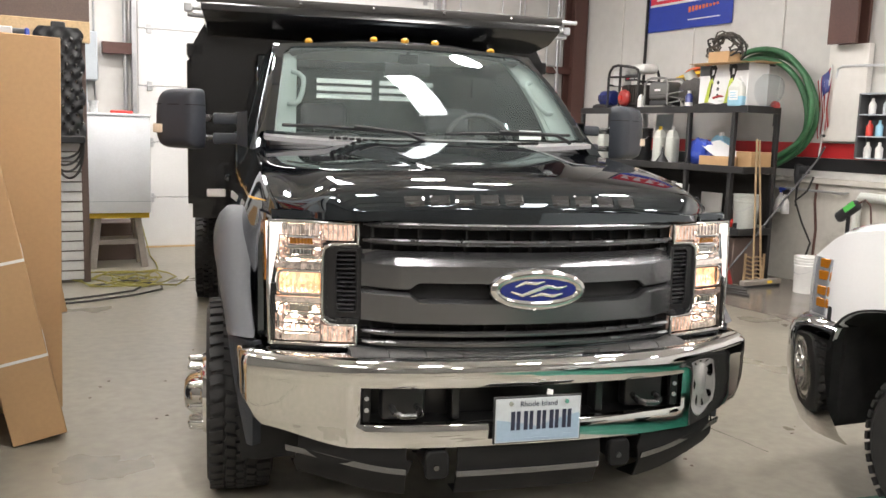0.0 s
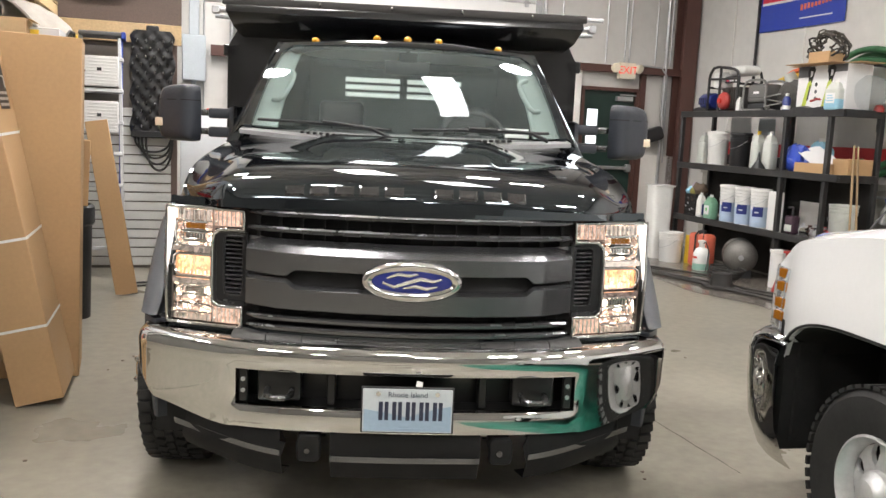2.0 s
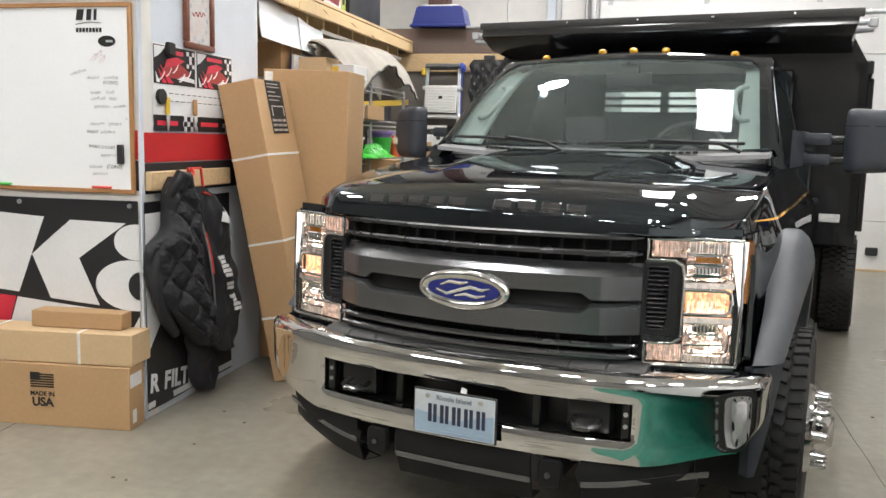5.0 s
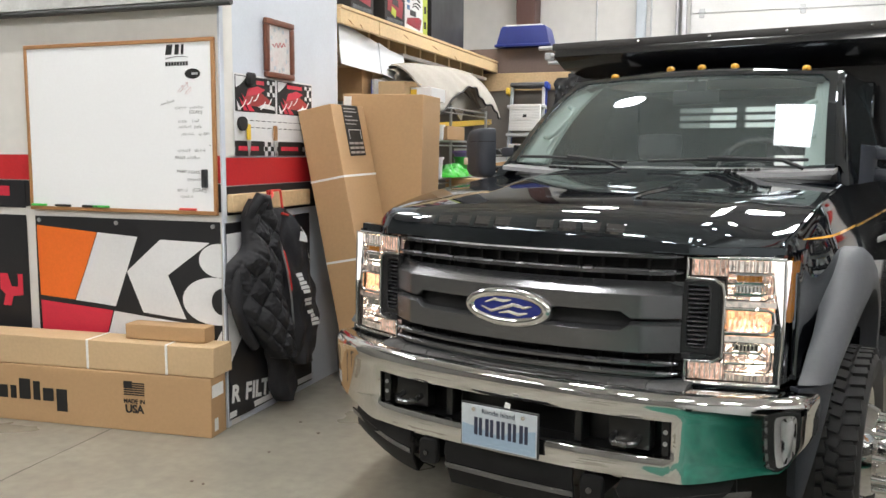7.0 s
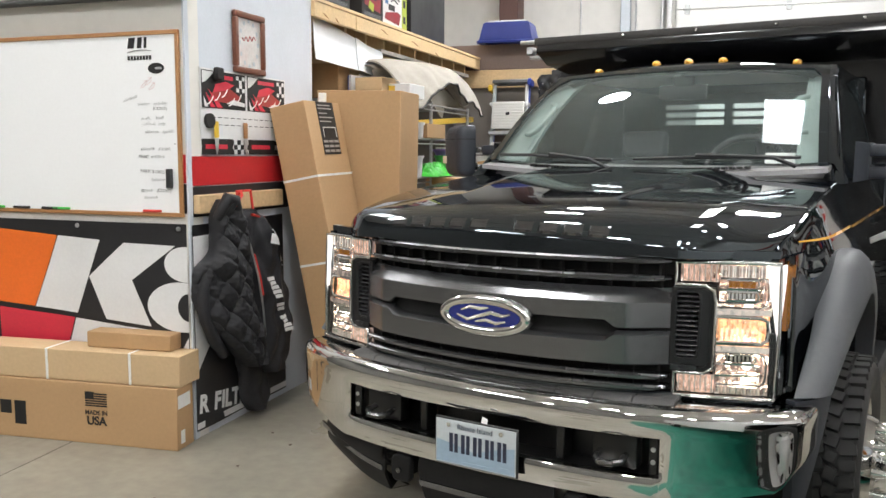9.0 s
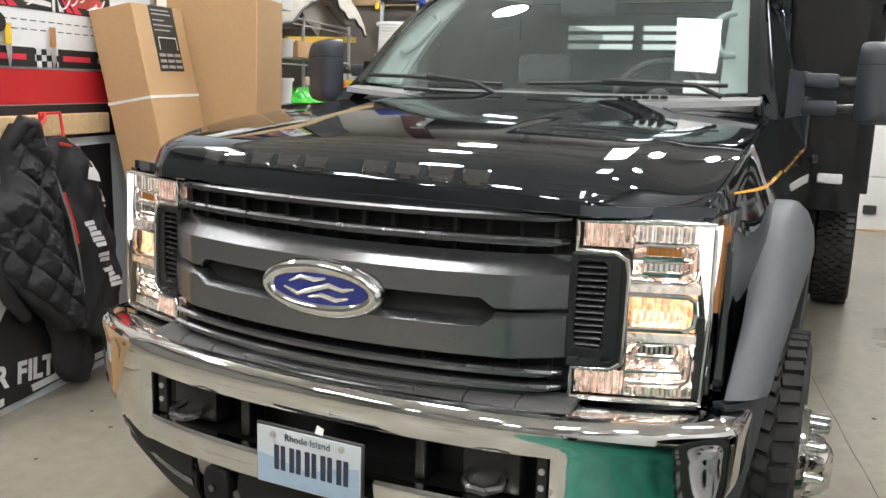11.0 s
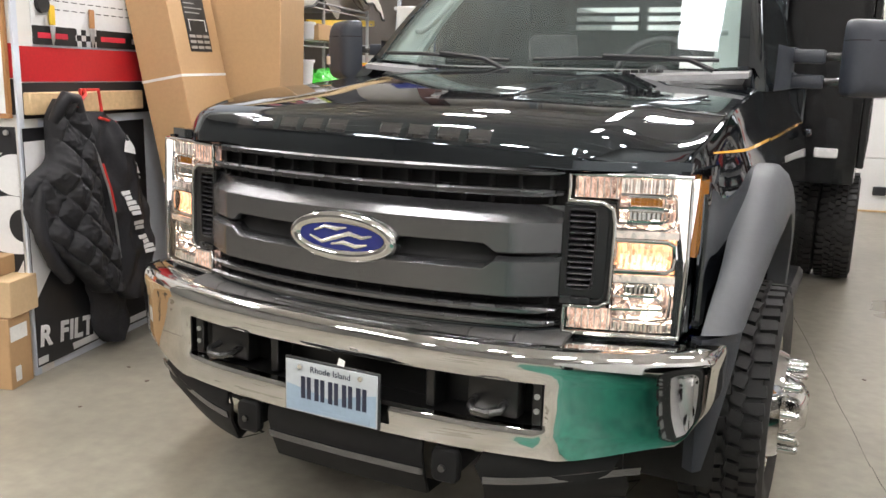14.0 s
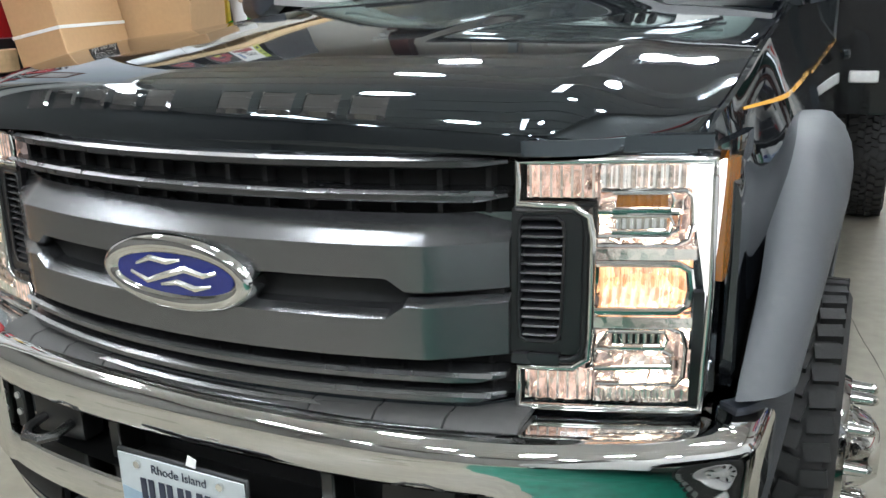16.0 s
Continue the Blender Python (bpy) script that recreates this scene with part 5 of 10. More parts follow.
edge = [e for e in bm.edges if len(e.link_faces) == 1 and all(abs(v.co.x) < 0.62 and OP0 - 0.001 <= v.co.z <= OP1 + 0.001 for v in e.verts)]
ret = bmesh.ops.extrude_edge_only(bm, edges=edge)
bmesh.ops.translate(bm, verts=[g for g in ret["geom"] if isinstance(g, bmesh.types.BMVert)], vec=(0, 0.03, 0))
bm.to_mesh(bumper.data)
bm.free()
for p in bumper.data.polygons:
    p.use_smooth = True
bumper.data.set_sharp_from_angle(angle=radians(40))
# step pads on top
for i in range(10):
    xa, xb = lerp(-0.62, 0.62, i / 10) + 0.002, lerp(-0.62, 0.62, (i + 1) / 10) - 0.002
    bm = bmesh.new()
    slab(bm, [[Vector((x, bump(abs(x)) + d, OP1 + 0.098 + h)) for x in spread(xa, xb, 3)] for d, h in ((0.035, 0.0), (0.05, 0.012), (0.13, 0.016), (0.16, 0.014))], (0, 0, -0.012))
    part("step_pad", bm, STEP_GREY, bumper, "black step pad segment")
# recess behind the opening, hooks, brackets
bm = panel(bmesh.new(), -0.62, 0.62, 0.53, 0.7, lambda x, z: bump(abs(x)) + 0.14, 0.02, 15)
part("recess_back", bm, RECESS, bumper, "dark back of the bumper recess")
bm = bmesh.new()
panel(bm, -0.62, 0.62, 0.53, 0.55, lambda x, z: bump(abs(x)) + 0.012, 0.13, 15)
panel(bm, -0.62, 0.62, 0.688, 0.7, lambda x, z: bump(abs(x)) + 0.012, 0.13, 15)
part("bumper_recess", bm, RECESS, bumper, "dark recess of the bumper")
for s in (1, -1):
    part("hook_box", boxed((s * 0.37, 0.1, 0.563), (s * 0.52, 0.16, 0.675), 0.012, 2), RECESS, bumper, "black tow hook housing")
    part("hook_plate", boxed((s * 0.555, 0.105, 0.558), (s * 0.585, 0.13, 0.68), 0.004), RECESS, bumper)
    for z in (0.6, 0.64):
        part("bolt", cyl(bmesh.new(), (s * 0.57, 0.1, z), (s * 0.57, 0.11, z), 0.008, seg=8), GALV, bumper)
    part("bracket", boxed((s * 0.25, 0.09, 0.556), (s * 0.28, 0.16, 0.69), 0.004), RECESS, bumper)
    bm = bmesh.new()
    tube(bm, [(s * 0.4, 0.1, 0.608), (s * 0.4, 0.055, 0.6), (s * 0.42, 0.03, 0.598), (s * 0.46, 0.028, 0.598), (s * 0.485, 0.055, 0.6), (s * 0.485, 0.1, 0.608)], 0.011, 8)
    part("tow_hook", bm, DARK_HOOK, bumper, "dark steel tow hook")
# lower valance
bm = bmesh.new()
vprof = [(lambda x: low(x) + 0.004, -0.02), (lambda x: low(x) - 0.04, -0.012), (lambda x: 0.36 + 0.05 * ease(0.5, 0.95, abs(x)), -0.03), (lambda x: 0.29 + 0.08 * ease(0.4, 0.95, abs(x)), -0.06), (lambda x: 0.275 + 0.08 * ease(0.4, 0.95, abs(x)), -0.16)]
for x0, x1 in ((-0.8, -0.415), (-0.265, 0.265), (0.415, 0.8)):
    bm = bmesh.new()
    slab(bm, [[p for p in r if x0 < p.x < x1] for r in bumper_skin(bm, vprof)], (0, 0.012, 0.0))
    part("valance", bm, VALANCE, bumper, "black plastic air dam panel under the bumper", smooth=30)
vprof = [(lambda x: 0.405 + 0.05 * ease(0.4, 0.9, abs(x)) - 0.02 * math.cos(2.6 * x), -0.012), (lambda x: 0.382 + 0.05 * ease(0.4, 0.9, abs(x)) - 0.02 * math.cos(2.6 * x), -0.018)]
for sg in (1, -1):
    bm = bmesh.new()
    rws = [[p for p in r if 0.42 < p.x * sg < 0.84] for r in bumper_skin(bm, vprof)]
    slab(bm, rws, (0, 0.01, 0))
    part("valance_crease", bm, GRILLE_GREY, bumper, "pale moulded crease")
bm = bmesh.new()
slab(bm, [[p for p in r if abs(p.x) < 0.27] for r in bumper_skin(bm, [(0.385, -0.015), (0.362, -0.021)])], (0, 0.01, 0))
part("valance_crease", bm, GRILLE_GREY, bumper, "pale moulded crease")
for s in (1, -1):
    x = s * 0.335
    br = part("tow_bracket", boxed((x - 0.034, 0.075, 0.382), (x + 0.034, 0.3, 0.452), 0.012, 2), VALANCE, bumper, "black steel tow bracket")
    prof = [(-0.042, -0.036), (-0.03, -0.05), (0.03, -0.05), (0.042, -0.036), (0.042, 0.03), (0.03, 0.05), (-0.03, 0.05), (-0.042, 0.03)]
    part("bracket_nose", prism(bmesh.new(), prof, 0.03, pose(x, 0.075, 0.414, 90), 0.006), VALANCE, br)
    part("bolt", cyl(bmesh.new(), (x - 0.005, 0.036, 0.408), (x - 0.005, 0.047, 0.408), 0.01, seg=10), DARK_HOOK, br, "dull steel bolt")
    part("gusset", boxed((x - 0.05, 0.2, 0.4), (x + 0.05, 0.22, 0.52), 0.004), WELL_BLACK, br)

# number plate, with bars for the number
plate = part("number_plate", boxed((-0.1525, -0.003, 0.497), (0.1525, 0.0, 0.649), 0.001), PLATE_BASE, truck, "pale blue licence plate with bars")
bm = bmesh.new()
rows = [[Vector((x, -0.0042, 0.501 + k * (0.03 + 0.02 * math.sin(9 * x + 1.2) + 0.05 * abs(x) / 0.15))) for x in spread(-0.149, 0.149, 20)] for k in (0, 1)]
slab(bm, rows, (0, 0.001, 0))
part("plate_wave", bm, PLATE_BLUE, plate, "blue wave on the plate")
words("plate_title", "Rhode Island", 0.026, PLATE_INK, plate, pose(0, -0.005, 0.629, 90), 0.0004)
for k in range(5):
    x = -0.098 + k * 0.046
    part("plate_bar", boxed((x, -0.0055, 0.54), (x + 0.014, -0.0042, 0.605)), PLATE_INK, plate)
    part("plate_bar", boxed((x + 0.02, -0.0055, 0.54), (x + 0.033, -0.0042, 0.605)), PLATE_INK, plate)
bm = bmesh.new()
box(bm, (-0.05, -0.0052, 0.507), (0.06, -0.0042, 0.512))
box(bm, (0.095, -0.0052, 0.501), (0.13, -0.0042, 0.52))
part("plate_small_print", bm, PLATE_BLUE, plate)
for x in (-0.1, 0.1):
    part("plate_bolt", cyl(bmesh.new(), (x, -0.009, 0.633), (x, -0.002, 0.633), 0.008, seg=10), DULL_CHROME, plate)
bm = boxed((-0.158, 0.0005, 0.492), (0.158, 0.01, 0.655), 0.003)
box(bm, (-0.09, 0.009, 0.52), (0.09, 0.03, 0.63))
part("plate_holder", bm, DARK_PLASTIC, truck, "black plate holder")
bm = prism(bmesh.new(), [(-0.01, -0.008), (0.012, -0.01), (0.014, 0.006), (-0.006, 0.012)], 0.002, pose(0.035, -0.004, 0.668, 80))
part("plate_clip", bm, STRAP, truck, "small white tag above the plate")


# ---- wheels ----
def wheel(name, x, y, s, dual=False, parent=None):
    w = part(name, bmesh.new(), RUBBER, parent, "black truck tyre on a chrome dish wheel")
    m = pose(x, y, AZ, 0, 90 * s, 0)
    bm = bmesh.new()
    R, W = 0.405, 0.126
    prof = [(0.25, -W * 0.85), (0.3, -W), (0.355, -W * 1.02), (0.376, -W * 0.92), (0.385, -W * 0.82), (0.388, 0), (0.385, W * 0.82), (0.376, W * 0.92), (0.355, W * 1.02), (0.3, W), (0.25, W * 0.85)]
    lathe(bm, prof, 56, m)
    bm.to_mesh(w.data)
    bm.free()
    for p in w.data.polygons:
        p.use_smooth = True
    w.data.set_sharp_from_angle(angle=radians(30))
    bm = bmesh.new()
    for k in range(46):
        for z0, z1, off, skew, wide in ((-0.92, -0.52, 0.5, 9, 0.0185), (-0.46, -0.17, 0.1, -14, 0.0195), (-0.12, 0.12, 0.6, 14, 0.0195), (0.17, 0.46, 0.1, -14, 0.0195), (0.52, 0.92, 0.5, 9, 0.0185)):
            mm = m @ pose(0, 0, 0, 0, 0, 360 * (k + off) / 46) @ pose(-0.005 if off == 0.5 else 0, 0, W * (z0 + z1) / 2, skew)
            h = W * (z1 - z0) / 2
            box(bm, (R - 0.026, -wide, -h), (R, wide * (1 if k % 2 else 0.86), h), 0, 1, mm)
    part("tread", bm, RUBBER, w, "deep tread blocks", kind="stuff")
    bm = bmesh.new()
    out = 0.182 if not dual else 0.02
    prof = [(0.255, 0.085), (0.262, 0.1), (0.25, 0.108), (0.235, 0.09), (0.225, 0.06), (0.2, 0.055), (0.175, out * 0.7), (0.165, out * 0.8), (0.12, out * 0.82), (0.1, out * 0.85), (0.085, out * 1.05), (0.06, out * 1.2), (0.0, out * 1.22)]
    lathe(bm, prof, 40, m)
    rim = part("rim", bm, CHROME, w, "polished chrome dish", smooth=50)
    nut = None
    for k in range(10):
        mm = m @ pose(0, 0, 0, 0, 0, 36 * k + 11)
        if nut is None:
            c = Vector((0.142, 0, out * 0.8))
            bm = cyl(bmesh.new(), c, c + Vector((0, 0, 0.045)), 0.017, 0.014, 10)
            ball(bm, c + Vector((0, 0, 0.047)), 0.0135, seg=8)
            nut = part("lug_nut", bm, CHROME, w, m=mm)
        else:
            again(nut, mm)
    return w


for s in (1, -1):
    wheel("front_wheel", s * 0.962, AX + 0.03, s, parent=truck)
    wheel("rear_wheel", s * 1.1, 5.2, s, True, truck)
    wheel("rear_wheel", s * 0.84, 5.2, s, True, truck)
bm = bmesh.new()
cyl(bm, (-0.85, AX, AZ), (0.85, AX, AZ), 0.07)
cyl(bm, (-0.85, 5.2, AZ), (0.85, 5.2, AZ), 0.09)
ball(bm, (0, 5.2, AZ), 0.2)
for s in (1, -1):
    box(bm, (s * 0.4, 0.2, 0.5), (s * 0.48, 6.6, 0.72))
part("chassis", bm, WELL_BLACK, truck, "black frame rails and axles")

# ---- dump body ----
body = part("dump_body", bmesh.new(), BLACK_STEEL, truck, "black steel dump body with cab shield")
bm = bmesh.new()
BX, Y0, Y1, ZT, ZB = 1.2, 3.2, 6.6, 2.02, 0.98
slots = [(x0, x1, z) for z in (1.735, 1.785, 1.835) for x0, x1 in ((-0.36, -0.02), (0.02, 0.36))]
# bulkhead, with three rows of two slots
zs = [ZB, 1.71, 1.728, 1.76, 1.778, 1.81, 1.828, 1.86, 2.2]
xs = [-BX, -0.4, -0.025, 0.025, 0.4, BX]
for i in range(len(zs) - 1):
    for j in range(len(xs) - 1):
        if i in (2, 4, 6)[:3] and j in (1, 3) and i % 2 == 0:
            continue
        if zs[i] > 1.85 and j in (0, 4):
            continue
        box(bm, (xs[j], Y0, zs[i]), (xs[j + 1], Y0 + 0.05, zs[i + 1]))
for s in (1, -1):
    rows = [(0.4, 1.86), (BX, 1.86), (BX, ZT), (1.1, 2.2), (0.4, 2.2)]
    prism(bm, [(s * x, z) for x, z in rows], 0.05, pose(0, Y0 + 0.05, 0, 90))
    box(bm, (s * BX, Y0, ZB), (s * (BX - 0.05), Y1, ZT), 0.004)
    box(bm, (s * (BX + 0.03), Y0, ZT - 0.06), (s * (BX - 0.08), Y1, ZT + 0.02), 0.008)
    for y in spread(3.6, 6.3, 5):
        box(bm, (s * BX, y - 0.04, ZB), (s * (BX + 0.04), y + 0.04, ZT - 0.06), 0.006)
box(bm, (-BX, Y0, ZB - 0.06), (BX, Y1, ZB))
box(bm, (-BX, Y1 - 0.05, ZB), (BX, Y1, 1.62))
bm.to_mesh(body.data)
bm.free()
# cab shield
bm = bmesh.new()
rows = []
for s in spread(-1, 1, 9):
    x = 1.135 * s
    rows.append([Vector((x, 2.775, 2.252)), Vector((x, 2.773, 2.236)), Vector((x * 0.997, 2.742, 2.2)), Vector((x * 0.99, 2.748, 2.186)), Vector((x * 0.97, 2.85, 2.12)), Vector((x * 0.97, 3.21, 2.09)), Vector((x * 0.97, 3.21, 2.2)), Vector((x, 2.84, 2.25))])
vs = sheet(bm, rows, wrap=True)
bm.faces.new(vs[0])
bm.faces.new(vs[-1])
part("cab_shield", bm, BLACK_STEEL, body, "glossy black cab shield")
bm = bmesh.new()
box(bm, (-1.16, 2.77, 2.245), (1.16, 2.81, 2.293), 0.008, 2)
part("tarp_roll", bm, CORD_BLACK, body, "rolled black load tarp")
for x in (-0.55, -0.1, 0.35, 0.8):
    part("tarp_bolt", ball(bmesh.new(), (x, 2.768, 2.27), 0.011, seg=8), CHROME, body, "bright bolt head")
for s in (1, -1):
    bm = bmesh.new()
    cyl(bm, (s * 1.14, 2.8, 2.27), (s * 1.27, 2.8, 2.27), 0.014, seg=10)
    cyl(bm, (s * 1.12, 2.82, 2.215), (s * 1.22, 2.82, 2.215), 0.016, seg=10)
    box(bm, (s * 1.18, 2.8, 2.19), (s * 1.23, 2.85, 2.24), 0.006)
    cyl(bm, (s * 1.11, 2.84, 2.17), (s * 1.21, 2.82, 2.175), 0.013, seg=10)
    part("tarp_arm", bm, GALV, body, "grey tarp arm hardware")
    bm = boxed((s * 0.98, 2.775, 2.17), (s * 1.02, 2.79, 2.2), 0.004)
    part("shield_lamp", bm, AMBER, body, "small amber lamp on the shield")
    bm = boxed((s * 0.99, 3.175, 1.06), (s * 1.11, 3.2, 1.112), 0.006)
    part("work_lamp", bm, material("lamp_white_lens", (0.75, 0.75, 0.74), 0.25), body, "small white marker")
    # steel box under the body, behind the cab
    bm = boxed((s * 1.15, 5.75, 0.5), (s * 0.7, 5.78, 0.95), 0.004)
    part("mud_flap", bm, CORD_BLACK, body, "black mud flap")

# ---- the white pickup beside it: nose towards +y in its own frame ----
PK = pose(1.42, 0.72, 0, 0, 0, 6) @ pose(0, 0, 0)
pk = thing("pickup_truck", "white pickup truck with chrome bumper parked facing the other way", "truck", PK)
# own frame: x from its driver's side (0) to the far side (2.0), y = 0 at the bumper, negative towards its tail
PW = 2.0
WC = (-0.88, 0.4)


def pk_arch(y):
    d, e = ((y - WC[0]) / 0.61, 4.0) if y > WC[0] else ((WC[0] - y) / 0.6, 3.4)
    return WC[1] + 0.475 * (1 - d**e) ** (1 / e) if d < 1 else 0.42


top_z = hermite([(-5.6, 1.43), (-1.75, 1.36), (-1.0, 1.285), (-0.5, 1.23), (-0.2, 1.15), (-0.05, 1.03)])


def pk_side(x0, s):
    bm = bmesh.new()
    rows = []
    for y in spread(-5.6, -0.1, 90):
        zb = pk_arch(y) if y > -3 else 0.5
        inset = 0.075 * ease(-0.45, -0.08, y) ** 1.5
        row = []
        for k in spread(0, 1, 9):
            z = lerp(zb, top_z(y) - 0.04, k)
            row.append(Vector((x0 + s * (inset + 0.03 * ease(0.85, 1.25, z) + 0.05 * ease(0.8, 0.4, z) * 0.3), y, z)))
        rows.append(row)
    slab(bm, rows, (0.02 * s, 0, 0))
    return bm


for x0, s in ((0.045, 1), (PW - 0.045, -1)):
    part("body_side", pk_side(x0, s), WHITE_PAINT, pk, "white body side", smooth=50)
bm = bmesh.new()
rows = []
for y in spread(-1.75, -0.1, 22):
    inset = 0.075 * ease(-0.45, -0.08, y) ** 1.5
    z = top_z(y)
    rows.append([Vector((lerp(inset + 0.075, PW - inset - 0.075, k), y + 0.1 * ease(-0.6, -0.1, y) * math.sin(math.pi * k), z - 0.04 + 0.06 * math.sin(math.pi * k) ** 0.35)) for k in spread(0, 1, 25)])
slab(bm, rows, (0, 0, -0.02))
part("hood", bm, WHITE_PAINT, pk, "white hood", smooth=60)
bm = bmesh.new()
box(bm, (0.1, -5.6, 0.55), (PW - 0.1, -3.7, 1.36), 0.03)
part("bed", bm, WHITE_PAINT, pk, "white cargo bed")
bm = bmesh.new()
rows = []
for k, (y, z, w) in enumerate(((-1.72, 1.33, 0.93), (-2.3, 1.86, 0.72), (-2.6, 1.92, 0.7), (-3.5, 1.92, 0.7), (-3.65, 1.34, 0.92))):
    rows.append([Vector((1 + w * s, y, z)) for s in spread(-1, 1, 9)])
vs = sheet(bm, rows)
for s in (0, -1):
    bm.faces.new([r[s] for r in vs])
part("cab", bm, WHITE_PAINT, pk, "white cab")
bm = bmesh.new()
for x, s in ((0.06, 1), (PW - 0.06, -1)):
    f = lambda y, t: Vector((lerp(x + 0.01 * s, x + 0.21 * s, t) - 0.006 * s, y, lerp(1.36, 1.86, t)))
    slab(bm, [[f(-1.95, 0), f(-3.5, 0)], [f(-2.4, 0.95), f(-3.42, 0.95)]], (0.004 * s, 0, 0))
slab(bm, [[Vector((0.15, -1.75, 1.365)), Vector((1.85, -1.75, 1.365))], [Vector((0.32, -2.26, 1.84)), Vector((1.68, -2.26, 1.84))]], (0, -0.004, -0.002))
part("glazing", bm, material("dark_glazing", (0.01, 0.012, 0.013), 0.05, coat=1.0), pk, "dark cab windows")
# inner wing and arch
for x0, s in ((0.02, 1), (PW - 0.02, -1)):
    bm = bmesh.new()
    slab(bm, [[Vector((x0 + 0.02 * s, y, pk_arch(y) + 0.002)), Vector((x0 + 0.5 * s, y, pk_arch(y) + 0.002))] for y in spread(-1.47, -0.28, 32)], (0, 0, 0.01))
    part("wheel_well", bm, WELL_BLACK, pk, "black wheel well liner")
    part("splash_shield", boxed((x0 + 0.05 * s, -0.3, 0.3), (x0 + 0.5 * s, -0.25, 0.83)), WELL_BLACK, pk)
    part("splash_shield", boxed((x0 + 0.1 * s, -0.32, 0.33), (x0 + 0.2 * s, -0.12, 0.8)), WELL_BLACK, pk)
bm = boxed((0.5, -5.5, 0.45), (1.5, -0.2, 0.7))
part("underbody", bm, WELL_BLACK, pk, "black frame rails")
# headlamps
for x0, s in ((0.045, 1), (PW - 0.045, -1)):
    lx = lambda y, z: x0 + s * (0.075 * ease(-0.45, -0.06, y) ** 1.5 + 0.03 * ease(0.85, 1.25, z) - 0.004)
    bm = bmesh.new()
    rows = [[Vector((lx(y, z) + s * max(0, 0.5 * (y + 0.1)), min(y, -0.06) + 0.02 * (z - 0.8), z)) for y in (-0.24 + 0.08 * (1.02 - z), -0.2, -0.15, -0.1, -0.02, 0.05, 0.2)] for z in spread(0.78, 1.03, 6)]
    slab(bm, rows, (0.02 * s, -0.004, 0))
    h = part("headlamp", bm, material("clear_headlamp", (0.5, 0.52, 0.55), 0.08, metal=0.6, coat=1.0, bump=0.3, bump_scale=60), pk, "clear wrap-round headlamp")
    for k in range(4):
        z = 0.815 + k * 0.053 + (0.014 if k > 1 else 0)
        y = -0.2 + 0.02 * (z - 0.8)
        bm = boxed((lx(y, z) - 0.008 * s, y - 0.04, z), (lx(y, z) + 0.01 * s, y + 0.03, z + 0.042), 0.004, 1)
        part("amber_cell", bm, AMBER, h, "amber reflector cell")
# grille and bumper
bm = boxed((0.3, -0.14, 0.74), (PW - 0.3, -0.04, 1.0), 0.02, 2)
part("grille", bm, CHROME, pk, "chrome grille")
bm = bmesh.new()
plan_pk = [(0.02, -0.3), (0.015, -0.2), (0.03, -0.1), (0.09, -0.02), (0.25, 0.04), (0.6, 0.07), (1.0, 0.08), (1.4, 0.07), (1.75, 0.04), (1.91, -0.02), (1.97, -0.1), (1.985, -0.2), (1.98, -0.3)]
xs = hermite([(i, p[0]) for i, p in enumerate(plan_pk)])
ys = hermite([(i, p[1]) for i, p in enumerate(plan_pk)])
rows = []
for z, sh in ((0.27, 0.05), (0.3, 0.02), (0.4, 0.0), (0.55, 0.0), (0.68, 0.0), (0.73, 0.015), (0.76, 0.05), (0.77, 0.1)):
    rows.append([Vector((lerp(xs(i), 1.0, sh * 0.6), ys(i) - sh + (0.08 * ease(0.5, 0.28, z) * -1), z)) for i in spread(0, 12, 61)])
slab(bm, rows, (0, -0.012, 0.004))
pb = part("bumper", bm, CHROME, pk, "chrome bumper with wrap-round ends", smooth=50)
bm = bmesh.new()
box(bm, (0.2, -0.2, 0.28), (1.8, -0.03, 0.72), 0.02)
part("bumper_core", bm, WELL_BLACK, pb)


SIDEWALL = material("sidewall_grey", (0.22, 0.22, 0.22), 0.6)


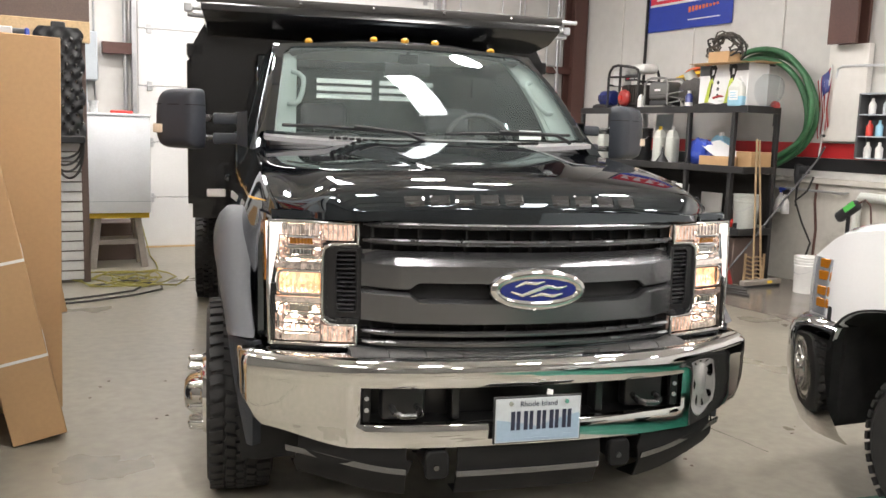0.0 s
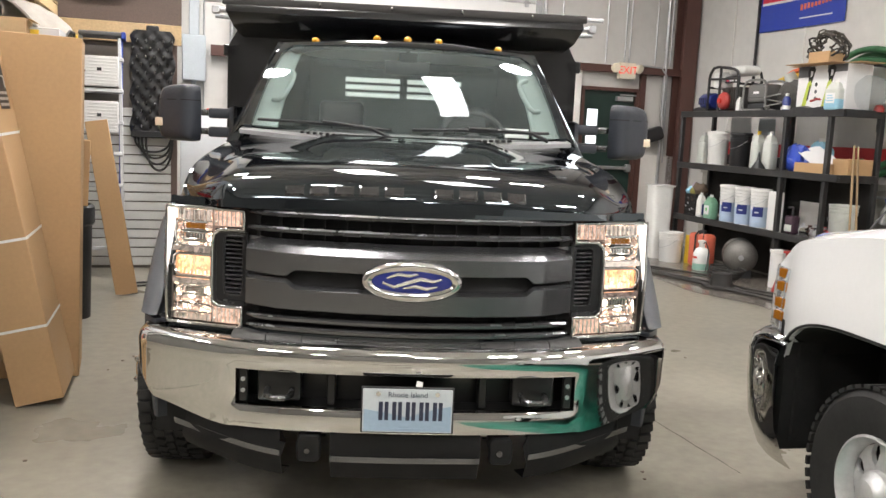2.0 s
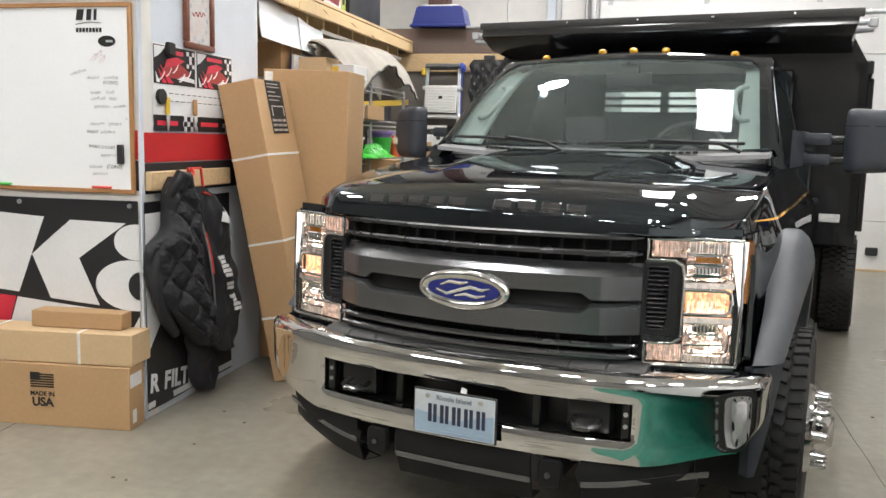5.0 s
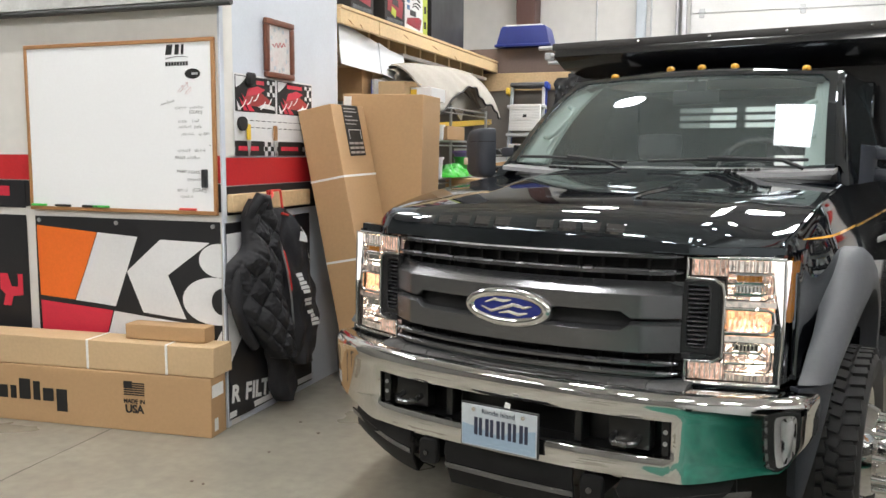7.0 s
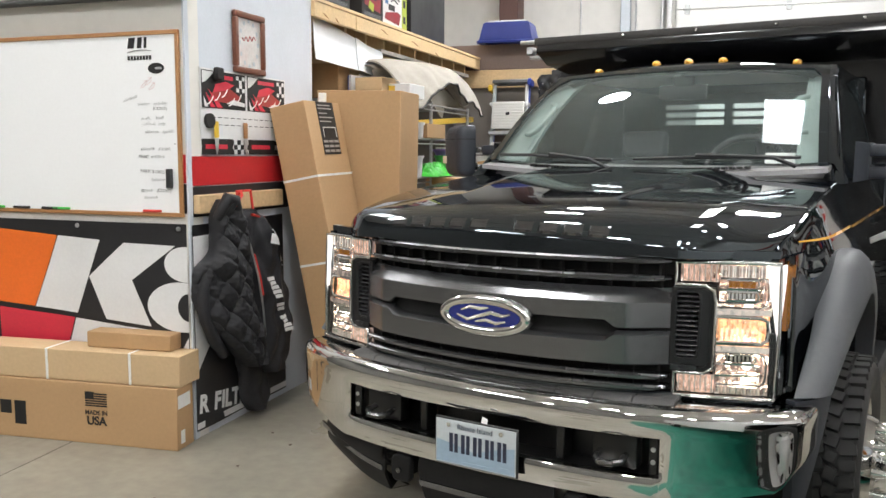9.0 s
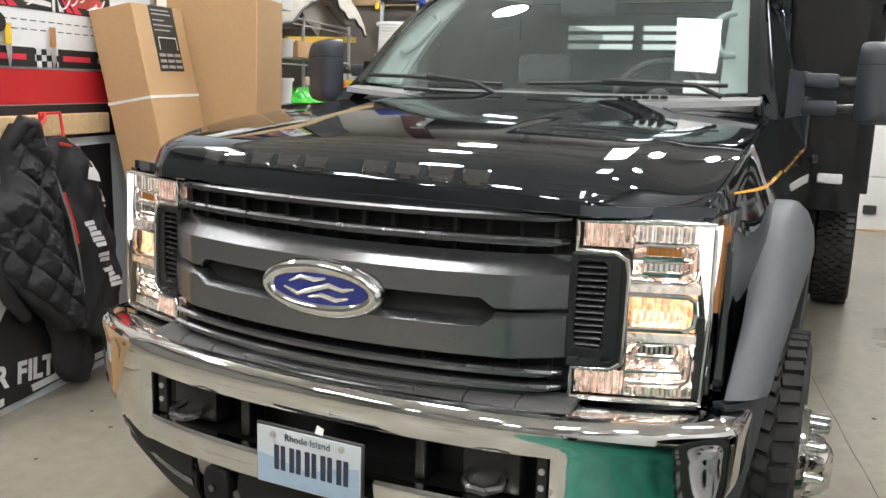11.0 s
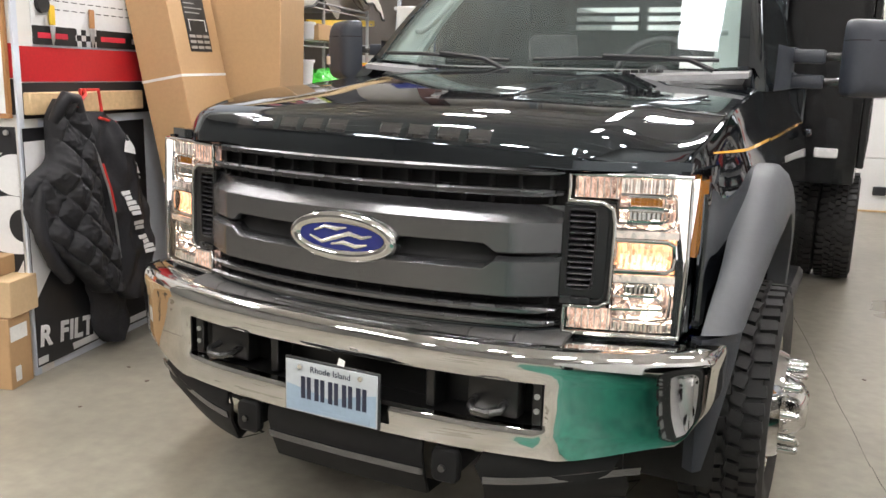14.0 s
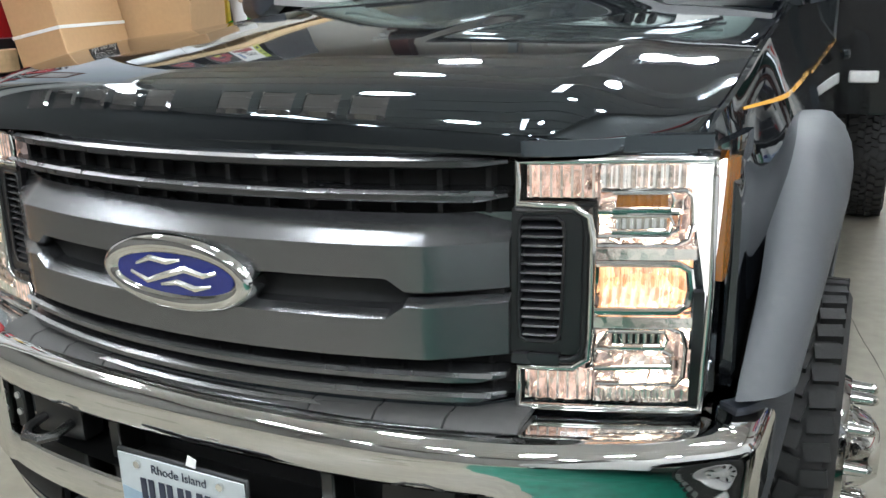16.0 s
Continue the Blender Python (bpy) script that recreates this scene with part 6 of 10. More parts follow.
def pk_wheel(x, s, y):
    m = pose(x, y, 0.368, 0, 90 * s, 0) @ Matrix.Scale(0.905, 4)
    bm = bmesh.new()
    lathe(bm, [(0.21, -0.1), (0.3, -0.125), (0.36, -0.125), (0.392, -0.1), (0.4, -0.05), (0.4, 0.05), (0.392, 0.1), (0.36, 0.125), (0.3, 0.127), (0.215, 0.1)], 56, m)
    t = part("wheel", bm, RUBBER, pk, "black all-terrain tyre on a silver wheel", smooth=30)
    bm = bmesh.new()
    for k in range(48):
        for z0, z1, o in ((-0.11, -0.03, 0.5), (-0.025, 0.03, 0), (0.035, 0.118, 0.5)):
            box(bm, (0.39, -0.018, z0), (0.405, 0.018, z1), 0, 1, m @ pose(0, 0, 0, 0, 0, 360 * (k + o) / 48))
    part("tread", bm, RUBBER, t, kind="stuff")
    # pale raised sidewall marks as plain bars
    for k in range(7):
        part("sidewall_mark", boxed((0.305, -0.02, 0.1265), (0.352, 0.02, 0.1305), 0.004, 1, m @ pose(0, 0, 0, 0, 0, 200 + k * 11)), SIDEWALL, t)
    bm = bmesh.new()
    lathe(bm, [(0.2, 0.02), (0.205, 0.09), (0.218, 0.112), (0.208, 0.116), (0.195, 0.1), (0.185, 0.05)], 48, m)
    for k in range(8):
        a0 = 45 * k
        for sp in (-1, 1):
            rows = [[Vector((r * math.cos(radians(a0 + sp * d)), r * math.sin(radians(a0 + sp * d)), z)) for d in (0, w)] for r, w, z in ((0.06, 22.4, 0.07), (0.1, 21, 0.075), (0.12, 15, 0.072), (0.15, 12.5, 0.065), (0.172, 16, 0.058), (0.186, 22.4, 0.05))]
            slab(bm, [[m @ p for p in r] for r in rows], m.to_3x3() @ Vector((0, 0, -0.02)))
    lathe(bm, [(0.085, 0.07), (0.082, 0.1), (0.06, 0.115), (0.052, 0.14), (0.03, 0.15), (0.0, 0.152)], 24, m)
    part("brake_disc", lathe(bmesh.new(), [(0.0, 0.0), (0.182, 0.0), (0.182, -0.03), (0.0, -0.03)], 32, m), WELL_BLACK, t, "dark brake disc behind the wheel")
    rim = part("rim", bm, SILVER, t, "silver spoked wheel", smooth=40)
    for k in range(8):
        a = 2 * math.pi * k / 8 + 0.3
        part("lug_nut", cyl(bmesh.new(), (0.07 * math.cos(a), 0.07 * math.sin(a), 0.075), (0.07 * math.cos(a), 0.07 * math.sin(a), 0.1), 0.012, 0.01, 8, m=m), CHROME, t)


for y in (WC[0], -4.5):
    pk_wheel(0.165, -1, y)
    pk_wheel(PW - 0.165, 1, y)

# ---- the office block and storage on the left ----
OU, OV, OE = -1.92, 1.155, 2.545
bm = bmesh.new()
box(bm, (U0, OV, 0), (OU, OV + 0.12, 2.9))
office = structure("wall_office_front", bm, WALL_WHITE, "white office partition with red and black stripes", "wall")
for z0, z1, mt in ((1.38, 1.53, STRIPE_RED), (1.22, 1.376, STRIPE_BLACK)):
    part("stripe", boxed((U0, OV - 0.004, z0), (OU - 0.002, OV - 0.001, z1)), mt, office)
bm = bmesh.new()
box(bm, (OU - 0.12, OV + 0.12, 0), (OU, OE, 2.9))
box(bm, (OU - 0.01, OV - 0.006, 0), (OU + 0.004, OV + 0.03, 2.9), 0.002)
oside = structure("wall_office_side", bm, OFFICE_BLUE, "pale blue-white office side wall with stripes", "wall")
for z0, z1, mt in ((1.365, 1.52, STRIPE_RED), (1.2, 1.36, STRIPE_BLACK)):
    part("stripe", boxed((OU + 0.001, OV + 0.03, z0), (OU + 0.004, OE, z1)), mt, oside)
bm = bmesh.new()
box(bm, (U0, OE - 0.12, 0), (OU - 0.12, OE, 2.9))
box(bm, (U0, OV, 2.9), (OU, OE, 3.0))
structure("wall_office_back", bm, WALL_WHITE, "plain back wall and lid of the office block", "wall")
bm = bmesh.new()
cyl(bm, (U0, OV - 0.06, 2.345), (-1.8, OV - 0.06, 2.335), 0.017, seg=12)
box(bm, (U0, OV - 0.05, 2.33), (-1.86, OV - 0.004, 2.352))
structure("rail", bm, material("dark_rail", (0.05, 0.05, 0.05), 0.5, vary=0.2), "dark steel rail along the office front", "rail")
bm = bmesh.new()
rows = [[Vector((u, OV - 0.03 - 0.012 * (1 if k % 4 < 2 else 0), z)) for k, u in enumerate(spread(-5.6, -1.84, 112))] for z in (2.36, 2.56)]
slab(bm, rows, (0, 0.004, 0))
box(bm, (-5.6, OV - 0.075, 2.356), (-1.84, OV - 0.004, 2.368))
structure("trim", bm, material("ribbed_sheet", (0.55, 0.55, 0.53), 0.4, metal=0.2, vary=0.12, scale=3), "pale ribbed steel trim above the rail", "trim")

# whiteboard
wb = thing("whiteboard", "large whiteboard in an oak frame with handwritten notes", "whiteboard", ROOM @ pose(-2.605, OV - 0.004, 1.685))
W2, H2 = 0.64, 0.46
bm = boxed((-W2, -0.014, -H2), (W2, 0, H2))
part("panel", bm, WHITEBOARD, wb)
for a, b in (((-W2 - 0.02, -0.022, H2), (W2 + 0.02, 0, H2 + 0.022)), ((-W2 - 0.02, -0.022, -H2 - 0.022), (W2 + 0.02, 0, -H2)), ((-W2 - 0.02, -0.022, -H2), (-W2, 0, H2)), ((W2, -0.022, -H2), (W2 + 0.02, 0, H2))):
    part("frame", boxed(a, b, 0.003), OAK, wb)
rng = random.Random(4)
for z, x0, x1 in ((0.125, 0.31, 0.4), (0.105, 0.4, 0.48), (0.105, 0.5, 0.6), (0.03, 0.42, 0.49), (0.032, 0.51, 0.56), (-0.001, 0.42, 0.51), (-0.001, 0.525, 0.58), (-0.04, 0.44, 0.53), (-0.04, 0.55, 0.63), (-0.13, 0.41, 0.5), (-0.13, 0.52, 0.6), (-0.17, 0.47, 0.56), (-0.29, 0.47, 0.57), (-0.35, 0.4, 0.48), (-0.385, 0.42, 0.51)):
    n, x, slope = int((x1 - x0) / 0.0125), x0, 0.25 if x0 == 0.31 else 0.03
    bm = bmesh.new()
    for k in range(n):  # one small loop or stroke for each letter that cannot be read
        x, zb, h = x0 + k * 0.0125, z + slope * (k * 0.0125) - 0.006, rng.uniform(0.011, 0.018)
        tube(bm, [Vector((x + rng.uniform(-0.001, 0.002), -0.0148, zb)), Vector((x + rng.uniform(0, 0.003), -0.0148, zb + h)), Vector((x + 0.006, -0.0148, zb + h * rng.uniform(0.3, 1))), Vector((x + 0.008, -0.0148, zb + rng.uniform(0, 0.4) * h))], 0.0007, 4)
    part("note_line", bm, INK, wb, "scrawl of handwriting", kind="stuff")
for text, x, z, size in (("(CONT)", 0.535, 0.082, 0.024), ("PAINT", 0.425, -0.168, 0.024), ("PAINT 2 CARS", 0.475, -0.245, 0.024), ("(CONT)", 0.545, -0.345, 0.026)):
    words("note_word", text, size, INK, wb, pose(x, -0.0142, z, 90, 2), 0.0004)
part("note_dot", ball(bmesh.new(), (0.622, -0.0145, -0.1), 0.003, seg=8), INK, wb)
for x, w in ((0.345, 0.05), (0.405, 0.034), (0.448, 0.02)):
    part("corner_mark", prism(bmesh.new(), [(x, 0.395), (x + w * 0.8, 0.395), (x + w, 0.45), (x + w * 0.2, 0.45)], 0.0015, pose(0, -0.0142, 0, 90)), INK, wb, "plain black mark")
part("corner_mark", tube(bmesh.new(), [Vector((x, -0.0152, 0.373 + 0.012 * math.sin((x - 0.34) * 17))) for x in spread(0.345, 0.49, 12)], 0.0018, 4), INK, wb, "curved line mark")
for k in range(8):
    part("corner_mark", boxed((0.345 + 0.019 * k, -0.0155, 0.335), (0.359 + 0.019 * k, -0.0142, 0.357)), INK, wb, "plain black mark")
part("sticker", prism(bmesh.new(), [(0.52 + 0.05 * math.cos(a), 0.29 + 0.028 * math.sin(a)) for a in spread(0, 5.9, 20)], 0.0015, pose(0, -0.0142, 0, 90)), INK, wb, "black oval sticker")
part("sticker_mark", boxed((0.515, -0.0165, 0.284), (0.555, -0.0158, 0.296)), GALV, wb)
part("eraser", boxed((0.575, -0.04, -0.33), (0.605, -0.0142, -0.23), 0.003), DARK_PLASTIC, wb, "black felt eraser")
for x, z in ((0.44, 0.21), (0.47, 0.225), (0.49, 0.2)):
    part("faint_mark", tube(bmesh.new(), [Vector((x + 0.02 * math.sin(9 * t), -0.0152, z + 0.02 * math.cos(7 * t))) for t in spread(0, 1, 9)], 0.0012, 4), material("faded_red_ink", (0.75, 0.55, 0.55), 0.5) if x == 0.44 else bpy.data.materials["faded_red_ink"], wb, "faded red scribble")
for x, mt in ((-0.58, GREEN_PLASTIC), (-0.4, INK), (-0.2, INK), (-0.12, GREEN_PLASTIC), (0.48, RED_PLASTIC)):
    bm = cyl(bmesh.new(), (x - 0.06, -0.026, -H2 + 0.008), (x + 0.05, -0.026, -H2 + 0.008), 0.007, seg=10)
    part("marker_pen", bm, mt, wb, "marker pen on the tray")

# banners under the board: plain coloured shapes
bn = thing("banner", "vinyl banner with large black, white, orange and red shapes", "banner", ROOM @ pose(-3.24, OV - 0.006, 0.0))
wv = lambda x, z: -0.006 - 0.006 * math.sin(7 * x + 2 * z)
bm = bmesh.new()
slab(bm, [[Vector((x, wv(x, z), z)) for x in spread(0, 1.3, 28)] for z in spread(0.05, 1.165, 16)], (0, 0.003, 0))
part("sheet", bm, VINYL_BLACK, bn, "black vinyl sheet")


def flat_shape(name, poly, mat, parent, wave, label="", lift=0.0025):
    """A thin coloured shape that follows a waving sheet."""
    bm = bmesh.new()
    vs = [bm.verts.new((x, 0, z)) for x, z in poly]
    bm.faces.new(vs)
    bm.normal_update()
    bmesh.ops.triangulate(bm, faces=bm.faces[:])
    bmesh.ops.subdivide_edges(bm, edges=bm.edges[:], cuts=5, use_grid_fill=True)
    bmesh.ops.triangulate(bm, faces=bm.faces[:])
    for v in bm.verts:
        v.co.y = wave(v.co.x, v.co.z) - lift
    return part(name, bm, mat, parent, label)


flat_shape("shape", [(0.01, 1.11), (0.45, 1.08), (0.275, 0.67), (0.02, 0.685)], VINYL_ORANGE, bn, wv, "orange shape")
flat_shape("shape", [(0.02, 0.655), (0.55, 0.622), (0.4, 0.18), (0.03, 0.18)], VINYL_RED, bn, wv, "red shape")
flat_shape("shape", [(0.456, 1.08), (0.75, 1.065), (0.57, 0.648), (0.279, 0.668)], VINYL_WHITE, bn, wv, "white slanted shape")
flat_shape("shape", [(0.558, 0.62), (1.077, 0.585), (1.16, 0.4), (1.16, 0.18), (0.41, 0.18)], VINYL_WHITE, bn, wv, "white shape")
flat_shape("shape", [(0.908, 1.055), (1.23, 1.048), (0.954, 0.853), (1.07, 0.606), (0.772, 0.627), (0.664, 0.86)], VINYL_WHITE, bn, wv, "white arrow-like shape")
lobe = lambda cx, cz, rx, rz: [(1.305, cz + rz * math.sqrt(max(0, 1 - ((1.305 - cx) / rx) ** 2)))] + [(cx + rx * math.cos(a), cz + rz * math.sin(a)) for a in spread(1.2, 5.08, 18) if cx + rx * math.cos(a) < 1.3] + [(1.305, cz - rz * math.sqrt(max(0, 1 - ((1.305 - cx) / rx) ** 2)))]
flat_shape("shape", lobe(1.29, 0.95, 0.13, 0.095), VINYL_WHITE, bn, wv, "white curved shape", 0.0035)
flat_shape("shape", lobe(1.26, 0.72, 0.21, 0.135), VINYL_WHITE, bn, wv, "white curved shape", 0.004)
flat_shape("shape", lobe(1.31, 0.72, 0.07, 0.075), VINYL_BLACK, bn, wv, "black curved shape", 0.006)
flat_shape("shape", [(1.22, 0.42), (1.3, 0.56), (1.3, 0.2), (1.18, 0.2)], VINYL_WHITE, bn, wv, "white shape")
for x, z in ((0.6, 1.14), (0.03, 1.14), (1.26, 1.14)):
    part("grommet", cyl(bmesh.new(), (x, -0.016, z), (x, -0.006, z), 0.012, seg=12), GALV, bn, "metal grommet")
sb = thing("banner", "black vinyl banner end wrapped round the office corner", "banner", ROOM @ pose(OU + 0.006, OV, 0))
wv2 = lambda x, z: -0.004 - 0.004 * math.sin(9 * x + z)
SIDE = pose(0, 0, 0, 0, 0, 90)
bm = bmesh.new()
slab(bm, [[SIDE @ Vector((x, wv2(x, z), z)) for x in spread(0, 0.95, 20)] for z in spread(0.04, 1.16, 12)], (-0.002, 0, 0))
part("sheet", bm, VINYL_BLACK, sb)
bm = bmesh.new()
slab(bm, [[SIDE @ Vector((x, wv2(x, z) - 0.002, z)) for x in (0.0, 0.95)] for z in (0.05, 0.085)], (-0.001, 0, 0))
prism(bm, [(0.0, 1.1), (0.34, 1.1), (0.22, 0.6), (0.0, 0.35)], 0.001, SIDE @ pose(0, -0.009, 0, 90))
part("edging", bm, VINYL_WHITE, sb, "white edging and shape")
for k, ch in enumerate("R FILTERS"):
    if ch != " ":
        words("banner_letter", ch, 0.135, VINYL_WHITE, sb, SIDE @ pose(0.055 + (0, 0, 0.13, 0.185, 0.235, 0.31, 0.385, 0.465, 0.545)[k], -0.011, 0.178 - 0.122 * (0, 0, 0.13, 0.185, 0.235, 0.31, 0.385, 0.465, 0.545)[k], 90, 7), 0.0005, "", 0.0055)
b2 = thing("banner", "black vinyl banner with a red mark", "banner", ROOM @ pose(-4.75, OV - 0.006, 0.0))
bm = bmesh.new()
slab(bm, [[Vector((x, wv(x, z), z)) for x in spread(0, 1.43, 20)] for z in spread(0.3, 1.165, 12)], (0, 0.003, 0))
part("sheet", bm, VINYL_BLACK, b2)
flat_shape("shape", [(1.2, 0.8), (1.26, 0.8), (1.29, 0.72), (1.34, 0.72), (1.34, 0.8), (1.38, 0.8), (1.38, 0.67), (1.3, 0.66), (1.28, 0.6), (1.22, 0.6), (1.24, 0.67), (1.2, 0.7)], VINYL_RED, b2, wv, "red mark")
b3 = thing("sign", "small black sign with a red and white mark", "sign", ROOM @ pose(-3.44, OV - 0.004, 1.29))
part("sheet", boxed((-0.2, -0.004, -0.08), (0.12, 0, 0.08)), VINYL_BLACK, b3)
part("mark", boxed((-0.09, -0.006, -0.01), (0.0, -0.004, 0.05)), VINYL_RED, b3)

# picture, calendar poster, coat rail on the side wall
SW = ROOM @ pose(OU + 0.004, 0, 0, 0, 0, 90)  # x runs along v, facing +u
pf = thing("picture_frame", "small framed print in a carved brown wooden frame", "picture", SW @ pose(1.745, 0, 2.163))
fw, fh = 0.16, 0.172
part("print", boxed((-fw + 0.02, -0.012, -fh + 0.02), (fw - 0.02, -0.001, fh - 0.02)), material("faded_print", (0.62, 0.6, 0.58), 0.3, vary=0.15, scale=9, dirt=(0.5, 0.25, 0.24), dirt_amount=0.5), pf)
for a, b in (((-fw, -0.03, fh - 0.035), (fw, 0, fh)), ((-fw, -0.03, -fh), (fw, 0, -fh + 0.035)), ((-fw, -0.03, -fh + 0.035), (-fw + 0.035, 0, fh - 0.035)), ((fw - 0.035, -0.03, -fh + 0.035), (fw, 0, fh - 0.035))):
    part("frame", boxed(a, b, 0.008, 2), material("carved_frame_wood", (0.16, 0.055, 0.03), 0.4, vary=0.2, scale=15), pf)
PRINT_RED = material("faint_red_print", (0.5, 0.12, 0.13), 0.4)
part("print_mark", tube(bmesh.new(), [Vector((x, -0.0128, 0.02 + 0.12 * (x + 0.07) + 0.014 * math.sin(150 * x) * (1 - (x / 0.1) ** 2))) for x in spread(-0.075, 0.075, 60)], 0.0028, 5), PRINT_RED, pf, "red squiggle of print")
for k in range(12):
    a = 2 * math.pi * k / 12
    part("print_mark", boxed((-0.009, -0.0135, -0.011), (0.009, -0.0122, 0.011), m=pose(0.097 * math.sin(a), 0, 0.128 * math.cos(a))), GREY_BOX, pf, "faded grey mark")
cal = thing("calendar", "long wall calendar with car pictures and a chequered strip", "calendar", SW @ pose(1.715, 0, 1.75) @ Matrix.Diagonal((1.15, 1, 1, 1)))
part("sheet", boxed((-0.39, -0.004, -0.22), (0.39, 0, 0.24)), VINYL_WHITE, cal)
for x in (-0.38, 0.01):
    part("car_picture", boxed((x, -0.006, 0.03), (x + 0.37, -0.0042, 0.23)), INK, cal, "dark picture of a car")
    bm = bmesh.new()
    prism(bm, [(x + 0.05, 0.07), (x + 0.3, 0.06), (x + 0.33, 0.1), (x + 0.22, 0.15), (x + 0.1, 0.13)], 0.001, pose(0, -0.0062, 0, 90))
    part("caption", boxed((x + 0.1, -0.0072, 0.19), (x + 0.26, -0.0062, 0.212)), VINYL_RED, cal)
    part("car_shape", bm, DULL_RED, cal, "red car shape")
    part("car_shape", prism(bmesh.new(), [(x + 0.09, 0.115), (x + 0.21, 0.135), (x + 0.27, 0.165), (x + 0.2, 0.18), (x + 0.11, 0.16)], 0.001, pose(0, -0.0068, 0, 90)), VINYL_RED, cal, "red car roof")
    for j in range(5):
        part("car_line", tube(bmesh.new(), [Vector((x + 0.04 + 0.06 * j + 0.05 * t, -0.0075, 0.05 + 0.022 * (j % 3) + 0.045 * t * t)) for t in spread(0, 1, 6)], 0.0035, 5), STRAP, cal, "pale highlight of the car")
    part("car_line", prism(bmesh.new(), [(x + 0.005, 0.225), (x + 0.1, 0.225), (x + 0.06, 0.19), (x + 0.03, 0.17), (x + 0.005, 0.16)], 0.001, pose(0, -0.0062, 0, 90)), VINYL_WHITE, cal, "pale corner of the picture")
    for q in range(3):
        part("highlight", prism(bmesh.new(), [(x + 0.02 + 0.05 * q, 0.035), (x + 0.05 + 0.06 * q, 0.035), (x + 0.012 + 0.02 * q, 0.09 + 0.02 * q)], 0.001, pose(0, -0.0068, 0, 90)), VINYL_RED if q else VINYL_WHITE, cal)
    for q in range(6):
        part("flag_check", boxed((x + 0.29 + 0.026 * (q % 3), -0.0072, 0.13 + 0.045 * (q // 3) + 0.022 * (q % 2)), (x + 0.313 + 0.026 * (q % 3), -0.0062, 0.152 + 0.045 * (q // 3) + 0.022 * (q % 2))), VINYL_WHITE, cal)
    bm = prism(bmesh.new(), [(x + 0.2, 0.06), (x + 0.36, 0.05), (x + 0.36, 0.07), (x + 0.26, 0.085)], 0.001, pose(0, -0.0075, 0, 90))
    part("highlight", bm, VINYL_WHITE, cal)
bm = bmesh.new()
for k in range(26):
    for r in range(3):
        if (k + r) % 2 == 0:
            box(bm, (-0.39 + 0.03 * k, -0.0055, -0.22 + 0.027 * r), (-0.36 + 0.03 * k, -0.0042, -0.193 + 0.027 * r))
part("chequer", bm, INK, cal, "black chequers")
for x in (-0.39, 0.01):
    part("caption_ground", boxed((x, -0.0062, -0.22), (x + 0.26, -0.0056, -0.135)), INK, cal)
    part("red_caption", boxed((x + 0.03, -0.007, -0.19), (x + 0.21, -0.0062, -0.165)), VINYL_RED, cal, "red caption bar")
bm = bmesh.new()
for x in spread(-0.36, 0.34, 14):
    for z in (-0.02, -0.06):
        box(bm, (x, -0.0052, z), (x + 0.035, -0.0042, z + 0.004))
part("day_marks", bm, INK, cal, kind="stuff")
for x, mt in ((-0.27, YELLOW_PLASTIC), (0.02, OAK)):
    k = thing("key_ring", "bunch of keys on a tag hung at the calendar", "keys", SW @ pose(1.66 + x, -0.008, 1.62))
    part("tag", boxed((-0.02, -0.014, -0.0), (0.02, -0.004, 0.09), 0.004), mt, k)
    bm = bmesh.new()
    for j in range(3):
        box(bm, (-0.02 + 0.014 * j, -0.014, -0.09 + 0.01 * j), (-0.01 + 0.014 * j, -0.008, 0.0), 0.002, 1, pose(0, 0, 0, 0, 8 * (j - 1), 0))
    part("keys", bm, GALV, k)
cm = thing("clip", "black bulldog clip holding the calendar", "clip", SW @ pose(1.42, -0.006, 1.97))
part("clip_body", boxed((-0.035, -0.03, -0.04), (0.035, 0, 0.03), 0.008), INK, cm)
hook = thing("gauge", "round black hook gauge on the calendar", "hook", SW @ pose(1.33, -0.006, 1.71))
part("dial", cyl(bmesh.new(), (0, -0.02, 0), (0, 0, 0), 0.04, seg=20), INK, hook)

rail = thing("coat_rail", "pale wooden coat board with red plastic hangers", "coat rack", SW @ pose(1.62, 0, 1.268))
part("board", boxed((-0.44, -0.04, -0.05), (0.44, -0.001, 0.05), 0.006), WOOD, rail)
bm = bmesh.new()
tube(bm, [(-0.16, -0.1, -0.02), (-0.16, -0.09, 0.06), (-0.02, -0.09, 0.06), (-0.02, -0.1, -0.02)], 0.008, 6)
tube(bm, [(-0.12, -0.05, 0.0), (-0.14, -0.1, 0.06), (-0.2, -0.15, 0.04), (-0.3, -0.17, -0.01)], 0.008, 6)
tube(bm, [(-0.02, -0.1, -0.02), (-0.04, -0.12, -0.08), (0.02, -0.15, -0.1), (-0.12, -0.16, -0.07)], 0.008, 6)
part("hanger", bm, RED_PLASTIC, rail, "red plastic hanger")


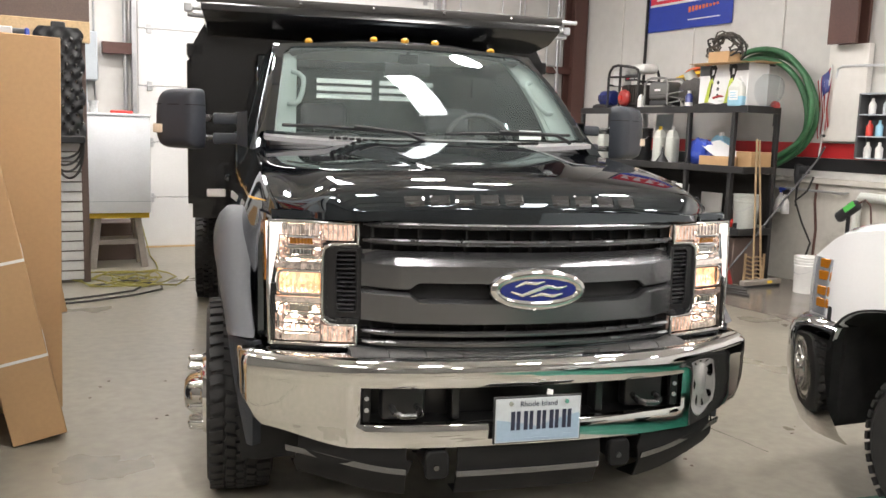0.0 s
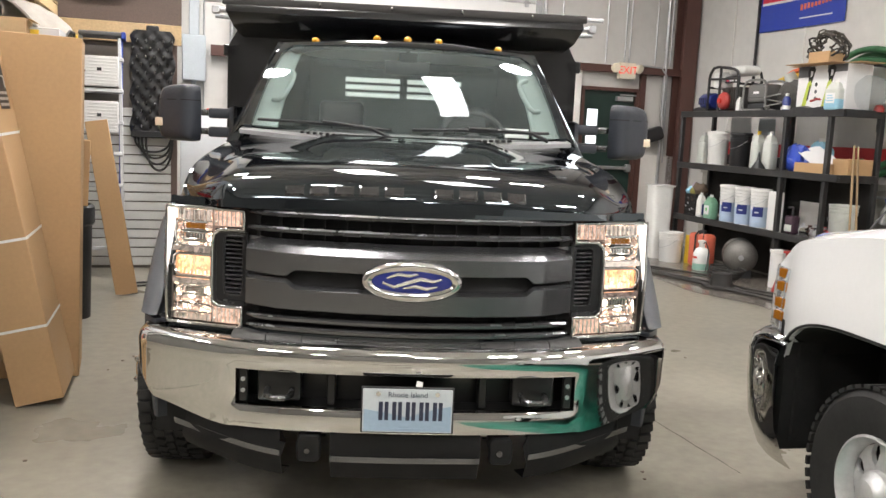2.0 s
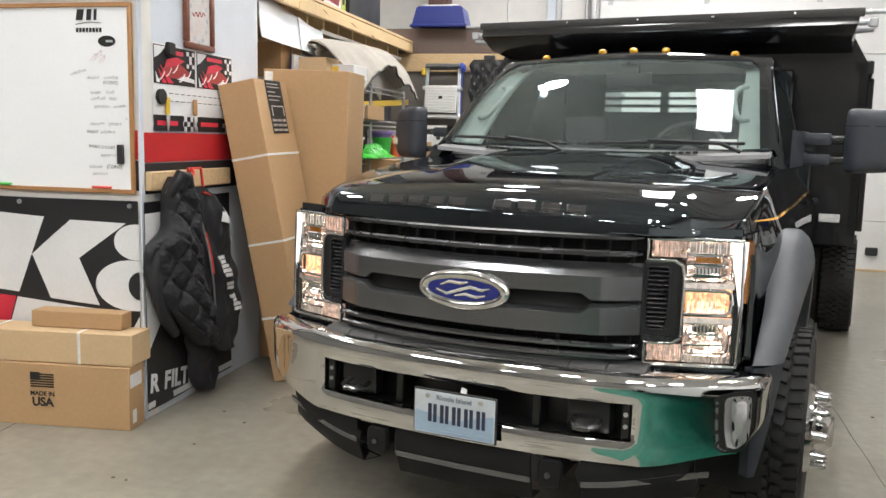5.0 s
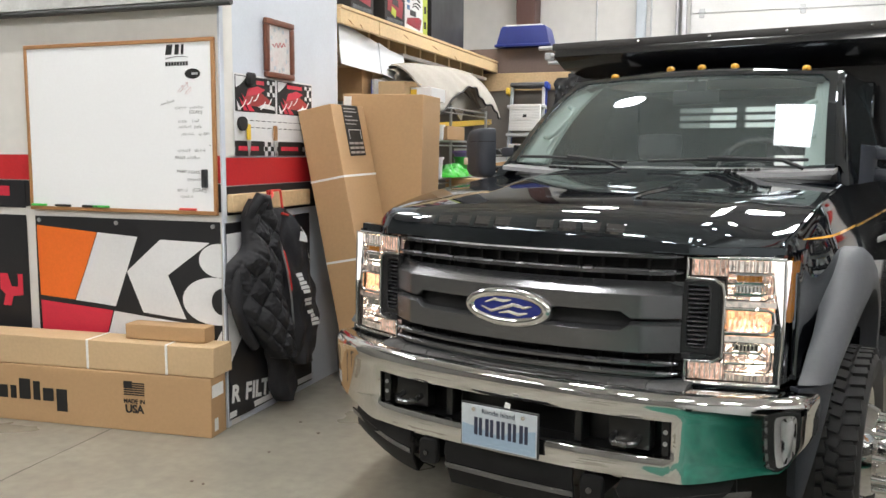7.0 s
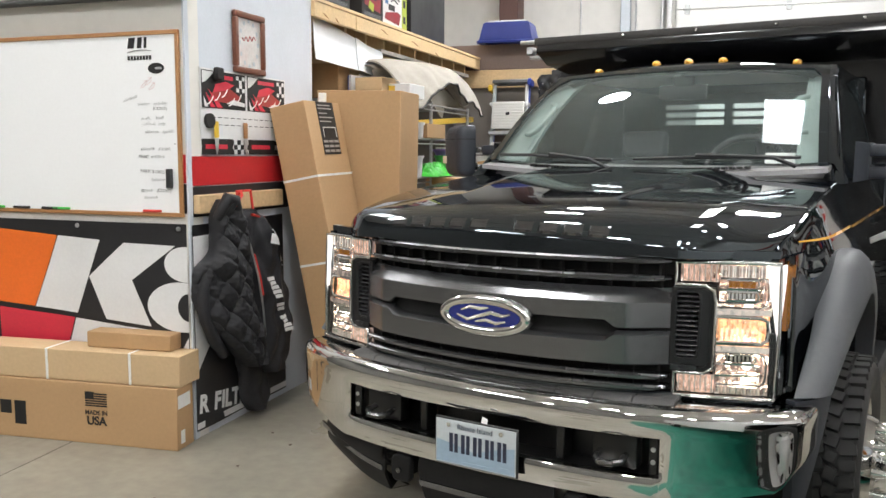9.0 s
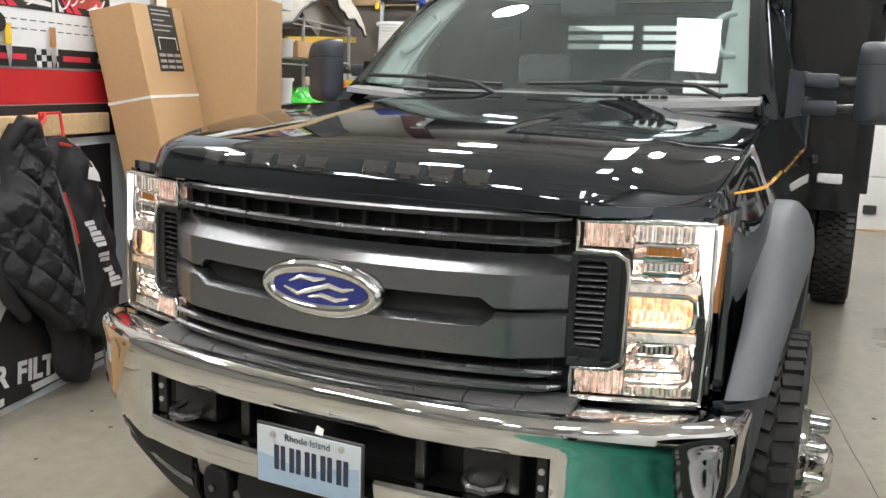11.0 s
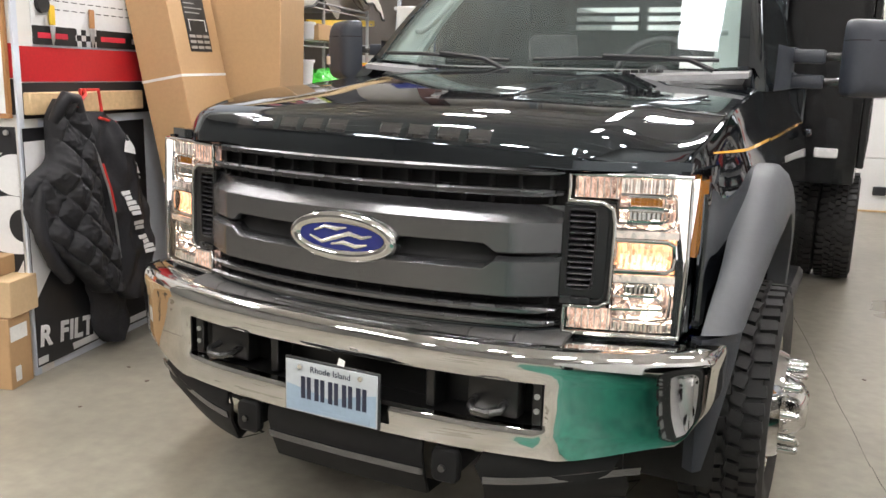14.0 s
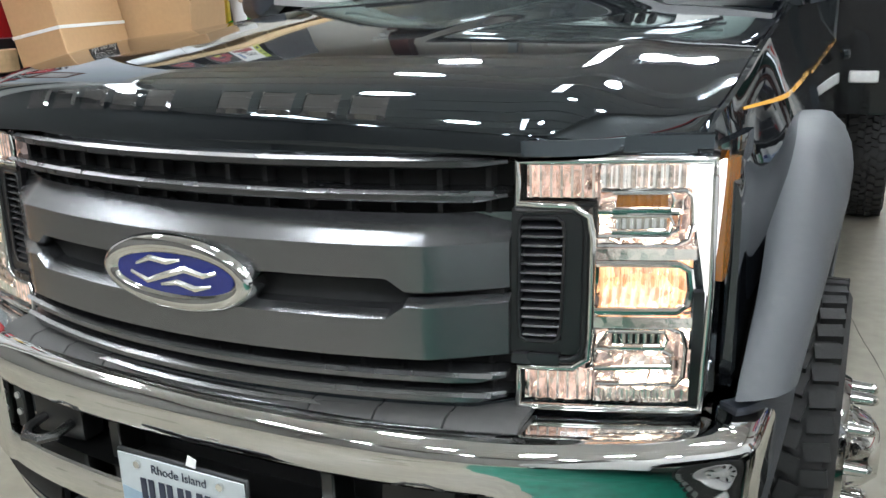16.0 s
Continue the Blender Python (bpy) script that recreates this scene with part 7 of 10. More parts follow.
def hung(name, label, category, outline, depth, off, quilt=False):
    """A limp hanging garment: its left and right edges from the top down, bulging off the wall, with folds or diamond quilting."""
    top, bottom = outline[0][0], outline[-1][0]
    lft, rgt = (hermite([(top - r[0], r[k]) for r in outline]) for k in (1, 2))
    nz, nx = (170, 110) if quilt else (70, 56)

    def skin(x, z):
        d = top - z
        mid, half = (lft(d) + rgt(d)) / 2, (rgt(d) - lft(d)) / 2
        k = min(1.0, abs((x - mid) / half))
        y = lerp(off[1], off[3], ease(off[0], off[2], x)) - depth * (1 - (1 - k**4) ** 0.5)
        y += 0.04 * noise.noise(Vector((x * 6 + 2 * z, z * 3, depth * 30))) + 0.022 * noise.noise(Vector((x * 16, z * 9, 3)))
        if quilt:
            a, b = (x + 0.25 * (z - 1)) / 0.135 + z / 0.17, (x + 0.25 * (z - 1)) / 0.135 - z / 0.17
            g = min(abs(math.sin(math.pi * a)), abs(math.sin(math.pi * b)))
            y += 0.026 * (min(1.0, 1.5 * g) ** 0.5 - 0.7) * (1 - k**8) + 0.006 * noise.noise(Vector((x * 60, z * 60, 1)))
        return max(y, 0.014)

    rows = []
    for z in spread(top, bottom, nz):
        d = top - z
        mid, half = (lft(d) + rgt(d)) / 2, (rgt(d) - lft(d)) / 2
        row = [Vector((mid + half * k, -skin(mid + half * k, z), z)) for k in spread(-1, 1, nx)]
        rows.append(row + [Vector((mid + half * 0.95 * k, -max(0.012, lerp(off[1], off[3], ease(off[0], off[2], mid + half * k)) - 1.6 * depth), z)) for k in (0.9, 0, -0.9)])
    bm = bmesh.new()
    vs = sheet(bm, rows, wrap=True)
    bm.faces.new(vs[0])
    bm.faces.new(vs[-1])
    t = thing(name, label, category, SW)
    part("body", bm, CLOTH_BLACK, t, smooth=60)
    return t, skin


c1, _ = hung("quilted_jacket", "black diamond-quilted jacket hung on a red hanger", "coat", ((1.29, 1.3, 1.35), (1.22, 1.25, 1.385), (1.1, 1.235, 1.44), (1.0, 1.21, 1.475), (0.94, 1.125, 1.49), (0.85, 1.1, 1.505), (0.71, 1.125, 1.54), (0.54, 1.26, 1.585), (0.4, 1.4, 1.6), (0.34, 1.46, 1.595)), 0.07, (0.98, 0.11, 1.5, 0.2), True)
arm = [Vector(q) for q in ((1.17, -0.07, 0.91), (1.14, -0.07, 0.8), (1.16, -0.07, 0.66), (1.22, -0.08, 0.54), (1.31, -0.08, 0.44))]
part("sleeve", tube(bmesh.new(), arm, lambda t: 0.026 + 0.01 * math.sin(math.pi * t) + 0.005 * math.sin(34 * t), 18), CLOTH_BLACK, c1, smooth=60)
part("collar", tube(bmesh.new(), [Vector((1.25, -0.1, 1.19)), Vector((1.26, -0.13, 1.25)), Vector((1.28, -0.15, 1.3)), Vector((1.33, -0.16, 1.29)), Vector((1.38, -0.15, 1.2))], lambda t: 0.026 + 0.008 * math.sin(math.pi * t), 12), CLOTH_BLACK, c1, "knitted collar", smooth=60)
part("zip", tube(bmesh.new(), [Vector((1.385, -0.16, 1.17)), Vector((1.44, -0.185, 1.02)), Vector((1.5, -0.19, 0.86)), Vector((1.545, -0.19, 0.68)), Vector((1.575, -0.185, 0.5))], 0.006, 6), GALV, c1, "grey metal zip edge")
part("lining", tube(bmesh.new(), [Vector((1.47, -0.185, 0.98)), Vector((1.52, -0.19, 0.84)), Vector((1.545, -0.19, 0.74))], 0.008, 6), RED_PLASTIC, c1, "red lining edge")
c2, cloth = hung("hooded_sweatshirt", "black sweatshirt with white marks on its sleeve", "coat", ((1.225, 1.46, 1.56), (1.18, 1.42, 1.62), (1.1, 1.4, 1.68), (0.95, 1.41, 1.75), (0.85, 1.42, 1.79), (0.68, 1.46, 1.85), (0.45, 1.52, 1.86), (0.32, 1.6, 1.86), (0.26, 1.66, 1.83)), 0.06, (1.4, 0.14, 1.7, 0.2))
for k in range(13):
    t = k / 12
    x, z = lerp(1.635, 1.79, t), lerp(0.82, 0.5, t)
    w = 0.04 - (0.008 if k % 3 == 1 else 0)
    if k in (5, 8):
        continue
    rows = [[Vector((x + w * q - 0.004 * h, -cloth(x + w * q, z + 0.0105 * h) - 0.009, z + 0.0105 * h)) for q in (-1, -0.4, 0.2, 0.8)] for h in (-1, 1)]
    part("sleeve_mark", slab(bmesh.new(), rows, (0, 0.002, 0)), VINYL_WHITE, c2, "white bar on the sleeve")
for poly in (((0.02, 0.1), (0.05, 0.1), (0.055, 0.04), (0.085, 0.035), (0.08, 0.0), (0.0, 0.02), (0.005, 0.06)), ((0.075, -0.035), (0.115, -0.045), (0.125, -0.1), (0.085, -0.095), (0.09, -0.06)), ((0.095, -0.11), (0.135, -0.118), (0.14, -0.13), (0.1, -0.124))):
    bm = bmesh.new()
    bm.faces.new([bm.verts.new((1.62 + x, -cloth(1.62 + x, 1.01 + z) - 0.012, 1.01 + z)) for x, z in poly])
    part("shoulder_mark", bm, VINYL_WHITE, c2, "white shoulder mark")
hung("trousers", "black work trousers hung under the jackets", "trousers", ((0.5, 1.45, 1.72), (0.38, 1.48, 1.74), (0.2, 1.52, 1.74), (0.1, 1.54, 1.74), (0.035, 1.6, 1.68)), 0.05, (1.4, 0.1, 1.7, 0.13))


# ---- cardboard boxes ----
def carton(name, label, size, m, mat=None, straps=(), seam=True, group=""):
    w, d, h = size
    t = thing(name, label, "cardboard box", m, group)
    bm = boxed((-w / 2, -d / 2, 0), (w / 2, d / 2, h), 0.004, 1)
    part("carton", bm, mat or CARD, t)
    for axis, at in straps:
        bm = bmesh.new()
        if axis == "z":
            a, b = (-w / 2 - 0.002, -d / 2 - 0.002, at), (w / 2 + 0.002, d / 2 + 0.002, at + 0.014)
        else:
            a, b = (at, -d / 2 - 0.002, -0.0), (at + 0.014, d / 2 + 0.002, h + 0.002)
        box(bm, a, b)
        part("strap", bm, STRAP, t, "white packing strap")
    return t


low_m = pose(-2.06, 0.51, 0, 0, 0, 18.5)  # front right foot of the pile
lb = carton("long_box", "long printed cardboard box lying on the floor", (2.2, 0.16, 0.33), low_m @ pose(-1.1, 0.08, 0))
x = -0.28
for w, z0, z1 in ((0.07, 0.13, 0.205), (0.04, 0.13, 0.205), (0.075, 0.13, 0.25), (0.045, 0.13, 0.24), (0.07, 0.13, 0.205), (0.07, 0.075, 0.205)):
    part("printed_mark", boxed((x, -0.0825, z0), (x + w, -0.0802, z1)), INK, lb, "large black printed bar")
    x += w + 0.02
for k in range(6):
    part("flag_stripe", boxed((0.56 + (0.055 if k > 2 else 0), -0.0825, 0.205 + k * 0.013), (0.69, -0.0802, 0.212 + k * 0.013)), INK, lb)
part("flag_corner", boxed((0.56, -0.0826, 0.243), (0.613, -0.0802, 0.284)), INK, lb)
words("made_in", "MADE IN", 0.034, INK, lb, pose(0.625, -0.082, 0.17, 90), 0.0006, "", 0.0007)
words("made_in", "USA", 0.064, INK, lb, pose(0.625, -0.082, 0.125, 90), 0.0006, "", 0.0022)
part("label", boxed((1.1005, -0.05, 0.03), (1.1015, -0.01, 0.1)), STRAP, lb, "white shipping label")
part("label", boxed((1.1005, -0.07, 0.22), (1.1015, 0.05, 0.29)), STRAP, lb, "white shipping label")
carton("long_box", "plain long cardboard box with white straps on another box", (2.15, 0.2, 0.165), low_m @ pose(-1.06, 0.11, 0.334), CARD_LIGHT, (("x", 0.28), ("x", 0.78)))
carton("small_box", "short flat cardboard box on the long boxes", (0.5, 0.12, 0.085), low_m @ pose(-0.33, 0.15, 0.502))

# two tall boxes leaning against the wall end
def leaning(foot, lean, turn):
    """The pose of a box that stands on foot, leans by lean (x, y for 1.8 m of height) and is turned about the upright."""
    zax = Vector((*lean, 1.8)).normalized()
    xax = Vector((math.cos(radians(turn)), math.sin(radians(turn)), 0))
    xax = (xax - zax * xax.dot(zax)).normalized()
    return Matrix.Translation(foot) @ Matrix((xax, zax.cross(xax), zax)).transposed().to_4x4()


tall = carton("tall_box", "tall slim cardboard box with white straps leaning on a wall", (0.239, 0.473, 1.842), leaning((-1.913, 1.852, 0.026), (-0.33, -0.104), 12.95), None, (("z", 0.392), ("z", 0.853), ("z", 1.378)))
FACE = pose(0.1205, 0.02, 0.04, 0, 0, 90)
lab = part("printed_label", boxed((-0.115, -0.0015, 1.47), (0.115, 0, 1.8), m=FACE), INK, tall, "black printed label")
for r in range(3):
    for x in (-0.1, -0.028, 0.044):
        part("label_print", boxed((x, -0.0025, 1.485 + 0.03 * r), (x + 0.06, -0.0015, 1.5 + 0.03 * r), m=FACE), GALV, lab)
for z in (1.775, 1.755, 1.725, 1.7, 1.675):
    part("label_print", boxed((-0.1, -0.0025, z), (0.05 + 0.04 * math.sin(90 * z), -0.0015, z + 0.006), m=FACE), GALV, lab)
part("label_print", tube(bmesh.new(), [FACE @ Vector(p) for p in ((-0.08, -0.002, 1.58), (-0.08, -0.002, 1.64), (0.09, -0.002, 1.64), (0.09, -0.002, 1.58))], 0.003, 4), STRAP, lab, "white outline print")
tall2 = carton("tall_box", "tall wide cardboard box standing behind another", (0.577, 0.41, 1.937), leaning((-2.187, 2.282, 0.01), (0.039, 0.004), 17.0))
part("label", boxed((-0.28, -0.2085, 1.83), (-0.225, -0.2055, 1.92)), STRAP, tall2, "small white label")
carton("carton", "upright brown cardboard carton on the shelf top", (0.23, 0.19, 0.245), ROOM @ pose(-2.085, 3.145, 1.943))
oc = thing("carton", "open pale carton with its flaps up on the shelf top", "cardboard box", ROOM @ pose(-1.755, 3.225, 1.943))
bm = bmesh.new()
for a, b in (((-0.105, -0.125, 0), (0.105, 0.125, 0.004)), ((-0.105, -0.125, 0.004), (0.105, -0.121, 0.14)), ((-0.105, 0.121, 0.004), (0.105, 0.125, 0.14)), ((-0.105, -0.121, 0.004), (-0.101, 0.121, 0.14)), ((0.101, -0.121, 0.004), (0.105, 0.121, 0.14))):
    box(bm, a, b)
part("carton", bm, CARD_LIGHT, oc)
part("flap", boxed((0, -0.12, 0), (0.045, 0.12, 0.004), m=pose(0.104, 0, 0.138, 0, 14)), CARD_LIGHT, oc)
wc = carton("carton", "flat white carton with a yellow label on the shelf top", (0.17, 0.3, 0.1), ROOM @ pose(-1.56, 3.36, 1.943), VINYL_WHITE)
part("label", boxed((-0.084, -0.152, 0.015), (-0.034, -0.1505, 0.085)), YELLOW_PLASTIC, wc, "yellow label")
bw = thing("folder", "thin white and blue folder standing between the cartons", "folder", ROOM @ pose(-1.93, 3.13, 1.943))
part("cover", boxed((-0.004, 0, 0), (0.0, 0.2, 0.16)), BLUE_PLASTIC, bw, "blue cover")
part("pages", boxed((0.001, 0.004, 0), (0.022, 0.2, 0.165)), VINYL_WHITE, bw, "white pages")
# storage bay: wire shelf, loft, moulded carpet
shelf_t = thing("wire_shelf", "chrome wire shelving full of loose stock", "shelf", ROOM @ pose(-1.93, 4.0, 0))
WX, WY = 0.33, 1.0
for x in (-WX, WX):
    for y in (-WY, 0.0, WY):
        part("post", cyl(bmesh.new(), (x, y, 0), (x, y, 1.95), 0.014, seg=8), GALV, shelf_t)
for z in (0.3, 0.85, 1.345, 1.655, 1.93):
    bm = bmesh.new()
    for x in (-WX, WX):
        cyl(bm, (x, -WY, z), (x, WY, z), 0.008, seg=6)
        cyl(bm, (x, -WY, z - 0.04), (x, WY, z - 0.04), 0.006, seg=6)
    for y in spread(-WY, WY, 22):
        cyl(bm, (-WX, y, z), (WX, y, z), 0.004, seg=5)
    part("shelf", bm, GALV, shelf_t, "wire shelf")
lin = thing("carpet_liner", "moulded beige vehicle carpet draped over the shelf top", "carpet", ROOM)
front_z = hermite([(3.38, 1.9), (3.66, 1.9), (3.97, 2.03), (4.25, 2.12), (4.58, 2.1), (4.95, 1.99), (5.35, 1.92)])
ridge_z = hermite([(3.3, 2.23), (3.6, 2.27), (4.3, 2.31), (4.9, 2.33), (5.4, 2.29), (5.75, 2.14)])
rows = []
for s in spread(0, 1, 40):
    vr, vf = lerp(3.34, 5.72, s), lerp(3.38, 5.35, s)
    zr, row = ridge_z(vr), []
    for k in range(16, 0, -1):  # the rolled back edge
        a, r = radians(90 + 24 * k), 0.075 - 0.0022 * k
        row.append(Vector((-1.86 + r * math.cos(a), vr + 0.05 * math.sin(2.2 * k), zr - 0.075 + r * math.sin(a))))
    for q in spread(0, 1, 22):
        w = 0.018 * math.sin(9 * vr + 4 * q) + 0.01 * math.sin(23 * vr - 6 * q)
        row.append(Vector((-1.86 + 0.31 * q**0.8 + 0.5 * w * q, lerp(vr, vf, q), lerp(zr, front_z(vf), q**1.7) + w * q)))
    rows.append(row)
bm = bmesh.new()
slab(bm, rows, (-0.007, 0, -0.012))
part("liner", bm, CARPET, lin, smooth=60)
part("edge_binding", tube(bmesh.new(), [r[-1] + Vector((0.004, 0, -0.006)) for r in rows], 0.009, 6), CORD_BLACK, lin, "dark bound edge")
rows = [[Vector((-1.66 + 0.05 * math.sin(5 * v) * q, v + 0.12 * q * (1 - s), lerp(front_z(v) - 0.02, 1.9 + 0.06 * math.sin(7 * v), q))) for q in spread(0, 1, 8)] for v, s in zip(spread(4.05, 5.2, 18), spread(0, 1, 18))]
bm = bmesh.new()
slab(bm, rows, (-0.01, 0, 0))
part("folded_flap", bm, CARPET, lin, "flap folded under the carpet", smooth=60)

# loft over the bay
bm = boxed((-1.93, 2.545, 2.44), (-1.892, 3.19, 2.54), 0.003)
loft = structure("loft", bm, PALE_PINE, "raw pine loft edge of two butted boards over the storage bay", "loft")
part("edge_board", boxed((-1.932, 3.194, 2.437), (-1.888, 6.36, 2.535), 0.003), PALE_PINE, loft, "second pine edge board")
for v in (2.86, 3.22, 3.588, 3.943, 4.289, 4.667, 5.04, 5.4, 5.77, 6.14):
    part("joist", boxed((-4.2, v - 0.02, 2.385), (-1.99, v + 0.02, 2.541)), PALE_PINE, loft)
part("deck", boxed((-4.3, 2.55, 2.543), (-1.885, 6.38, 2.563)), PALE_PINE, loft, "board deck")
part("ledger", boxed((-2.05, 3.9, 2.352), (-1.995, 6.3, 2.383)), WALL_WHITE, loft, "white painted strip under the joists")
for v, z, l in ((2.66, 2.475, 0.1), (2.85, 2.468, 0.06), (3.65, 2.5, 0.16), (4.3, 2.49, 0.22), (4.9, 2.46, 0.12)):
    part("knot_crack", tube(bmesh.new(), [Vector((-1.889 + (0.0005 if v > 3.2 else -0.0025), v + l * t, z - 0.03 * math.sin(2.2 * t) * t)) for t in spread(0, 1, 7)], lambda t: 0.0012 + 0.0045 * math.sin(math.pi * min(1, t + 0.1)) ** 2, 5), OAK, loft, "dark crack in the pine")
def loft_box(label, v0, v1, h, mat, depth=0.4):
    t = thing("retail_box", label, "box", ROOM @ pose(-1.93, v0, 2.564), group="boxes on the loft")
    part("carton", boxed((-depth, 0, 0), (0, v1 - v0, h), 0.004), mat, t)
    return t


MAROON = material("dim_red_print", (0.26, 0.012, 0.022), 0.4, vary=0.3, scale=14)
LIME = material("lime_print", (0.42, 0.5, 0.06), 0.45, vary=0.1)
for v0, v1 in ((2.78, 3.17), (3.38, 3.785)):
    c, w = loft_box("dark retail box with a red machine picture", v0, v1, 0.42, INK), v1 - v0
    on = pose(0.0, 0, 0, 90, 0, 90)  # the face towards the shop floor
    part("picture", prism(bmesh.new(), [(0.05, 0.1), (w - 0.06, 0.07), (w - 0.04, 0.2), (w - 0.12, 0.24), (w - 0.16, 0.32), (0.12, 0.34), (0.06, 0.22)], 0.002, on @ pose(0, 0, 0.0)), MAROON, c, "dull red machine picture")
    part("picture", prism(bmesh.new(), [(0.14, 0.16), (w - 0.14, 0.15), (w - 0.15, 0.2), (0.15, 0.21)], 0.002, on @ pose(0, 0, 0.0022)), DARK_PLASTIC, c, "dark machine front")
    part("picture", boxed((0.0, 0.03, 0.02), (0.0018, w - 0.04, 0.05)), GRILLE_GREY, c, "grey caption bar")
    if v0 > 3:
        part("sticker", boxed((-0.001, -0.045, -0.028), (0.004, 0.045, 0.03), m=pose(0.0, 0.17, 0.1, -14)), LIME, c, "pale green price sticker")
c = loft_box("tall white retail box with blue and red print", 3.79, 4.3, 0.5, VINYL_WHITE)
for k in range(4):
    part("blue_bar", boxed((0.0, 0.045, 0.17 + 0.055 * k), (0.002, 0.1, 0.205 + 0.055 * k)), material("print_blue", (0.03, 0.13, 0.32), 0.4) if k == 0 else bpy.data.materials["print_blue"], c, "blue print bar")
for z, x0, x1 in ((0.2, 0.16, 0.3), (0.225, 0.17, 0.34), (0.26, 0.15, 0.33), (0.3, 0.18, 0.36)):
    part("print_line", tube(bmesh.new(), [Vector((0.001, lerp(x0, x1, t), z + 0.02 * math.sin(3 * t))) for t in spread(0, 1, 8)], 0.006, 5), INK, c, "black tool print")
part("picture", boxed((0.0, 0.11, 0.13), (0.002, 0.24, 0.175)), DARK_PLASTIC, c, "dark machine top")
part("picture", prism(bmesh.new(), [(0.03, 0.05), (0.33, 0.03), (0.37, 0.12), (0.3, 0.135), (0.05, 0.1)], 0.002, pose(0.0002, 0, 0, 90, 0, 90)), MAROON, c, "red machine picture")
part("edge_print", boxed((0.0, 0.4, 0.01), (0.0022, 0.505, 0.495)), LIME, c, "lime green edge")
for k in range(3):
    part("edge_mark", boxed((0.002, 0.425, 0.06 + 0.13 * k), (0.0035, 0.475, 0.12 + 0.13 * k)), INK, c, "black mark")
loft_box("large plain black crate on the loft", 4.4, 5.3, 0.8, VINYL_BLACK, 0.5)
sheet_top = hermite([(2.5, 2.475), (2.78, 2.46), (3.0, 2.44), (3.3, 2.4), (3.55, 2.37), (3.85, 2.345)])
sheet_low = hermite([(2.5, 2.17), (2.78, 2.16), (3.02, 2.15), (3.3, 2.15), (3.6, 2.12), (3.85, 2.1)])
for v0, v1, u in ((2.66, 3.34, -1.972), (3.31, 3.82, -1.958)):
    rows = [[Vector((u + 0.085 * (1 - k) + 0.006 * math.sin(11 * v + 3 * k), v - 0.1 * (1 - k), lerp(sheet_low(v), sheet_top(v), k))) for v in spread(v0, v1, 12)] for k in spread(0, 1, 8)]
    single("panel_sheet", slab(bmesh.new(), rows, (-0.006, 0, 0)), ENAMEL, "large white sheet of card tucked behind the loft edge", "sheet", ROOM, smooth=60)

# stock on the wire shelf
def tub_shape(r0, r1, h, seg=20):
    bm = bmesh.new()
    lathe(bm, [(0.0, 0.0), (r0, 0.0), (r1, h), (r1 + 0.01, h), (r1 + 0.01, h + 0.02), (0.0, h + 0.02)], seg)
    return bm


SHELF = lambda u, v, z: ROOM @ pose(u - 0.17, v, z)
carton("carton", "small brown carton on the upper wire shelf", (0.24, 0.44, 0.115), SHELF(-1.5, 4.0, 1.66))
carton("carton", "dark carton at the back of the upper wire shelf", (0.22, 0.5, 0.17), SHELF(-1.62, 4.6, 1.66), VINYL_BLACK)
single("pot", tub_shape(0.05, 0.055, 0.1), VINYL_WHITE, "white plastic pot on the upper wire shelf", "pot", SHELF(-1.44, 3.7, 1.66))
single("level", boxed((-0.03, -0.75, 0), (0.0, 0.75, 0.05), 0.006), YELLOW_PLASTIC, "long yellow spirit level across the shelf", "level", SHELF(-1.46, 4.55, 1.795) @ pose(0, 0, 0, 3.2, 0, 0))
S = 1.35
bm = bmesh.new()
bmesh.ops.create_grid(bm, x_segments=30, y_segments=60, size=0.5)
for v in bm.verts:
    x, y = v.co.x * 0.3, v.co.y * 0.62
    fold = 0.06 * abs(noise.noise(Vector((x * 13, y * 11, 4)))) + 0.05 * abs(noise.noise(Vector((x * 31, y * 27, 9))))
    dome = max(0.0, 1 - (2 * v.co.x) ** 2) * max(0.0, 1 - (2 * v.co.y) ** 4)
    v.co = Vector((x, y, 0.003 + dome * (0.07 + fold)))
single("crumpled_cover", bm, CRUMPLE_GREEN, "crumpled bright green plastic cover on the shelf", "cover", SHELF(-1.47, 4.1, S), smooth=20)
for u, v, z, r, h, mt, lb in ((-1.5, 4.56, S, 0.085, 0.15, GREEN_PLASTIC, "bright green toy tub"), (-1.5, 4.56, S + 0.171, 0.1, 0.035, PURPLE_PLASTIC, "purple plastic bowl upside down on a tub"), (-1.43, 4.74, S, 0.06, 0.13, ORANGE_PLASTIC, "orange toy tub"), (-1.42, 4.9, S, 0.065, 0.15, YELLOW_PLASTIC, "yellow toy pot"), (-1.55, 4.93, S, 0.05, 0.17, RED_PLASTIC, "red plastic pot"), (-1.45, 3.72, S, 0.05, 0.15, VINYL_WHITE, "white plastic pot")):
    t = thing("tub", lb + " on the wire shelf", "container", SHELF(u, v, z))
    part("tub_body", tub_shape(r * 0.8, r, h), mt, t)
    if "yellow" in lb:
        part("band", lathe(bmesh.new(), [(0.066, 0.075), (0.073, 0.08), (0.073, 0.11), (0.067, 0.115)], 20), CLEAR_BLUE, t, "bright blue band")
for v in (3.86, 4.0):
    single("clamp", boxed((-0.012, -0.02, 0), (0.012, 0.02, 0.24), 0.004), YELLOW_PLASTIC if v < 3.9 else DARK_PLASTIC, "upright yellow and black clamp on the shelf", "clamp", SHELF(-1.6, v, S))
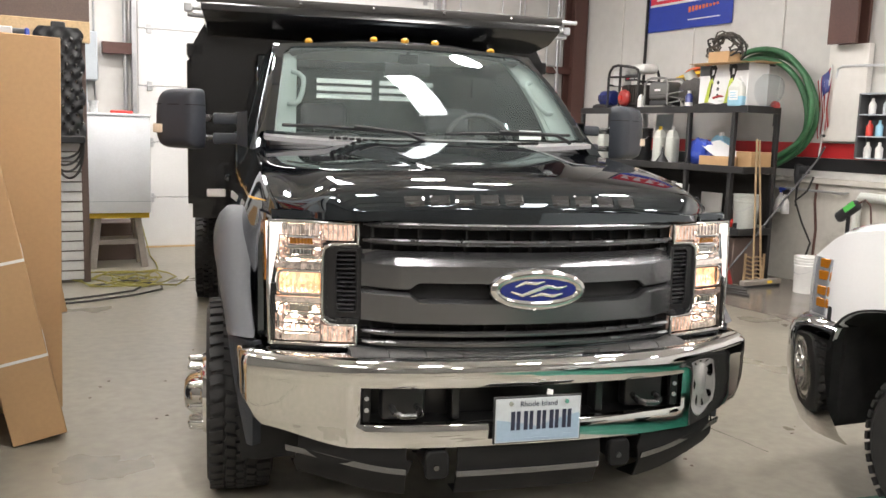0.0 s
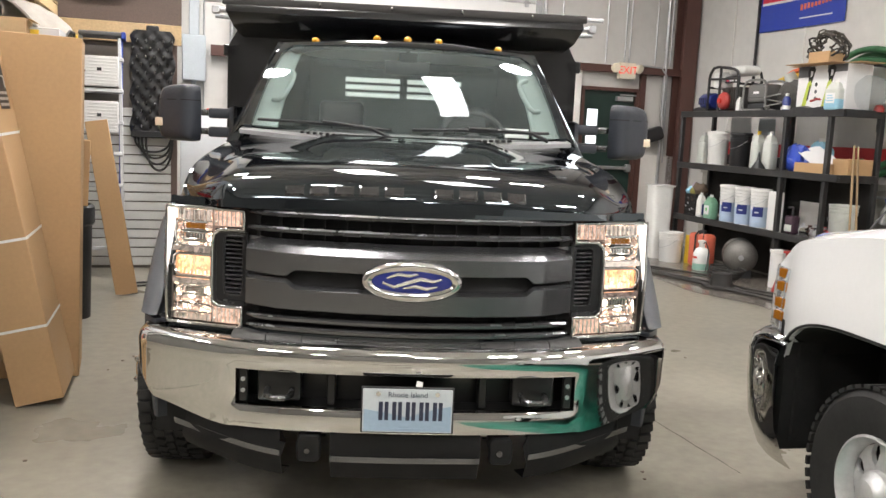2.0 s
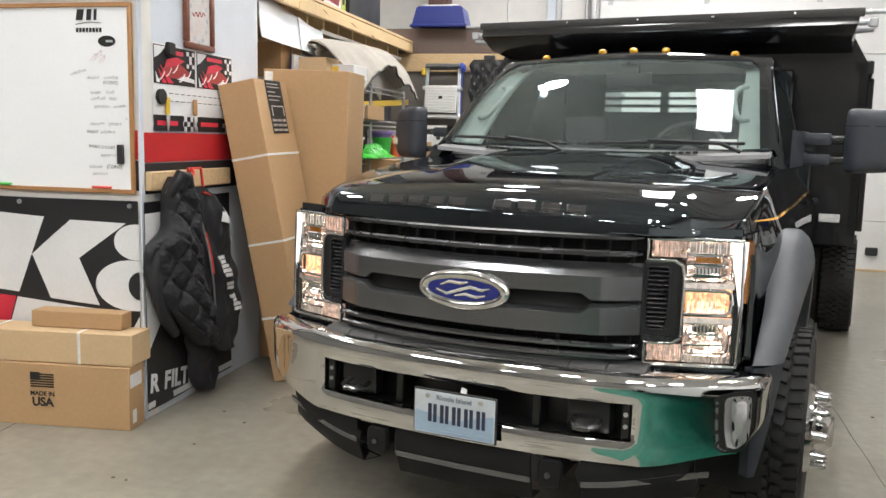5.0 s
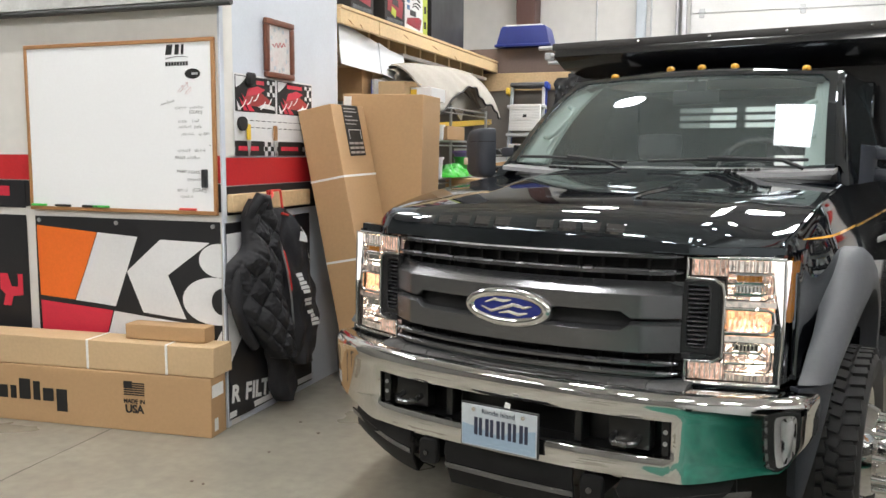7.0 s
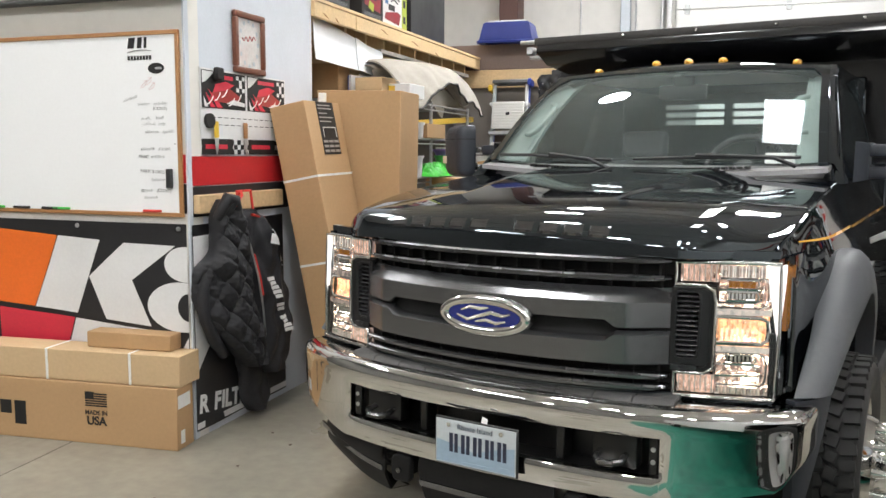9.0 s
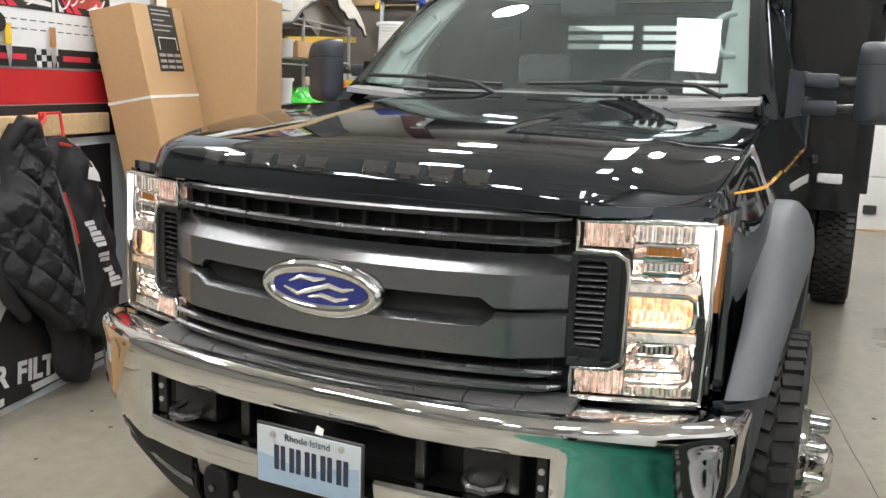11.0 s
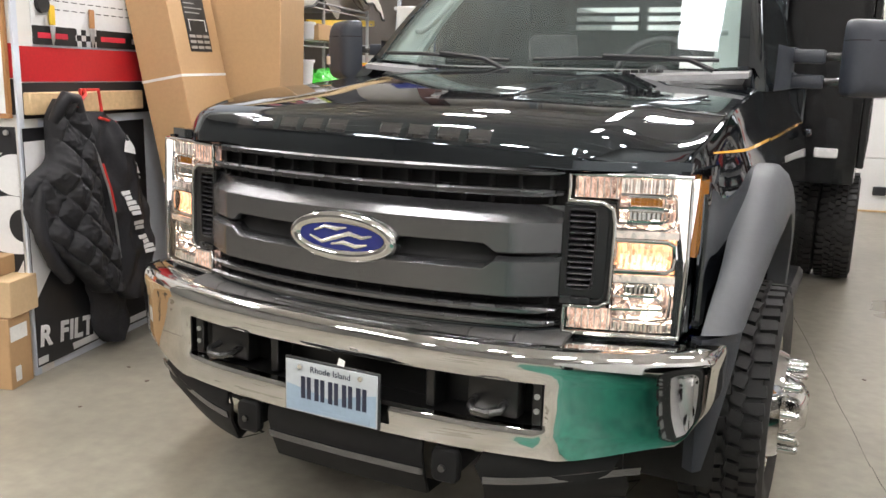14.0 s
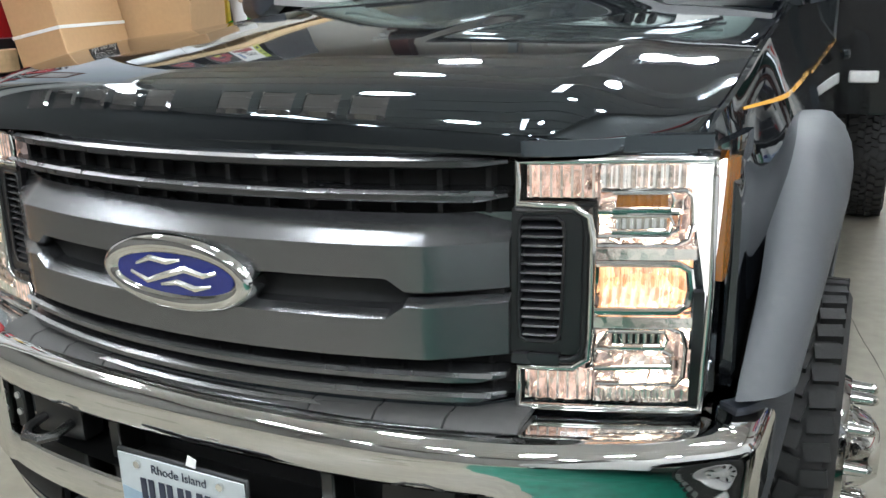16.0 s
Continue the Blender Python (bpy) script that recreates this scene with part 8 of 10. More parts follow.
for k, (u, v, w, h, mt) in enumerate(((-1.6, 3.3, 0.3, 0.25, CARD), (-1.6, 3.7, 0.25, 0.2, CARD_LIGHT), (-1.6, 4.2, 0.35, 0.3, CARD), (-1.6, 4.65, 0.25, 0.22, VINYL_BLACK))):
    carton("carton", "mixed stock carton on a lower wire shelf", (0.3, w, h), SHELF(u, v, 0.855), mt)
    carton("carton", "mixed stock carton on the lowest wire shelf", (0.3, w, h + 0.1), SHELF(u, v, 0.305), CARD)
bb = thing("waste_bin", "tall black plastic bin with a red label", "bin", ROOM @ pose(-1.56, 4.15, 0))
part("bin_body", lathe(bmesh.new(), [(0, 0), (0.15, 0), (0.17, 0.7), (0.19, 0.72), (0.19, 0.84), (0.17, 0.86), (0.16, 0.8), (0, 0.78)], 24), DARK_PLASTIC, bb)
part("label", boxed((-0.09, -0.196, 0.73), (0.03, -0.188, 0.8)), RED_PLASTIC, bb, "red label")
carton("carton", "brown carton tilted on the black bin", (0.26, 0.3, 0.48), ROOM @ pose(-1.56, 4.15, 0.862, 0, 3, 10))

# partition with slat board at the end of the bay
PV = 6.4
bm = boxed((U0, PV, 0), (-0.86, PV + 0.1, 2.24))
pt = structure("wall_partition", bm, material("partition_board", (0.2, 0.18, 0.16), 0.7), "storage partition faced with white slat board", "wall")
for k in range(17):
    z = 0.03 + 0.0935 * k
    part("slat", boxed((-2.4, PV - 0.025, z), (-0.86, PV - 0.002, z + 0.08), 0.003), WHITE_PLASTIC, pt)
part("header", boxed((-3.0, PV - 0.05, 2.24), (-0.76, PV + 0.05, 2.43), 0.004), WOOD, pt, "pine header board")
part("fascia", boxed((-3.0, PV - 0.03, 2.434), (-0.76, PV + 0.03, 2.7), 0.004), BROWN_BOARD, pt, "brown fascia board")
part("edge_post", boxed((-0.86, PV - 0.02, 0), (-0.8, PV + 0.1, 2.24), 0.003), BROWN_BOARD, pt)
tb = thing("storage_tub", "blue plastic tub upside down with a white base", "tub", ROOM @ pose(-1.58, PV + 0.02, 2.702))
bm = bmesh.new()
rows = [[Vector((sx * w, sy * 0.18 * w / 0.3, z)) for sx, sy in ((-1, -1), (1, -1), (1, 1), (-1, 1))] for w, z in ((0.31, 0), (0.31, 0.02), (0.29, 0.03), (0.25, 0.2), (0.23, 0.22))]
vs = sheet(bm, rows, wrap=True)
bm.faces.new(vs[-1])
part("tub_body", bm, NAVY, tb)
part("lid", boxed((-0.2, -0.13, 0.215), (0.2, 0.13, 0.235), 0.006), WHITE_PLASTIC, tb)

# loading ramp hung on the partition
rp = thing("loading_ramp", "black moulded plastic loading ramp hung on the slat wall", "ramp", ROOM @ pose(-1.03, PV - 0.07, 1.36))
rows = []
for z in spread(0, 1.0, 45):
    half = 0.2 + 0.016 * math.sin(21 * z) - 0.05 * max(0, z - 0.94) / 0.06
    rows.append([Vector((half * q, -0.045 - 0.012 * math.cos(9.4 * q) * math.cos(42 * z) - 0.02 * (1 - q * q), z)) for q in spread(-1, 1, 33)])
bm = bmesh.new()
slab(bm, rows, (0, 0.06, 0))
part("ramp_body", bm, DARK_PLASTIC, rp, "moulded ramp shell", smooth=60)
bm = bmesh.new()
for r in range(12):
    for cc in range(5):
        x = -0.16 + 0.08 * cc + (0.02 if r % 2 else -0.02)
        ball(bm, (x, -0.075, 0.07 + 0.075 * r), 0.014, (0.9, 0.9, 1.5), 8)
part("studs", bm, DARK_HOOK, rp, "rows of worn grip studs", kind="stuff")
bm = bmesh.new()
box(bm, (-0.2, -0.09, -0.04), (0.2, 0.0, 0.03), 0.01)
part("lip", bm, DARK_PLASTIC, rp, "ramp lip")
part("hang_tab", boxed((-0.06, -0.03, 0.98), (0.06, 0.03, 1.05), 0.01), DARK_PLASTIC, rp)
bm = bmesh.new()
for k in range(4):
    tube(bm, [Vector(((0.17 - 0.015 * k) * math.cos(a) + 0.02 * k, -0.05 - 0.012 * k, -(0.16 + 0.06 * k) * math.sin(a) ** 0.8)) for a in spread(0.02, math.pi - 0.02, 20)], 0.011, 6)
single("cable", bm, CORD_BLACK, "black cable looped below the ramp", "cable", ROOM @ pose(-1.03, PV - 0.03, 1.34))

# step ladder
ld = thing("step_ladder", "folded aluminium step ladder with blue side rails", "ladder", ROOM @ pose(-1.5, PV - 0.5, 0) @ pose(0, 0, 0, -8, 0, 0))
for s in (-1, 1):
    bm = boxed((s * 0.205, -0.025, 0), (s * 0.235, 0.02, 2.3), 0.004, m=pose(0, 0, 0, 0, -s * 1.2, 0))
    part("rail", bm, GREY_BOX if s < 0 else ALU, ld, "pale side rail")
    bm = boxed((s * 0.17, 0.02, 0), (s * 0.2, 0.06, 2.28), 0.004)
    part("back_rail", bm, BLUE_PLASTIC, ld, "blue rear rail")
for k in range(7):
    z = 0.25 + 0.3 * k
    part("tread", boxed((-0.21, -0.06, z), (0.21, 0.03, z + 0.035), 0.004), ALU, ld)
part("top_cap", boxed((-0.19, -0.07, 2.28), (0.2, 0.07, 2.325), 0.012), RACK_GREY, ld, "dark grey top cap")
for s in (-1, 1):
    part("cap_end", boxed((s * 0.21 - 0.02, -0.075, 2.2 if s < 0 else 2.26), (s * 0.21 + 0.02, 0.075, 2.27 if s < 0 else 2.33), 0.008), YELLOW_PLASTIC if s < 0 else BLUE_PLASTIC, ld)
for z0, z1 in ((1.8, 2.085), (1.36, 1.66)):
    tray = part("spill_tray", boxed((-0.17, -0.09, z0), (0.17, -0.06, z1), 0.006), WHITE_PLASTIC, ld, "pale folded ribbed tray")
    for k in range(9):
        z = lerp(z0 + 0.02, z1 - 0.03, k / 8)
        part("tray_rib", boxed((-0.155, -0.096, z), (0.155, -0.0902, z + 0.012), 0.002), WHITE_PLASTIC, tray)
    part("tray_latch", boxed((-0.02, -0.1, (z0 + z1) / 2), (0.02, -0.0962, (z0 + z1) / 2 + 0.03)), DARK_PLASTIC, tray)

# flattened box and white cabinet on a bench
single("flat_box", boxed((-0.09, -0.02, 0), (0.09, 0.02, 1.5), 0.004), CARD, "flattened cardboard box leaning on end", "cardboard box", ROOM @ pose(-1.2, 5.0, 0, -5, -9.5, 0))
bench = thing("saw_stool", "old wooden saw stool with a yellow top board", "stool", ROOM @ pose(-0.45, 7.32, 0))
part("top_board", boxed((-0.31, -0.2, 0.53), (0.31, 0.2, 0.585), 0.004), YELLOW_PLASTIC, bench, "worn yellow top board")
GREY_WOOD = material("weathered_wood", (0.28, 0.25, 0.22), 0.7, vary=0.2, scale=8, bump=0.2)
for sx in (-1, 1):
    for sy in (-1, 1):
        part("leg", boxed((-0.035, -0.03, 0), (0.035, 0.03, 0.55), 0.004, m=Matrix.Translation((sx * 0.26, sy * 0.17, 0)) @ pose(0, 0, 0, sy * 3, -sx * 7, 0)), GREY_WOOD, bench)
part("stretcher", boxed((-0.2, -0.17, 0.25), (0.2, -0.13, 0.3)), GREY_WOOD, bench)
part("stretcher", boxed((-0.2, 0.13, 0.25), (0.2, 0.17, 0.3)), GREY_WOOD, bench)
cab_w = thing("white_cabinet", "plain white enamel cabinet standing on the stool", "cabinet", ROOM @ pose(-0.45, 7.32, 0.587))
part("case", boxed((-0.325, -0.24, 0), (0.325, 0.26, 1.0), 0.015, 2), ENAMEL, cab_w)
part("door_seam", boxed((-0.322, -0.244, 0.12), (0.322, -0.2405, 0.125)), GREY_BOX, cab_w)
part("top_lid", boxed((-0.33, -0.245, 1.001), (0.33, 0.262, 1.03), 0.008), ENAMEL, cab_w)
jar = thing("jar", "small glass jar on the white cabinet", "jar", ROOM @ pose(-0.66, 7.2, 1.618))
part("jar_body", tub_shape(0.04, 0.04, 0.1), PLASTIC_BAG, jar)
single("red_tool", boxed((-0.1, -0.03, 0), (0.12, 0.03, 0.03), 0.008), RED_PLASTIC, "red hand tool lying on the cabinet", "tool", ROOM @ pose(-0.4, 7.2, 1.618))
single("dark_crate", boxed((-0.25, -0.2, 0), (0.25, 0.2, 0.42), 0.01), BROWN_BOARD, "dark wooden crate under the stool", "crate", ROOM @ pose(-0.45, 7.9, 0))
eb = thing("electrical_box", "grey electrical panel with conduit on the wall", "electrical box", ROOM @ pose(-0.62, V1 - 0.02, 2.0))
part("case", boxed((-0.14, -0.16, 0), (0.14, 0.015, 0.55), 0.01), GREY_BOX, eb)
part("riser", boxed((-0.06, -0.1, 0.55), (0.06, 0.015, 3.1), 0.006), GREY_BOX, eb)
part("riser", boxed((-0.03, -0.06, -0.6), (0.03, 0.015, 0.0), 0.006), GREY_BOX, eb)

# cords on the floor
bm = bmesh.new()
rng = random.Random(7)
pts = []
for k in range(90):
    a = 0.42 * k
    r = 0.2 + 0.16 * math.sin(0.31 * k) + 0.05 * rng.random()
    pts.append(Vector((-0.62 + 1.4 * r * math.cos(a) * 0.8 + 0.004 * k, 6.35 + r * math.sin(a) * 1.2, 0.012 + 0.01 * (k % 3))))
tube(bm, pts, 0.008, 6)
tube(bm, [(-0.3, 6.5, 0.01), (-0.1, 6.9, 0.01), (-0.05, 7.3, 0.01), (-0.02, 7.9, 0.01), (-0.04, 8.3, 0.3)], 0.008, 6)
single("extension_cable", bm, CORD_YELLOW, "tangled yellow extension cord on the floor", "cord", ROOM)
bm = bmesh.new()
tube(bm, [(-1.25, 5.3, 0.012), (-0.9, 5.38, 0.012), (-0.5, 5.55, 0.012), (-0.25, 5.75, 0.012), (-0.22, 6.0, 0.012), (-0.5, 6.2, 0.03), (-0.8, 6.1, 0.012)], 0.01, 6)
tube(bm, [(-1.25, 5.45, 0.012), (-0.8, 5.6, 0.012), (-0.5, 5.75, 0.012), (-0.4, 5.95, 0.012)], 0.01, 6)
single("air_hose", bm, CORD_BLACK, "dark hose lying on the floor", "hose", ROOM)

# ---- the right side: steel rack, hoses, signs ----
RK = (5.4, 5.86, 4.2, 7.0)  # front, back, near end, far end
rack = thing("storage_rack", "black welded steel rack crowded with shop goods", "shelf", ROOM)
for u, ends in ((RK[0], (4.36, 5.02, RK[3])), (RK[1], (RK[2], 5.5, RK[3]))):
    for v in ends:
        part("post", boxed((u - 0.025, v - 0.025, 0), (u + 0.025, v + 0.025, 1.9), 0.004), SHELF_STEEL, rack)
for z in (0.56, 1.22, 1.86):
    bm = bmesh.new()
    box(bm, (RK[0], RK[2], z), (RK[1], RK[3], z + 0.03))
    box(bm, (RK[0] - 0.03, RK[2] - 0.03, z - 0.03), (RK[0], RK[3] + 0.03, z + 0.045), 0.004)
    box(bm, (RK[0], RK[2] - 0.03, z - 0.03), (RK[1], RK[2], z + 0.045), 0.004)
    part("shelf", bm, SHELF_STEEL, rack, "steel shelf with angle edge")
part("back_board", boxed((RK[1] + 0.03, RK[2] + 0.02, 0.62), (RK[1] + 0.042, RK[3], 1.18)), GRIMY_BOARD, rack, "grimy dark back board")
part("back_board", boxed((RK[1] + 0.03, RK[2] + 0.02, 0.02), (RK[1] + 0.042, RK[3], 0.52)), GRIMY_BOARD, rack, "grimy dark back board")
part("brace", boxed((RK[1] - 0.02, RK[2], 1.7), (RK[1] + 0.01, RK[2] + 0.04, 1.95), m=None), SHELF_STEEL, rack)


def at(u, v, z, r=0):
    return ROOM @ pose(u, v, z, 0, 0, r)


def bucket(u, v, z, r, h, mt, label, lid=None, band=None, foot=None):
    """A tapered pail with ribs under the rim; lid, paper band and tinted lower half where given."""
    t = thing("bucket", label, "bucket", at(u, v, z))
    k = lambda q: r * (0.9 + 0.1 * q)
    prof = [(0.0, 0.0), (r * 0.88, 0.0), (r * 0.9, 0.008), (k(0.7), h * 0.7)]
    for q in (0.74, 0.82, 0.9):
        prof += [(k(q) + 0.007, h * q), (k(q) + 0.007, h * (q + 0.025)), (k(q), h * (q + 0.035))]
    prof += [(r + 0.008, h * 0.965), (r + 0.008, h), (r - 0.005, h), (r - 0.01, h * 0.9), (0, h * 0.88)]
    part("pail", lathe(bmesh.new(), prof, 28), mt, t)
    if lid:
        bm = lathe(bmesh.new(), [(0, h + 0.006), (r * 0.86, h + 0.006), (r * 0.9, h + 0.014), (r + 0.01, h + 0.012), (r + 0.014, h - 0.014)], 28)
        part("lid", bm, lid, t)
    curve = lambda a0, a1, z0, z1, lift: slab(bmesh.new(), [[Vector((-(k(zz / h) + lift) * math.cos(a), (k(zz / h) + lift) * math.sin(a), zz)) for a in spread(a0, a1, 10)] for zz in (z0, z1)], (0.0008, 0, 0))
    if foot:
        part("tint", lathe(bmesh.new(), [(k(0.04) + 0.0015, h * 0.03), (k(0.56) + 0.0015, h * 0.56)], 28), foot, t, "liquid showing through the wall")
    if band:
        part("label", curve(-1.25, -0.05, h * 0.3, h * 0.56, 0.003), band, t, "dark blue paper label")
        part("label_patch", curve(-0.12, 0.3, h * 0.48, h * 0.6, 0.0045), VINYL_WHITE, t, "white blot of the label")
        part("label_patch", curve(-0.8, -0.35, h * 0.4, h * 0.43, 0.0045), VINYL_WHITE, t, "pale line of print")
    bm = tube(bmesh.new(), [Vector((0.0, (r + 0.006) * math.cos(a), h * 0.8 - r * 0.8 * math.sin(a))) + Vector((-(r + 0.006) * math.sin(a), 0, 0)) for a in spread(0, math.pi, 15)], 0.0026, 5)
    part("handle", bm, GALV, t)
    return t


def jug(u, v, z, w, d, h, mt, cap, label, r=0):
    t = thing("jug", label, "jug", at(u, v, z, r))
    bm = boxed((-w / 2, -d / 2, 0), (w / 2, d / 2, h * 0.72), min(w, d) * 0.2, 3)
    bm2 = bm
    rows = [[Vector((sx * k * w / 2, sy * k * d / 2, zz)) for sx, sy in ((-1, -1), (1, -1), (1, 1), (-1, 1))] for k, zz in ((0.85, h * 0.68), (0.6, h * 0.84), (0.3, h * 0.9))]
    sheet(bm2, rows, wrap=True)
    tube(bm2, [(0, d * 0.3, h * 0.72), (0, d * 0.36, h * 0.86), (0, d * 0.1, h * 0.92), (0, 0, h * 0.88)], 0.016, 8)
    part("jug_body", bm2, mt, t)
    part("cap", cyl(bmesh.new(), (0, 0, h * 0.88), (0, 0, h), min(w, d) * 0.18, seg=14), cap, t)
    return t


# top of the rack
T = 1.892
GREASY = material("greasy_dark_metal", (0.05, 0.047, 0.043), 0.45, metal=0.3, vary=0.4, scale=25)
gen = thing("generator", "portable generator with coloured parts in a black tube frame", "generator", at(5.6, 6.28, T))
for x in (-0.16, 0.16):
    part("cage_hoop", tube(bmesh.new(), [(x, -0.3, 0.02), (x, -0.3, 0.4), (x, -0.27, 0.47), (x, -0.2, 0.5), (x, 0.1, 0.54), (x, 0.2, 0.53), (x, 0.26, 0.47), (x, 0.28, 0.4), (x, 0.28, 0.02)], 0.017, 8), SHELF_STEEL, gen)
for y, z in ((-0.3, 0.03), (0.28, 0.03), (-0.3, 0.33), (0.05, 0.535), (0.28, 0.3)):
    part("cage_bar", tube(bmesh.new(), [(-0.16, y, z), (0.16, y, z)], 0.014, 8), SHELF_STEEL, gen)
part("cage_bar", tube(bmesh.new(), [(-0.163, -0.3, 0.385), (-0.163, 0.28, 0.4)], 0.013, 8), SHELF_STEEL, gen)
part("cage_bar", tube(bmesh.new(), [(-0.163, 0.05, 0.02), (-0.163, 0.05, 0.53)], 0.016, 8), SHELF_STEEL, gen)
part("air_filter", boxed((-0.15, 0.04, 0.29), (0.02, 0.22, 0.48), 0.025, 2), WHITE_PLASTIC, gen, "white square air filter")
part("tank", boxed((-0.13, -0.34, 0.43), (0.13, -0.03, 0.545), 0.05, 3), WHITE_PLASTIC, gen, "white fuel tank")
part("control_panel", boxed((-0.15, -0.29, 0.34), (-0.12, -0.02, 0.42), 0.008), DARK_PLASTIC, gen, "dark control panel")
for y0, y1, mt in ((-0.2, -0.12, VINYL_WHITE), (-0.11, -0.06, VINYL_RED), (-0.27, -0.22, VINYL_WHITE)):
    part("panel_mark", boxed((-0.153, y0, 0.36), (-0.1505, y1, 0.4)), mt, gen, "plain print mark")
part("engine", boxed((-0.1, -0.24, 0.03), (0.13, 0.1, 0.3), 0.03, 2), GREASY, gen, "dark ribbed engine")
for k in range(5):
    part("cooling_fin", boxed((-0.12, -0.22 + 0.045 * k, 0.08), (-0.1, -0.205 + 0.045 * k, 0.28)), GREASY, gen)
part("recoil_cover", lathe(bmesh.new(), [(0, 0.0), (0.1, 0.0), (0.105, 0.035), (0.085, 0.06), (0.08, 0.06), (0.05, 0.075), (0, 0.08)], 22, pose(-0.115, -0.02, 0.135, 0, -90, 0)), DULL_RED, gen, "round red recoil cover")
part("recoil_hub", lathe(bmesh.new(), [(0, 0.08), (0.035, 0.08), (0.03, 0.1), (0, 0.1)], 14, pose(-0.115, -0.02, 0.135, 0, -90, 0)), RED_PLASTIC, gen)
part("alternator", lathe(bmesh.new(), [(0, -0.1), (0.085, -0.1), (0.1, -0.07), (0.1, 0.12), (0.07, 0.16), (0, 0.165)], 18, pose(-0.06, 0.35, 0.14, -90, 0, 0)), NAVY, gen, "blue alternator housing")
for k in range(5):
    part("alternator_slot", boxed((-0.163, 0.28 + 0.045 * k, 0.1), (-0.155, 0.295 + 0.045 * k, 0.18)), DARK_PLASTIC, gen)
single("hand_tool", tube(bmesh.new(), [(0, -0.14, 0.03), (0.01, -0.04, 0.03), (0, 0.06, 0.035), (0, 0.14, 0.03)], lambda t: 0.022 + 0.012 * math.sin(3 * t), 10), DARK_PLASTIC, "black hand tool at the end of the rack", "tool", at(5.46, 6.72, T))
unit = thing("inverter_unit", "grey boxy power unit inside a rounded tube frame", "generator", at(5.52, 5.62, T))
part("case", boxed((-0.09, -0.17, 0.1), (0.14, 0.17, 0.31), 0.04, 3), material("unit_grey", (0.12, 0.12, 0.115), 0.5, vary=0.2), unit)
part("lower_case", boxed((-0.08, -0.16, 0.02), (0.14, 0.16, 0.098), 0.02, 2), DARK_PLASTIC, unit, "black lower half")
for x in (-0.11, 0.15):
    part("frame", tube(bmesh.new(), [(x, -0.27, 0.05), (x, -0.24, 0.02), (x, -0.2, 0.05), (x, -0.2, 0.27), (x, -0.16, 0.335), (x, -0.1, 0.35), (x, 0.1, 0.35), (x, 0.16, 0.335), (x, 0.2, 0.27), (x, 0.2, 0.05), (x, 0.18, 0.017), (x, -0.15, 0.017)], 0.014, 8), GREY_TUBE, unit, "grey tube frame")
part("badge", boxed((-0.0935, -0.05, 0.2), (-0.0905, 0.05, 0.225), 0.002), VINYL_WHITE, unit, "pale badge")
part("seam", boxed((-0.0925, -0.13, 0.155), (-0.0905, 0.13, 0.16)), DARK_PLASTIC, unit)
jug(5.43, 5.9, T, 0.07, 0.07, 0.17, WHITE_PLASTIC, WHITE_PLASTIC, "small white plastic bottle on the rack")
fan = thing("blower", "dusty dark blower drum with a grille on the rack", "blower", at(5.66, 5.24, T))
part("drum", lathe(bmesh.new(), [(0, -0.1), (0.15, -0.1), (0.17, -0.06), (0.17, 0.08), (0.1, 0.1), (0, 0.1)], 24, pose(0, 0, 0.18, 0, -90, 30)), GREASY, fan)
part("stand", boxed((-0.1, -0.1, 0), (0.1, 0.1, 0.02), 0.004), GREASY, fan)
part("duct", cyl(bmesh.new(), (-0.02, 0.02, 0.3), (-0.08, 0.05, 0.42), 0.075, 0.06, 14), CLOUDY, fan, "pale plastic duct")
single("extension_lead", tube(bmesh.new(), [Vector((-0.04 + 0.05 * math.cos(a), 0.12 * math.sin(a), 0.012 + 0.016 * a)) for a in spread(0, 11, 40)], 0.009, 6), GREY_TUBE, "grey electric lead looped beside the blower", "cable", at(5.46, 5.3, T))
for (v0, v1, z0, mt, lb) in ((4.95, 5.6, 0.4, YELLOW_PLASTIC, "yellow plastic sled end behind the box"), (4.92, 5.45, 0.32, DULL_RED, "red plastic sled end behind the box"), (5.0, 5.45, 0.46, ORANGE_PLASTIC, "orange plastic sled end on the pile")):
    bm = bmesh.new()
    slab(bm, [[Vector((x + 0.02 * math.sin(6 * k), v, 0.03 * math.sin(math.pi * k) - 0.06 * k)) for v, k in zip(spread(v0, v1, 12), spread(0, 1, 12))] for x in spread(-0.1, 0.1, 4)], (0, 0, 0.03))
    box(bm, (-0.08, v0 + 0.05, -z0), (0.08, v0 + 0.09, 0.03))
    single("sled", bm, mt, lb, "sled", ROOM @ pose(5.79, 0, T + z0), smooth=60)
pb = thing("printed_box", "open white printed carton with black and lime tool pictures", "box", at(5.58, 4.6, T) @ Matrix.Diagonal((0.8, 0.85, 0.95, 1)))
part("carton", boxed((-0.19, -0.42, 0), (0.19, 0.4, 0.48), 0.006), VINYL_WHITE, pb)
ON = pose(-0.1905, 0, 0, 90, 0, -90)  # the face towards the truck: x runs to -v
part("print", boxed((-0.1915, 0.2, 0.36), (-0.1902, 0.4, 0.478)), RACK_GREY, pb, "grey printed corner")
part("print", boxed((-0.1915, -0.42, 0.4), (-0.1902, -0.1, 0.478)), RACK_GREY, pb, "grey printed band")
